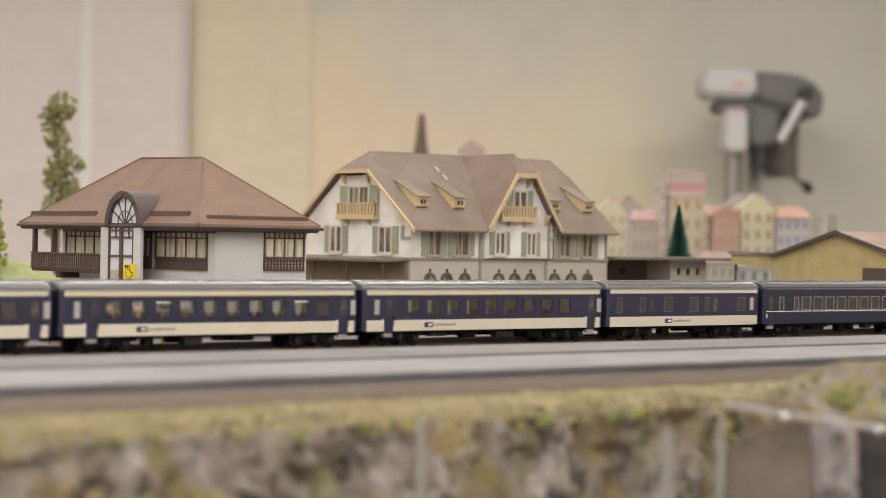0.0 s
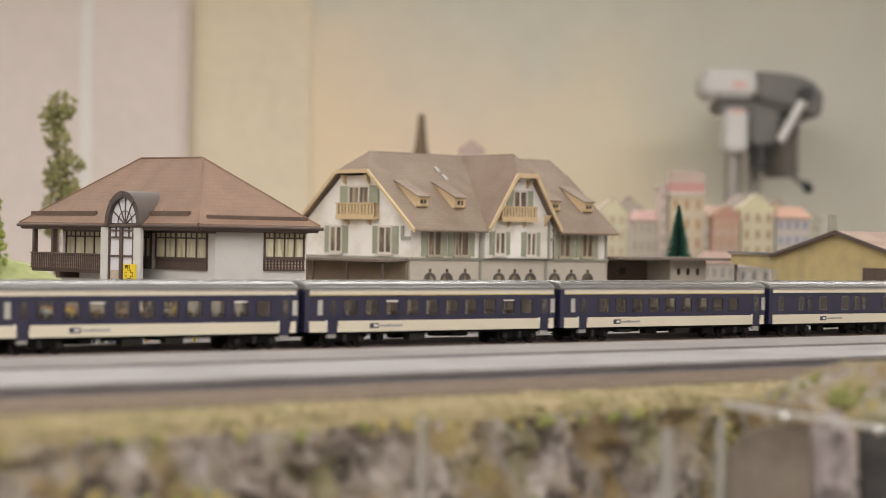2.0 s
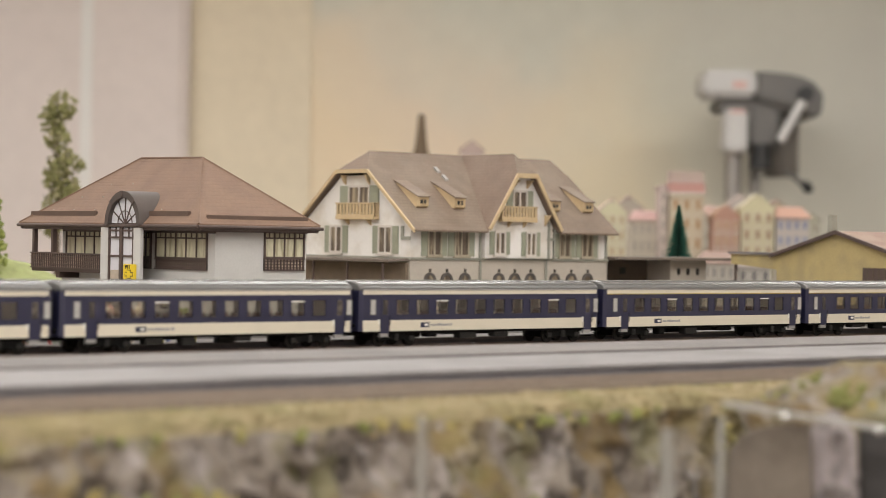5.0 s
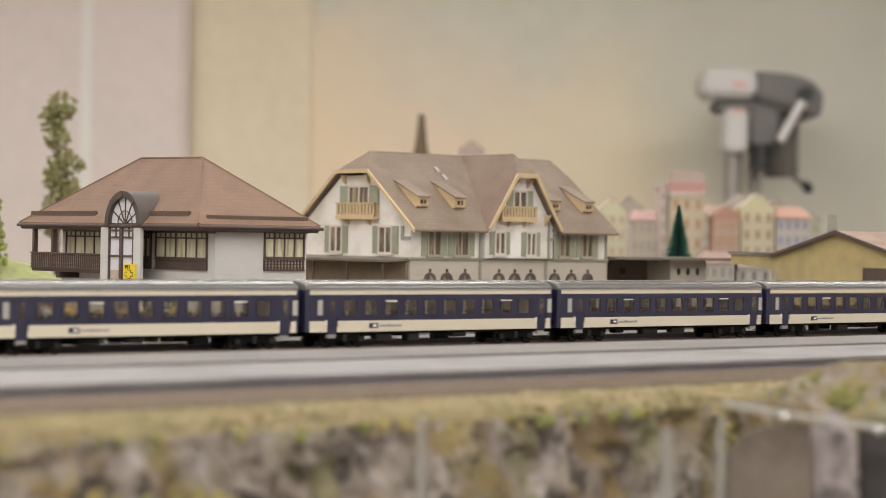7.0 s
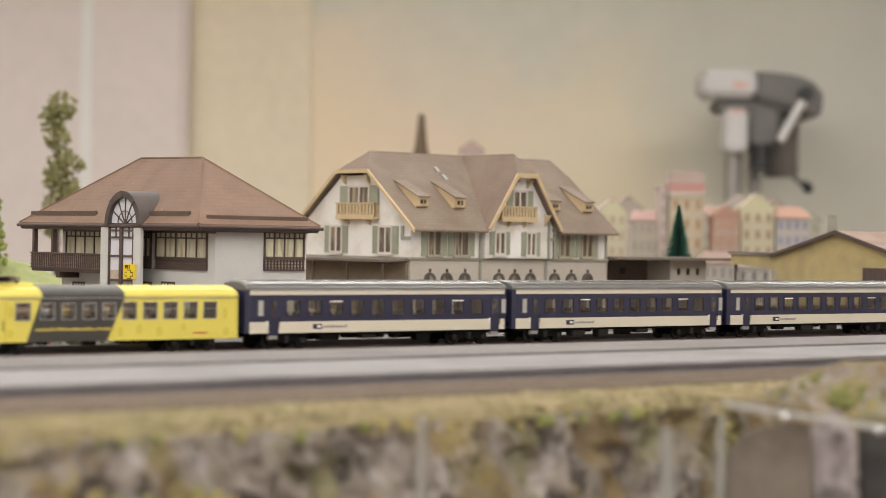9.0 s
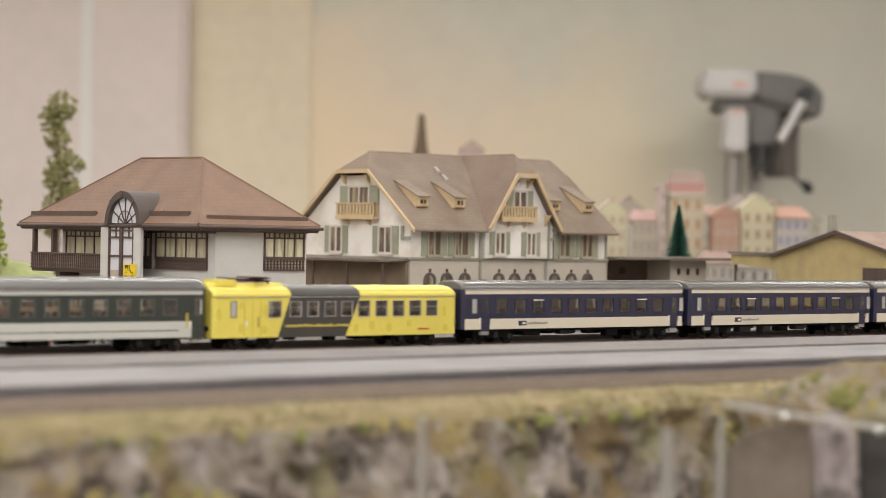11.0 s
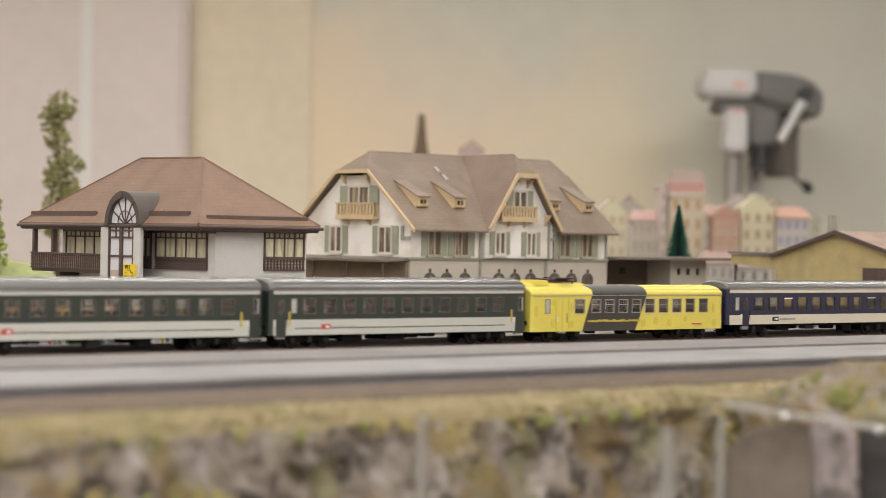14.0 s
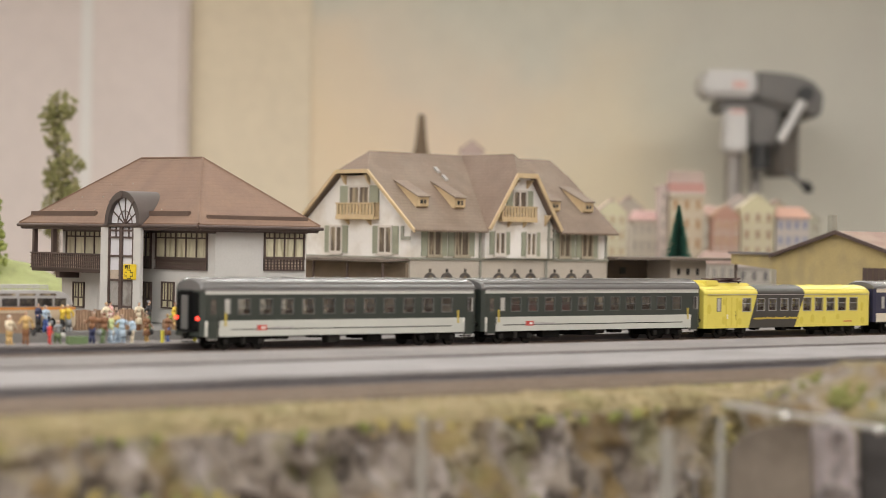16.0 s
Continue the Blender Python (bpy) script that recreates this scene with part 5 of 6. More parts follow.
def figure(x, y, z, height, top, legs, turn, wide=1.0):
    """A painted miniature figure, one plain mesh."""
    rnd = random.Random(int((x + 2) * 10000))
    k = height / 0.02 * 1.02
    fl, ft, fh, fr = Form(), Form(), Form(), Form()
    stride = rnd.uniform(-0.0016, 0.0016)
    lean = rnd.uniform(-0.0008, 0.0008)
    skirt = rnd.random() < 0.35
    for s in (-1, 1):
        fl.tube((s * 0.0012, s * stride, 0.0004), (s * 0.0009, s * stride * 0.4, 0.0052), 0.0008, 7, 0.001)
        fl.tube((s * 0.0009, s * stride * 0.4, 0.0052), (s * 0.0008, 0, 0.0098), 0.001, 7, 0.0014)
        fl.lump((s * 0.0012, s * stride - 0.0007, 0.0005), (0.0008, 0.0015, 0.0005), rnd, 0.05)
        elbow = (s * rnd.uniform(0.0028, 0.0042), rnd.uniform(-0.0015, 0.001), 0.0128)
        wrist = (elbow[0] + s * rnd.uniform(-0.001, 0.0012), elbow[1] - rnd.uniform(0.0, 0.0024), 0.0128 + rnd.uniform(-0.0034, 0.0012))
        ft.tube((s * 0.0021 + lean, 0, 0.0159), elbow, 0.0008, 6, 0.0007)
        ft.tube(elbow, wrist, 0.0007, 6, 0.0005)
        fh.lump(wrist, (0.0006, 0.0006, 0.0007), rnd, 0.1)
    if skirt:
        (ft if rnd.random() < 0.5 else fl).tube((0, 0, 0.0045), (0, 0, 0.0105), 0.0029, 9, 0.0016)
    ft.tube((0, 0, 0.0092), (lean * 0.5, 0, 0.0126), 0.0019, 9, 0.0017)
    ft.tube((lean * 0.5, 0, 0.0126), (lean, 0, 0.0162), 0.0017, 9, 0.0021)
    ft.lump((lean, 0, 0.0161), (0.0023, 0.0014, 0.0009), rnd, 0.05, 8)
    fh.tube((lean, 0, 0.0163), (lean, 0, 0.0176), 0.0006, 7)
    fh.lump((lean, -0.0002, 0.0185), (0.0010, 0.0011, 0.0013), rnd, 0.05, 8, 6)
    fr.lump((lean, 0.0002, 0.0190), (0.0011, 0.0012, 0.0010), rnd, 0.15, 8, 5)
    if rnd.random() < 0.4:
        fr.box(0.0034, 0.0058, -0.0012, 0.0008, 0.0052, 0.0088)
    me = bpy.data.meshes.new("figurine")
    V, F, I = [], [], []
    for n, fo in enumerate((fl, ft, fh, fr)):
        b = len(V)
        V += fo.v
        F += [tuple(b + i for i in q) for q in fo.f]
        I += [n] * len(fo.f)
    me.from_pydata([(vx * k * wide, vy * k * wide, vz * k) for vx, vy, vz in V], [], F)
    for m in (paint(legs), paint(top), M_SKIN, paint(rnd.choice(("brown", "black", "ochre", "grey", "white")))):
        me.materials.append(m)
    for p, i in zip(me.polygons, I):
        p.material_index, p.use_smooth = i, True
    o = new("figurine", me)
    o.matrix_basis = pose(x, y, z, 0, 0, turn)
    return tagged(o, f"small painted model figurine, {top} top, waiting on the platform", "figurine", "platform figurines")


PZ0 = 0.00025
for x, y, h, top, legs, turn, wide in ((-0.3232, 0.041, 0.0190, "cream", "ochre", 20, 1.25), (-0.3116, 0.040, 0.0220, "ochre", "brown", -30, 1.0), (-0.2939, 0.040, 0.0138, "red", "red", 60, 1.25),
                                      (-0.2862, 0.043, 0.0155, "grey", "green", 10, 1.25), (-0.2637, 0.036, 0.0215, "brown", "navy", -50, 1.0), (-0.2550, 0.037, 0.0205, "brown", "green", 200, 1.5),
                                      (-0.2483, 0.038, 0.0195, "lime", "sky", 40, 1.15), (-0.2420, 0.041, 0.0215, "ochre", "sky", 10, 1.0), (-0.2394, 0.038, 0.0190, "sky", "sky", -20, 1.2), (-0.2325, 0.036, 0.0175, "sky", "cream", -70, 1.1), (-0.2160, 0.044, 0.0190, "brown", "ochre", 15, 1.0),
                                      (-0.1994, 0.043, 0.0190, "brown", "blue", 90, 1.0), (-0.3400, 0.043, 0.0195, "cream", "white", 0, 1.1)):
    figure(x, y, PZ0, h, top, legs, turn, wide)
for x, y, h, top, legs, turn in ((-0.2660, 0.106, 0.0205, "navy", "black", 20), (-0.2594, 0.1075, 0.019, "sky", "blue", 0), (-0.2470, 0.106, 0.019, "yellow", "black", 40), (-0.2413, 0.1075, 0.0195, "yellow", "grey", -20), (-0.1808, 0.112, 0.0205, "cream", "brown", 0), (-0.1736, 0.110, 0.0215, "black", "green", 30), (-0.1500, 0.112, 0.020, "yellow", "ochre", 30), (-0.2082, 0.112, 0.0205, "cream", "pink", 10), (-0.2010, 0.118, 0.021, "pink", "white", 80)):
    figure(x, y, 0.0045, h, top, legs, turn)
M_POST = mat("yellow_post", (0.6, 0.52, 0.06), 0.5, var=0.1)
for x in (-0.2120, -0.1855):
    tagged(part("marker_post", Form().tube((x, 0.030, PZ0), (x, 0.030, PZ0 + 0.0085), 0.0013, 10), M_POST, bevel=0.0002), "short yellow marker post on the platform", "post", "marker posts")
b = site("litter_bin", -0.2770, 0.0335, PZ0, "green planter box on the platform", "planter")
part("box", Form().box(-0.284, -0.2695, 0.031, 0.036, PZ0, 0.0055), paint("green"), b, bevel=0.0004)

M_FENCE = mat("brown_fence", (0.34, 0.22, 0.14), 0.8, var=0.25, scale=150, island=0.2)
fence = site("fence", -0.2, 0.127, 0.0045, "brown wooden plank fence before the post office", "fence")
x = -0.226
rnd = random.Random(3)
while x < -0.163:
    part("plank", Form().box(x, x + 0.0019, 0.1268, 0.1278, 0.0045, 0.0193 + rnd.uniform(-0.0005, 0.0006)), M_FENCE, fence)
    x += 0.0024
for z in (0.0075, 0.0165):
    part("rail", Form().box(-0.226, -0.163, 0.1278, 0.1288, z, z + 0.0014), M_FENCE, fence)


part("hoarding", Form().box(-0.302, -0.276, 0.1045, 0.1056, 0.0045, 0.0185), M_FENCE, fence, "brown boarded hoarding")


def bush(name, x, y, z, r, height, material, n, seed, label, category="bush"):
    rnd = random.Random(seed)
    F = Form()
    for i in range(n):
        a, rr, hh = rnd.uniform(0, 6.28), r * math.sqrt(rnd.random()), rnd.random()
        s = r * rnd.uniform(0.1, 0.24)
        F.lump((x + rr * math.cos(a) * (1.05 - 0.6 * hh), y + rr * math.sin(a) * (1.05 - 0.6 * hh), z + s * 0.7 + hh * (height - s * 1.4)), (s, s, s * 0.8), rnd, 0.35)
    return tagged(part(name, F, material), label, category)


pl = site("planter", -0.135, 0.125, 0.0045, "brown planter trough in front of the post office", "planter")
part("trough", Form().box(-0.150, -0.118, 0.122, 0.129, 0.0045, 0.0115), M_FENCE, pl, bevel=0.0005)
bush("shrub", -0.135, 0.1255, 0.010, 0.011, 0.010, M_LEAF2, 40, 4, "low green shrub growing in the planter trough")


def bus():
    h = thing("bus", pose(-0.285, 0.1240, 0.0045), "old rounded grey coach with orange waistline and roof rack", "bus")
    M_BUS = mat("bus_silver", (0.4, 0.38, 0.37), 0.35, var=0.06, scale=80, coat=0.2)
    M_BUSY = mat("bus_ochre", (0.58, 0.47, 0.34), 0.4, var=0.06, scale=80)
    L2, W2 = 0.0525, 0.0115
    part("lower_body", Form().prism([(-L2, 0.003), (L2, 0.003), (L2 + 0.0008, 0.011), (L2 - 0.0004, 0.0165), (-L2, 0.0165)], "y", -W2, W2), M_BUSY, h, "ochre lower body", bevel=0.0008)
    part("waistline", Form().box(-L2 - 0.0002, L2 - 0.0004, -W2 - 0.0003, W2 + 0.0003, 0.0158, 0.0176), mat("bus_orange", (0.65, 0.28, 0.08), 0.4, var=0.05), h, "orange waistline")
    part("upper_body", Form().prism([(-L2, 0.0176), (L2 - 0.0006, 0.0176), (L2 - 0.0022, 0.0215), (L2 - 0.0055, 0.0258), (L2 - 0.011, 0.0288), (-L2 + 0.006, 0.0292), (-L2, 0.026)], "y", -W2 + 0.0004, W2 - 0.0004), M_BUS, h, "grey rounded upper body", bevel=0.0012)
    for i in range(7):
        x = -L2 + 0.005 + i * 0.0138
        wd = 0.0118 if i < 6 else 0.009
        w = part("window", Form().box(x - 0.0006, x + wd + 0.0006, -W2 - 0.0002, -W2 + 0.001, 0.0178, 0.0245), M_BUS, h)
        part("pane", Form().box(x, x + wd, -W2 - 0.0005, -W2 + 0.001, 0.0183, 0.0238), M_PANE, w)
    for i in range(5):
        x = -L2 + 0.012 + i * 0.016
        part("skylight", Form().box(x, x + 0.013, -W2 + 0.0001, -W2 + 0.0012, 0.0256, 0.0272), M_DARKPANE, h)
    for s in (-1, 1):
        for x in (-0.033, 0.031):
            part("wheel", Form().tube((x, s * (W2 - 0.004), 0.0055), (x, s * (W2 + 0.0003), 0.0055), 0.0055, 16), M_RUBBER, h, "black tyre")
    rack = part("roof_rack", Form().box(-0.015, 0.032, -0.007, 0.007, 0.0286, 0.0294), M_FRAME, h, "metal roof rack")
    for y in (-0.007, 0.007):
        for z in (0.0312, 0.0328):
            part("rack_bar", Form().tube((-0.015, y, z), (0.032, y, z), 0.0004, 6), M_FRAME, rack)
        for x in (-0.015, -0.003, 0.009, 0.021, 0.032):
            part("rack_post", Form().tube((x, y, 0.029), (x, y, 0.0328), 0.0004, 6), M_FRAME, rack)
    return h


bus()


# ---- trees and hill ----
def hill(x, y, rx, ry, height, label, material, seed):
    n, m = 40, 14
    P = [(x, y, BASE + height)]
    F = []
    for j in range(1, m + 1):
        t = j / m
        for i in range(n):
            a = 2 * math.pi * i / n
            w = 1 + 0.18 * noise.noise(Vector((math.cos(a) * 1.3 + seed, math.sin(a) * 1.3, t * 2)))
            z = height * (0.5 + 0.5 * math.cos(math.pi * t)) * (1 + 0.25 * noise.noise(Vector((math.cos(a) * t * 3, math.sin(a) * t * 3, seed))))
            P.append((x + rx * t * w * math.cos(a), y + ry * t * w * math.sin(a), BASE + z - 0.001))
    F += [(0, 1 + i, 1 + (i + 1) % n) for i in range(n)]
    for j in range(m - 1):
        for i in range(n):
            a, b = 1 + j * n + i, 1 + j * n + (i + 1) % n
            F.append((a, a + n, b + n, b))
    return setting("hill", Form().faces(P, F), material, label, "hill", smooth=True)


hill(0.085, 0.862, 0.21, 0.15, 0.060, "bright green flocked meadow hill", M_MEADOW, 2)
hill(-0.16, 0.62, 0.16, 0.12, 0.022, "low flocked green bank behind the post office", M_MEADOW, 5)


def tree(x, y, z, height, label, seed):
    rnd = random.Random(seed)
    t = site("tree", x, y, z, label, "tree")
    F = Form().tube((x, y, z), (x + 0.004, y, z + height * 0.5), 0.0042, 9, 0.0028).tube((x + 0.004, y, z + height * 0.5), (x - 0.002, y, z + height * 0.9), 0.0028, 9, 0.0008)
    part("trunk", F, M_BARK, t, "thin brown trunk")
    for i in range(12):
        zz = z + height * (0.45 + 0.045 * i)
        a = rnd.uniform(0, 6.28)
        e = (x + 0.018 * math.cos(a), y + 0.018 * math.sin(a), zz + 0.012)
        part("limb", Form().tube((x + 0.001, y, zz - 0.006), e, 0.0012, 6, 0.0005), M_BARK, t)
    G = Form()
    # uneven tufts grouped round a few boughs
    for cr, cz, cw, chh in ((0.006, 0.93, 0.016, 0.022), (-0.006, 0.86, 0.016, 0.02), (0.0, 0.76, 0.014, 0.02), (0.012, 0.65, 0.02, 0.02), (-0.002, 0.57, 0.015, 0.02), (0.016, 0.53, 0.014, 0.016), (0.002, 0.44, 0.018, 0.022), (-0.008, 0.36, 0.014, 0.02)):
        c = Vector((x, y, 0)) + HALF_R * cr
        for i in range(120):
            a, u = rnd.uniform(0, 6.28), rnd.uniform(-1, 1)
            q = rnd.random() ** 0.4
            s = rnd.uniform(0.0018, 0.0042)
            G.lump((c.x + 1.25 * cw * q * math.cos(a) * math.sqrt(1 - u * u), c.y + 1.25 * cw * q * math.sin(a) * math.sqrt(1 - u * u), z + cz * height + chh * q * u), (s, s, s * 0.8), rnd, 0.45, 5, 3)
    part("crown", G, M_LEAF, t, "ragged olive green foam foliage")


tree(0.419, 1.300, BASE, 0.277, "slender ragged olive tree on the meadow hill", 11)


def conifer(x, y, z, height):
    rnd = random.Random(8)
    t = site("conifer", x, y, z, "dark green bottle-brush fir tree beside the station", "tree")
    part("trunk", Form().tube((x, y, z), (x, y, z + height * 0.97), 0.002, 8, 0.0006), M_BARK, t)
    V, F = [], []
    for i in range(2600):
        u = rnd.random() ** 0.75
        r = (1 - u) * 0.030 * rnd.uniform(0.75, 1.12) + 0.0015
        a = rnd.uniform(0, 6.28)
        zz = z + 0.02 + u * (height - 0.02)
        n = len(V)
        ca, sa = math.cos(a), math.sin(a)
        w = 0.0006
        V += [(x - sa * w, y + ca * w, zz), (x + sa * w, y - ca * w, zz), (x + ca * r, y + sa * r, zz - r * 0.12 + 0.002), (x, y, zz + 0.0012)]
        F += [(n, n + 1, n + 2), (n, n + 2, n + 3), (n + 1, n + 3, n + 2)]
    tagged(part("needles", Form().faces(V, F), M_CONIFER, t), "dense dark green bristles", "", "", "stuff")


conifer(0.702, 0.412, BASE, 0.126)
bush("bush", 0.068, 0.815, 0.012, 0.019, 0.1, M_LEAF2, 260, 9, "small bright green bush on the meadow hill")


# ---- far town ----
def town_house(r, f, width, height, wall, roof, storeys, cols, shape, label, window_col=(0.35, 0.2, 0.1), base=0.0, deep=0.07, stripe=None):
    """A small model town house whose front faces the viewer; r, f: metres right of and ahead of the stand."""
    p = room_point(r, f, BASE)
    h = thing("town_house", pose(p[0], p[1], BASE, 0, 0, -40 - math.degrees(math.atan2(r, f)) * 0.0), label, "house", "far town houses")
    w = width / 2
    wall = tuple(0.66 * (0.85 * c + 0.15 * g) for c, g in zip(wall, (0.52, 0.46, 0.38)))
    roof = tuple(0.7 * (0.6 * c + 0.4 * g) for c, g in zip(roof, (0.42, 0.32, 0.26)))
    mw = mat("town_wall", wall, 0.8, var=0.06, scale=30)
    mr = mat("town_roof", roof, 0.75, var=0.1, scale=60)
    mg = mat("town_window", tuple(0.6 * c + 0.1 for c in window_col), 0.4, var=0.1)
    ms = mat("town_trim", stripe or (0.56, 0.52, 0.45), 0.7, var=0.04)
    part("wall", Form().box(-w, w, 0, deep, 0, height), mw, h)
    if shape == "gable":
        part("gable", Form().prism([(-w, height), (w, height), (w * 0.45, height + width * 0.32), (0, height + width * 0.42), (-w * 0.45, height + width * 0.32)], "y", 0.001, deep), mw, h)
        for s in (-1, 1):
            part("roof", Form().prism([(s * (w + 0.003), height - 0.002), (0, height + width * 0.46), (0, height + width * 0.52), (s * (w + 0.003), height + 0.003)], "y", 0.004, deep), mr, h)
    elif shape == "hip":
        q = height + width * 0.35
        part("roof", Form().faces([(-w - 0.004, -0.004, height), (w + 0.004, -0.004, height), (w + 0.004, deep, height), (-w - 0.004, deep, height), (-w * 0.75, deep * 0.5, q), (w * 0.75, deep * 0.5, q)], [(0, 1, 5, 4), (1, 2, 5), (2, 3, 4, 5), (3, 0, 4), (3, 2, 1, 0)]), mr, h, "pitched roof")
    elif shape == "tower":
        part("cornice", Form().box(-w - 0.004, w + 0.004, -0.004, deep, height, height + 0.005), ms, h)
        part("roof", Form().prism([(-0.004, height + 0.005), (deep, height + 0.005), (deep * 0.75, height + 0.022), (0.004, height + 0.022)], "x", -w - 0.002, w + 0.002), mr, h, "steep mansard roof")
        part("parapet", Form().box(-w, w, 0.006, deep * 0.7, height + 0.022, height + 0.043), mat("parapet_pink", (0.42, 0.33, 0.29), 0.8, var=0.06, scale=30), h, "pale pink parapet storey")
    dz, dx = height / storeys, width / cols
    for j in range(storeys):
        part("band", Form().box(-w - 0.001, w + 0.001, -0.0015, 0, j * dz - 0.001 if j else 0, j * dz + 0.0015), ms, h)
        for i in range(cols):
            x = -w + (i + 0.5) * dx
            win = part("window", Form().box(x - dx * 0.3, x + dx * 0.3, -0.0008, 0, j * dz + dz * 0.22, j * dz + dz * 0.84), ms, h)
            part("pane", Form().box(x - dx * 0.22, x + dx * 0.22, -0.0014, 0, j * dz + dz * 0.27, j * dz + dz * 0.8), mg, win)
    return h


def far(x, f):
    return (x - 784) / 3650 * f


for xc, wpx, ytop, wall, roof, st, co, shape, f, label, wc in (
        (1083, 48, 376, (0.86, 0.82, 0.56), (0.72, 0.52, 0.46), 4, 2, "gable", 3.6, "pale yellow-green town house with pink gable roof", (0.5, 0.34, 0.16)),
        (1142, 50, 390, (0.85, 0.76, 0.64), (0.66, 0.36, 0.34), 3, 3, "hip", 3.7, "cream town house with pink hipped roof", (0.45, 0.38, 0.32)),
        (1173, 14, 334, (0.82, 0.66, 0.62), (0.6, 0.44, 0.42), 6, 0, "gable", 3.66, "slim pinkish white corner turret", (0.4, 0.3, 0.25)),
        (1214, 60, 346, (0.86, 0.74, 0.54), (0.52, 0.2, 0.18), 4, 2, "tower", 3.65, "tall cream and orange town house with red mansard roof", (0.5, 0.26, 0.06)),
        (1285, 46, 386, (0.62, 0.33, 0.25), (0.62, 0.36, 0.22), 4, 2, "gable", 3.6, "brick red town house with orange windows", (0.5, 0.24, 0.08)),
        (1340, 58, 372, (0.86, 0.8, 0.52), (0.8, 0.74, 0.5), 4, 2, "gable", 3.6, "cream yellow town house with curved gable", (0.4, 0.22, 0.08)),
        (1402, 58, 386, (0.74, 0.66, 0.64), (0.62, 0.3, 0.2), 4, 3, "hip", 3.6, "pale pinkish town house with blue windows and orange red roof", (0.16, 0.2, 0.4)),
        (1272, 60, 466, (0.58, 0.52, 0.46), (0.4, 0.24, 0.2), 1, 3, "hip", 3.0, "low white house with pink roof", (0.2, 0.18, 0.16)),
        (1335, 60, 474, (0.6, 0.56, 0.52), (0.4, 0.36, 0.33), 1, 2, "hip", 3.0, "low pale house with grey roof", (0.06, 0.05, 0.05)),
        (832, 40, 268, (0.6, 0.45, 0.4), (0.55, 0.36, 0.33), 5, 2, "gable", 4.2, "tall pink house behind the station", (0.35, 0.25, 0.2)),
        (1112, 50, 372, (0.58, 0.5, 0.42), (0.5, 0.32, 0.28), 4, 2, "gable", 4.0, "beige town house in the back row", (0.4, 0.3, 0.2)),
        (1252, 46, 380, (0.6, 0.56, 0.48), (0.45, 0.25, 0.2), 4, 2, "hip", 4.0, "pale grey town house in the back row", (0.35, 0.25, 0.15)),
        (1312, 44, 366, (0.62, 0.54, 0.5), (0.5, 0.4, 0.36), 4, 2, "gable", 4.0, "pale pink town house in the back row", (0.4, 0.25, 0.2)),
        (1376, 48, 378, (0.58, 0.5, 0.36), (0.44, 0.28, 0.22), 4, 2, "gable", 4.0, "sand coloured town house in the back row", (0.4, 0.25, 0.12)),
        (1435, 30, 392, (0.55, 0.53, 0.4), (0.4, 0.36, 0.3), 4, 1, "gable", 3.8, "narrow olive town house in the back row", (0.3, 0.25, 0.15)),
        (1065, 40, 400, (0.6, 0.42, 0.36), (0.55, 0.36, 0.32), 3, 2, "gable", 3.8, "pink town house in the back row", (0.4, 0.3, 0.2))):
    zh = 427 + 0.0175 * (xc - 784)
    height = 0.0735 - (ytop - zh) / 3650 * f - BASE
    town_house(far(xc, f), f, wpx / 3650 * f, height, wall, roof, st + 1, co + 1 if co else 1, shape, label, wc)
p = room_point(far(742, 4.4), 4.4, BASE)
ch = thing("church_tower", pose(p[0], p[1], BASE, 0, 0, -40), "slim church tower with a dark brown spire", "church")
part("tower", Form().box(-0.018, 0.018, -0.018, 0.018, 0, 0.262), mat("church_wall", (0.45, 0.4, 0.35), 0.8, var=0.1), ch)
part("spire", Form().tube((0, 0, 0.262), (0, 0, 0.29), 0.018, 8, 0.0125).tube((0, 0, 0.29), (0, 0, 0.352), 0.0125, 8, 0.0065), mat("spire_brown", (0.12, 0.08, 0.045), 0.7, var=0.1), ch, "dark brown spire")


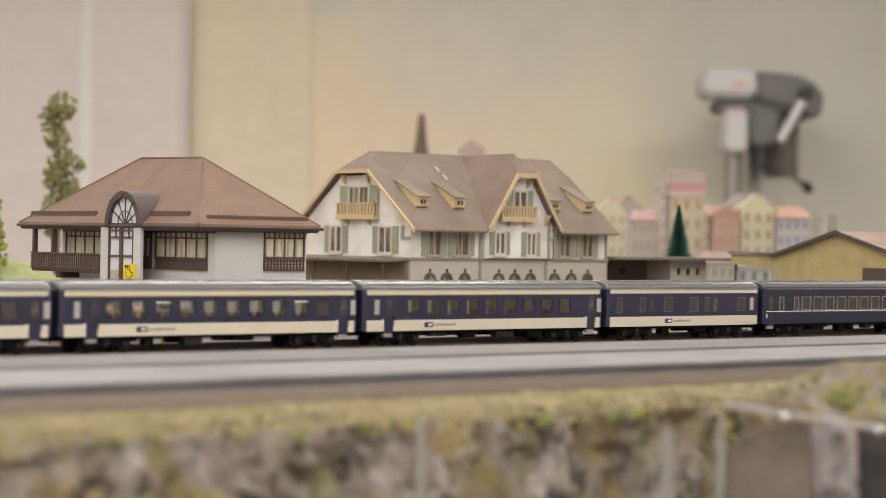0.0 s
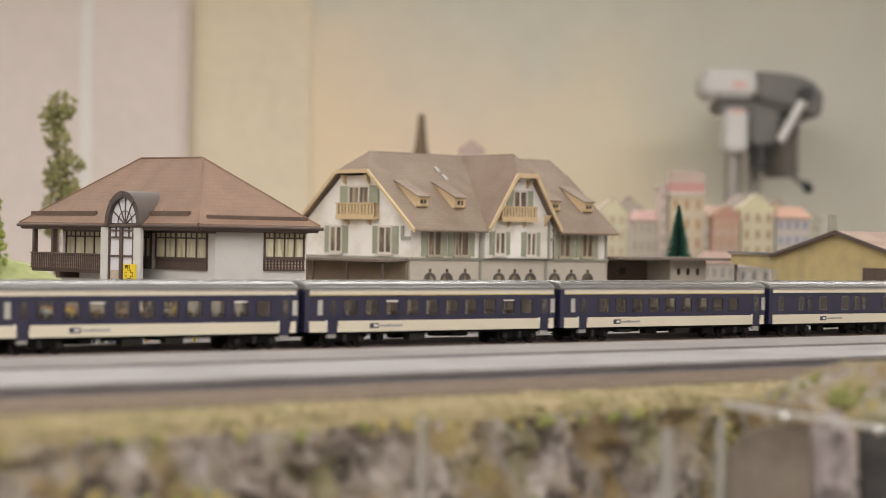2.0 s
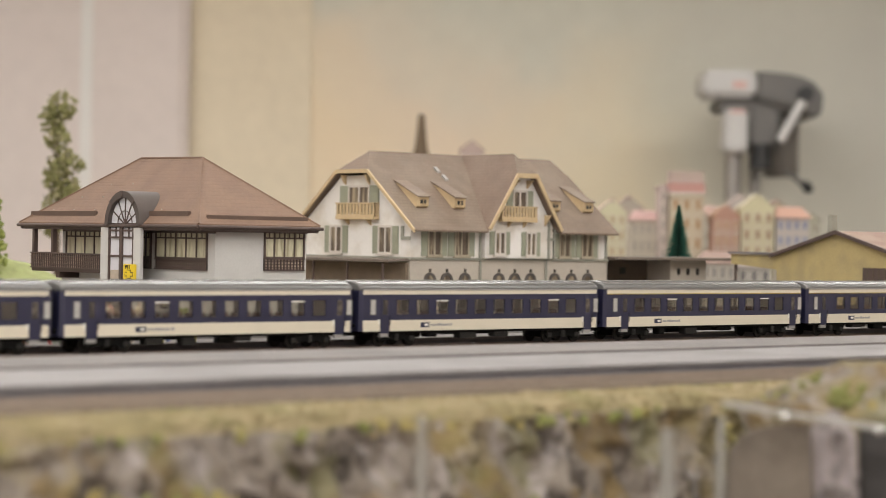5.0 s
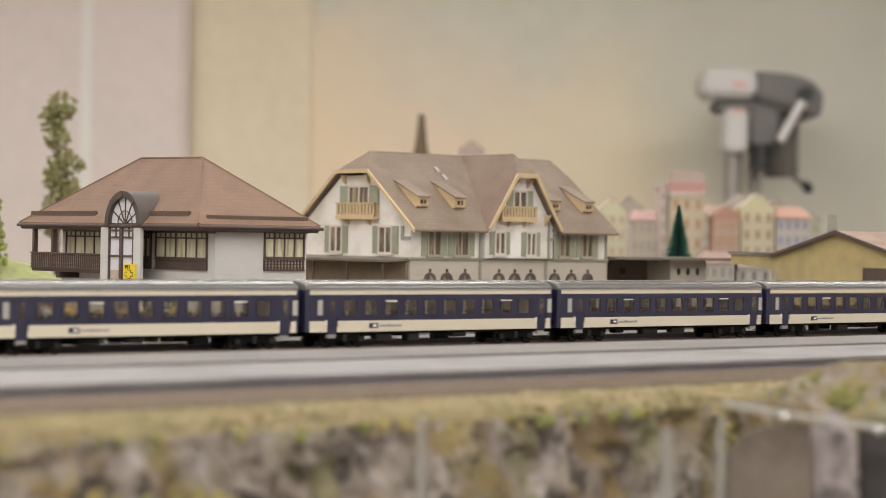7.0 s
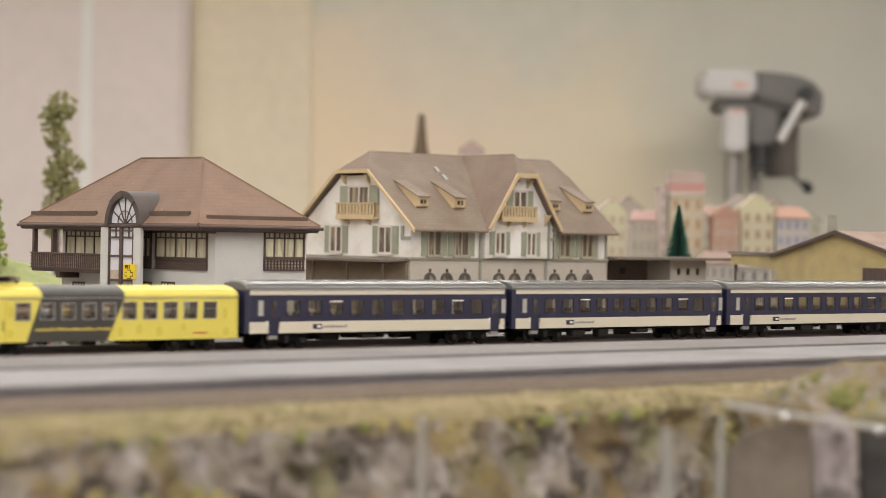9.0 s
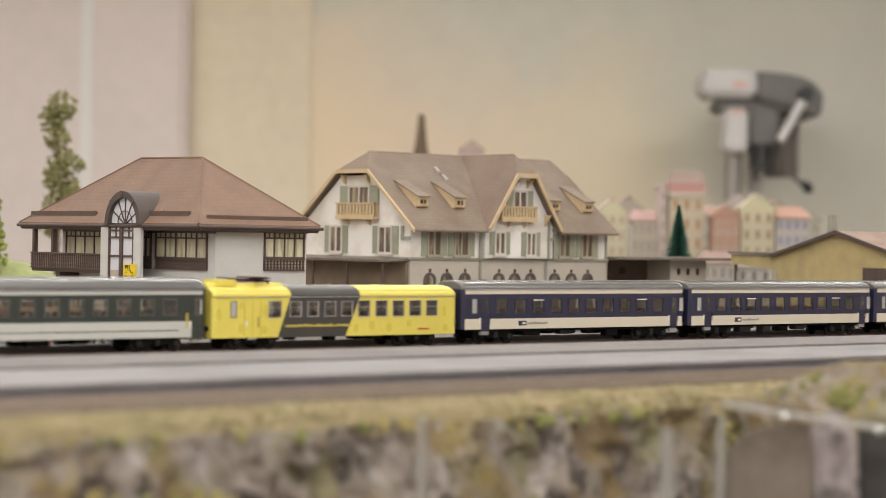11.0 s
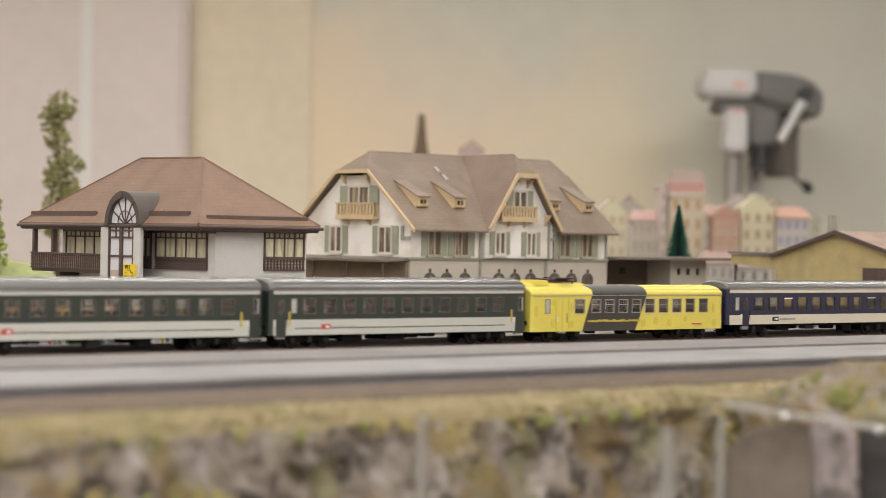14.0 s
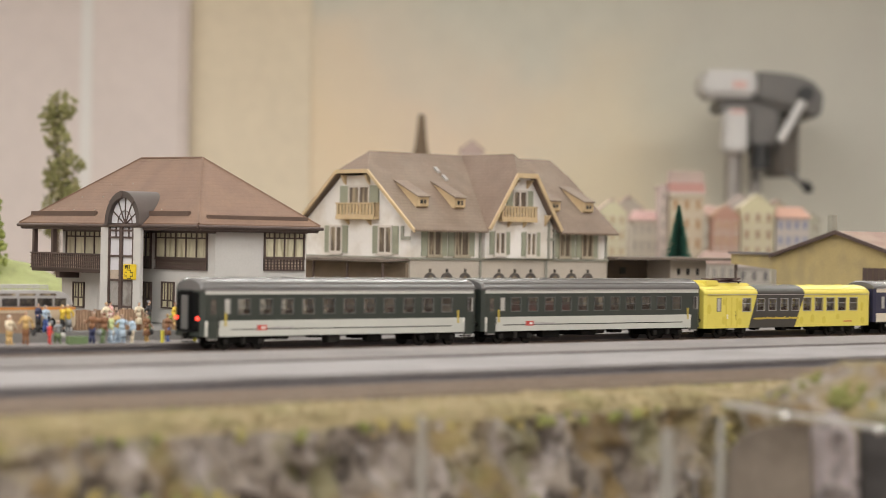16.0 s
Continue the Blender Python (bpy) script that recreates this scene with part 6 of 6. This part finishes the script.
# ---- workshop drill press beyond the layout ----
def drill_press():
    f, grown = 6.15, 1.23
    M_CAST = mat("machine_grey", (0.13, 0.12, 0.11), 0.5, var=0.1, scale=15)
    M_LIGHT = mat("machine_white", (0.5, 0.48, 0.46), 0.4, var=0.04, scale=10)
    M_STEEL = mat("machine_steel", (0.32, 0.3, 0.28), 0.35, 0.7, var=0.06, scale=20)
    px = 1.0 / 730    # built at 1 : 1.23, then grown to its true size
    c = room_point(far(1340, f), f, 0)
    zb = -0.25

    def Z(y):
        return 0.0735 - (y - 436) * px - zb

    def R(x):
        return (x - 1340) * px
    d = thing("drill_press", pose(c[0], c[1], 0.0735 - grown * (0.0735 - zb), 0, 0, -40) @ Matrix.Scale(grown, 4), "grey bench drill press with white front covers", "drill press")
    part("base", Form().box(R(1240), R(1440), -0.12, 0.2, 0, 0.035), M_CAST, d, "cast base", bevel=0.006)
    part("column", Form().tube((R(1343), 0.1, 0.035), (R(1343), 0.1, Z(200)), 0.0165, 20), M_STEEL, d, "steel column", smooth=True)
    part("head", Form().prism([(R(1325), Z(180)), (R(1326), Z(128)), (R(1400), Z(134)), (R(1440), Z(152)), (R(1448), Z(185)), (R(1436), Z(212)), (R(1395), Z(195))], "y", -0.06, 0.2), M_CAST, d, "grey belt housing", bevel=0.01)
    part("front_cover", Form().box(R(1233), R(1328), -0.07, 0.1, Z(176), Z(128)), M_LIGHT, d, "white front cover", bevel=0.012)
    part("red_badge", Form().box(R(1285), R(1308), -0.0725, -0.069, Z(160), Z(148)), M_PINK, d, "small red badge")
    part("motor", Form().box(R(1312), R(1372), -0.05, 0.15, Z(264), Z(188)), M_CAST, d, "grey gearbox body", bevel=0.012)
    part("motor_end", Form().tube((R(1393), 0.12, Z(310)), (R(1393), 0.12, Z(205)), 0.043, 20), M_MOTOR, d, "grey hanging motor", smooth=True)
    part("quill_cover", Form().box(R(1271), R(1312), -0.075, 0.02, Z(272), Z(196)), M_LIGHT, d, "white quill cover", bevel=0.008)
    part("red_label", Form().box(R(1280), R(1306), -0.0775, -0.074, Z(204), Z(198)), M_PINK, d)
    part("head_neck", Form().box(R(1262), R(1400), -0.04, 0.14, Z(200), Z(176)), M_CAST, d, bevel=0.008)
    part("spindle", Form().tube((R(1293), -0.02, Z(356)), (R(1293), -0.02, Z(272)), 0.02, 14), M_STEEL, d)
    part("guide", Form().tube((R(1340), -0.03, Z(300)), (R(1340), -0.03, Z(255)), 0.026, 14), M_INK, d, "dark depth stop")
    part("stop_arm", Form().tube((R(1385), -0.02, Z(303)), (R(1420), -0.03, Z(328)), 0.006, 8), M_CAST, d)
    hub = part("lever_hub", Form().tube((R(1412), -0.08, Z(168)), (R(1412), 0.0, Z(168)), 0.018, 14), M_INK, d, "black lever hub")
    part("lever", Form().tube((R(1405), -0.085, Z(182)), (R(1366), -0.09, Z(252)), 0.0115, 12), M_LIGHT, hub, "white feed lever")
    part("knob", Form().tube((R(1422), -0.05, Z(333)), (R(1422), 0.0, Z(325)), 0.012, 12), M_INK, d)
    part("table", Form().box(R(1250), R(1425), -0.1, 0.15, Z(440), Z(425)), M_CAST, d, bevel=0.004)
    bench = thing("workbench", pose(c[0], c[1], FLOOR_Z, 0, 0, -40), "wooden workbench carrying the drill press", "workbench")
    hb = 0.0735 - grown * (0.0735 - zb) - FLOOR_Z
    part("bench_top", Form().box(-0.35, 0.5, -0.3, 0.4, hb - 0.04, hb), M_MIDWOOD, bench, bevel=0.003)
    for x in (-0.3, 0.45):
        for y in (-0.25, 0.35):
            part("leg", Form().box(x - 0.03, x + 0.03, y - 0.03, y + 0.03, 0, hb - 0.04), M_MIDWOOD, bench)


M_MOTOR = mat("machine_motor_grey", (0.2, 0.18, 0.16), 0.5, var=0.1, scale=15)
M_PINK = mat("badge_red", (0.55, 0.33, 0.29), 0.5, var=0.05)
drill_press()


# ---- verge, cliff and outcrop before the yard ----
def verge():
    nx, ny = 260, 14
    P, F = [], []
    for j in range(ny + 1):
        t = j / ny
        for i in range(nx + 1):
            x = -1.1 + 2.6 * i / nx
            edge = EDGE - 0.008 + 0.010 * noise.noise(Vector((x * 22, 0, 3))) + 0.004 * noise.noise(Vector((x * 90, 0, 5)))
            y = -0.4 + (edge + 0.4) * t
            z = BASE + 0.005 + 0.0022 * min(1, t * 1.5) * noise.noise(Vector((x * 60, y * 60, 0))) + 0.0012 * noise.noise(Vector((x * 230, y * 230, 1))) - 0.012 * max(0, t - 0.8) / 0.2 + 0.0012
            P.append((x, y, z))
    for j in range(ny):
        for i in range(nx):
            a = j * (nx + 1) + i
            F.append((a, a + 1, a + nx + 2, a + nx + 1))
    return setting("verge", Form().faces(P, F), M_EARTH, "dry tan and green grass verge along the edge", "grass verge", smooth=True)


def cliff():
    nx, nz = 900, 90
    x0, x1, z1 = -0.95, 0.75, -0.16
    P, F = [], []
    for j in range(nz + 1):
        z = BASE + 0.0005 + (z1 - BASE) * (j / nz) ** 1.5
        for i in range(nx + 1):
            x = x0 + (x1 - x0) * i / nx
            v = Vector((x, 0, z))
            big = noise.noise(Vector((x * 26, 7, z * 22)))
            mid = noise.noise(Vector((x * 70 + 4 * big, 2, z * 55)))
            crack = abs(noise.noise(Vector((x * 48 + 2, 9, z * 30 + big)))) + 0.5 * abs(noise.noise(Vector((x * 120, 4, z * 90))))
            fine = noise.noise(Vector((x * 240, 1, z * 240)))
            y = EDGE - 0.008 + 0.35 * z - 0.014 * big - 0.008 * mid - 0.013 * (0.5 - crack) - 0.0016 * fine
            P.append((x, min(y, EDGE + 0.01), z))
    for j in range(nz):
        for i in range(nx):
            a = j * (nx + 1) + i
            F.append((a, a + nx + 1, a + nx + 2, a + 1))
    return setting("cliff", Form().faces(P, F), M_CLIFF, "craggy grey rock face with ochre and mossy patches", "cliff", smooth=True)


def cliff_paint():
    """Cast rock: grey lilac faces with pale dry-brushed ridges, dark cracks, ochre earth and moss in patches."""
    m = mat("cliff_cast_rock", (0.168, 0.138, 0.112), 0.95, var=0.3, scale=60, bump=0.7, bump_scale=260)
    nt = m.node_tree
    N, L = nt.nodes, nt.links
    b = N["Principled BSDF"]
    co = N.new("ShaderNodeTexCoord")
    prev = b.inputs["Base Color"].links[0].from_socket
    for scale, lo, hi, colour, amount, off in ((75, 0.55, 0.61, (0.045, 0.034, 0.026), 0.9, 0.0), (24, 0.49, 0.57, (0.135, 0.09, 0.034), 0.9, 3.0), (60, 0.54, 0.62, (0.32, 0.28, 0.26), 0.65, 7.0), (26, 0.57, 0.64, (0.14, 0.13, 0.038), 0.5, 11.0), (17, 0.50, 0.58, (0.19, 0.145, 0.06), 0.8, 17.0)):
        mp = N.new("ShaderNodeMapping")
        mp.inputs["Location"].default_value = (off, off * 0.7, off * 0.3)
        mp.inputs["Scale"].default_value = (1.0, 1.0, 0.6)
        L.new(co.outputs["Object"], mp.inputs["Vector"])
        n = N.new("ShaderNodeTexNoise")
        n.inputs["Scale"].default_value, n.inputs["Detail"].default_value = scale, 4
        L.new(mp.outputs[0], n.inputs["Vector"])
        r = N.new("ShaderNodeMapRange")
        r.inputs["From Min"].default_value, r.inputs["From Max"].default_value = lo, hi
        r.inputs["To Max"].default_value = amount
        L.new(n.outputs[0], r.inputs["Value"])
        mx = N.new("ShaderNodeMix")
        mx.data_type = "RGBA"
        mx.inputs[7].default_value = (*colour, 1)
        L.new(r.outputs[0], mx.inputs[0])
        L.new(prev, mx.inputs[6])
        prev = mx.outputs[2]
    L.new(prev, b.inputs["Base Color"])
    return m


M_CLIFF = cliff_paint()
verge()
cliff()


def knoll_top(t):
    return 0.0165 - 0.0135 * t ** 2 - 0.03 * max(0, t - 0.55) - 0.9 * max(0, t - 0.9)


def outcrop():
    """A grassy rock knoll standing before the yard edge."""
    n, m = 110, 40
    P, F = [], []
    c = room_point(0.247, 1.0, 0)
    P.append((c[0], c[1], 0.0185))
    for j in range(1, m + 1):
        t = j / m
        for i in range(n):
            a = 2 * math.pi * i / n
            tr = min(t, 0.9) - 3.5 * max(0, t - 0.9)
            q = HALF_R * (0.108 * tr * math.cos(a)) + HALF_F * (0.062 * tr * math.sin(a))
            z = knoll_top(t)
            v = Vector((q.x * 60, q.y * 60, z * 60))
            lift = 0.004 * noise.noise(v) + 0.004 * abs(noise.noise(v * 2.3)) + 0.0015 * noise.noise(v * 6)
            k = 1 + 0.10 * noise.noise(v * 0.8) + 0.07 * abs(noise.noise(v * 2.1))
            P.append((c[0] + q.x * k, c[1] + q.y * k, z + lift * 1.3))
    F += [(0, 1 + i, 1 + (i + 1) % n) for i in range(n)]
    for j in range(m - 1):
        for i in range(n):
            a, b = 1 + j * n + i, 1 + j * n + (i + 1) % n
            F.append((a, a + n, b + n, b))
    setting("outcrop", Form().faces(P, F), M_CLIFF, "grey rock knoll with mossy green patches", "rock", smooth=True)
    rnd = random.Random(21)
    G = Form()
    for i in range(900):
        a, t = rnd.uniform(0, 6.28), math.sqrt(rnd.random()) * 0.86
        q = HALF_R * (0.108 * t * math.cos(a)) + HALF_F * (0.062 * t * math.sin(a))
        if noise.noise(Vector((q.x * 34, q.y * 34, 4))) < 0.08:
            continue
        s = rnd.uniform(0.0012, 0.003)
        G.lump((c[0] + q.x, c[1] + q.y, knoll_top(t) + 0.002), (s, s, s * 0.8), rnd, 0.4, 5, 3)
    tagged(part("grass_tufts", G, M_GRASS), "green grass tufts on the rock knoll", "grass", "", "stuff")
    board = Form()
    ff = 0.905
    outline = [(1292, 900), (1296, 800), (1318, 772), (1352, 756), (1400, 750), (1440, 752), (1448, 900)]
    pts = [((x - 784) / 3650 * ff, 0.0735 - (y - 437) / 3650 * ff) for x, y in outline]
    V = [room_point(r, ff, z) for r, z in pts] + [room_point(r, ff + 0.003, z) for r, z in pts]
    k = len(pts)
    board.faces(V, [tuple(range(k)), tuple(range(2 * k - 1, k - 1, -1))] + [(i, i + k, (i + 1) % k + k, (i + 1) % k) for i in range(k)])
    tagged(part("grey_board", board, mat("bare_board", (0.125, 0.1, 0.076), 0.7, var=0.3, scale=45, second=(0.085, 0.066, 0.05), mix_scale=28)), "bare grey-brown board with a rounded top under the knoll", "board")


def cliff_tufts():
    """Moss and grass clumps on the rock face and along its top edge."""
    rnd = random.Random(33)
    G = Form()
    for i in range(5200):
        x, u = rnd.uniform(-0.85, 0.35), rnd.random()
        z = BASE + 0.0015 - 0.075 * u
        d = noise.noise(Vector((x * 20, 3, z * 26)))
        if d < (-0.05 if x < -0.46 and u > 0.28 else 0.4) and not (u < 0.05 and rnd.random() < 0.3):
            continue
        s = rnd.uniform(0.0014, 0.0036)
        big = noise.noise(Vector((x * 26, 7, z * 22)))
        G.lump((x, EDGE - 0.016 + 0.35 * z - 0.014 * big - rnd.uniform(0, 0.006), z), (s, s, s), rnd, 0.4, 5, 3)
    tagged(part("moss_clumps", G, M_GRASS), "yellow-green moss clumps on the cliff", "moss", "", "stuff")


def verge_flock():
    """Short dry turf on the verge, tan with yellow-green patches."""
    rnd = random.Random(41)
    for label, mtl, sign in (("short tan dry turf on the verge", M_STRAW, 1), ("yellow-green turf patches on the verge", M_STRAWGREEN, -1)):
        G = Form()
        for i in range(4200):
            x, y = rnd.uniform(-0.8, 0.55), rnd.uniform(EDGE - 0.006, -0.4)
            d = noise.noise(Vector((x * 26, y * 40, 9)))
            if sign * (d - 0.22) > 0:
                continue
            q = rnd.uniform(0.0006, 0.0013)
            G.lump((x, y, BASE + 0.0062 - 0.012 * max(0, (-0.4 - y) / 0.05 - 0.8) / 0.2 * 0.4), (q, q, q * 0.9), rnd, 0.4, 5, 3)
        tagged(part("turf", G, mtl), label, "turf", "", "stuff")


def rock_pillar():
    """Pale lilac rock standing beside the bare board."""
    n, m, ff = 40, 50, 0.9
    P, F = [], []
    for j in range(m + 1):
        z = 0.0015 - 0.13 * j / m
        for i in range(n):
            a = 2 * math.pi * i / n
            v = Vector((math.cos(a) * 1.6, math.sin(a) * 1.6, z * 70))
            k = (1 + 0.22 * noise.noise(v) + 0.16 * abs(noise.noise(v * 2.4)) + 0.06 * noise.noise(v * 6)) * min(1, 0.25 + j / m * 9)
            q = room_point(0.174 + 0.0105 * k * math.cos(a) + 0.02 * j / m * 0.2, ff + 0.014 + 0.009 * k * math.sin(a), z)
            P.append(q)
    F.append(tuple(range(n)))
    for j in range(m):
        F += [(j * n + i, j * n + (i + 1) % n, (j + 1) * n + (i + 1) % n, (j + 1) * n + i) for i in range(n)]
    setting("rock_pillar", Form().faces(P, F), M_PALEROCK, "pale lilac grey cast rock pillar", "rock", smooth=True)
    # added near-black sheet that stands in for the shade below the shelf end
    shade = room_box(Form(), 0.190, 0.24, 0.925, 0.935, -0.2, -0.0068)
    tagged(part("shade_sheet", shade, mat("shade_dark_sheet", (0.03, 0.026, 0.024), 0.8, var=0.2, scale=40)), "added dark sheet standing in for shade under the shelf end", "board")


def acrylic_guard():
    g = site("acrylic_guard", *room_point(0.1, 0.62, -0.2), "clear acrylic guard sheets standing before the cliff", "guard")
    for x, w, f, top in ((752, 18, 0.80, 0.0053), (1188, 24, 0.88, -0.0051), (1282, 15, 0.90, -0.0015)):
        r = far(x, f)
        zt = top
        a = w / 3650 * f / 2
        p = [room_point(r + s * a, f + d, z) for z in (-0.2, zt) for d in (0, 0.004) for s in (-1, 1)]
        part("post", Form().faces(p, [(0, 2, 3, 1), (4, 5, 7, 6), (0, 1, 5, 4), (2, 6, 7, 3), (0, 4, 6, 2), (1, 3, 7, 5)]), M_FROST, g, "clear acrylic upright")


M_BOLT = mat("chrome_bolt", (0.8, 0.8, 0.8), 0.15, 1.0, var=0.02)
M_EDGE = mat("polished_edge", (0.46, 0.45, 0.42), 0.12, var=0.05, scale=60)
M_FROST = mat("acrylic_edge", (0.55, 0.54, 0.5), 0.25, var=0.05, scale=30)
M_FROST.node_tree.nodes["Principled BSDF"].inputs["Transmission Weight"].default_value = 0.77
outcrop()
cliff_tufts()
M_STRAW = mat("straw_flock", (0.255, 0.2, 0.105), 1.0, var=0.3, scale=120, second=(0.22, 0.17, 0.085), mix_scale=40)
M_STRAWGREEN = mat("green_straw_flock", (0.225, 0.195, 0.088), 1.0, var=0.2, scale=120, second=(0.22, 0.2, 0.08), mix_scale=40)
M_PALEROCK = mat("pale_cast_rock", (0.29, 0.25, 0.245), 0.95, var=0.3, scale=90, bump=0.9, bump_scale=300, second=(0.1, 0.083, 0.075), mix_scale=70, mix_at=(0.5, 0.62))
verge_flock()
rock_pillar()
acrylic_guard()
SH = site("acrylic_shelf", *room_point(0.17, 0.9, -0.01), "clear acrylic shelf with a bright polished edge", "shelf")
p0, p1 = room_point(far(1286, 0.90), 0.90, 0), room_point(far(1600, 0.89), 0.89, 0)
z0, z1 = 0.0735 - (714 - 436) / 3650 * 0.90, 0.0735 - (762 - 441) / 3650 * 0.89
w = HALF_F * 0.007
part("sheet", Form().slab([(*p0[:2], z0), (*p1[:2], z1), (p1[0] + w.x, p1[1] + w.y, z1 + 0.001), (p0[0] + w.x, p0[1] + w.y, z0 + 0.001)], 0.0022), M_ACRYLIC, SH, "clear sheet")
part("polished_edge", Form().slab([(p0[0] - w.x * 0.1, p0[1] - w.y * 0.1, z0 + 0.0004), (p1[0] - w.x * 0.1, p1[1] - w.y * 0.1, z1 + 0.0004), (*p1[:2], z1 + 0.0004), (*p0[:2], z0 + 0.0004)], 0.0009), M_EDGE, SH, "bright polished edge")
for x, y, f in ((1391, 734, 0.9), (1556, 756, 0.895)):
    q = room_point(far(x, f), f - 0.004, 0.0735 - (y - 437) / 3650 * f)
    part("bolt", Form().tube((q[0], q[1], q[2] - 0.0022), (q[0], q[1], q[2] + 0.0009), 0.0011, 12), M_BOLT, SH, "chrome bolt", smooth=True)



def motions():
    for ob, x in TRAIN:
        walk(ob, [(t, pose(x + SPEED * t, 0, 0)) for t in (0.0, 4.0, 8.0, 12.0, 16.0)])


motions()
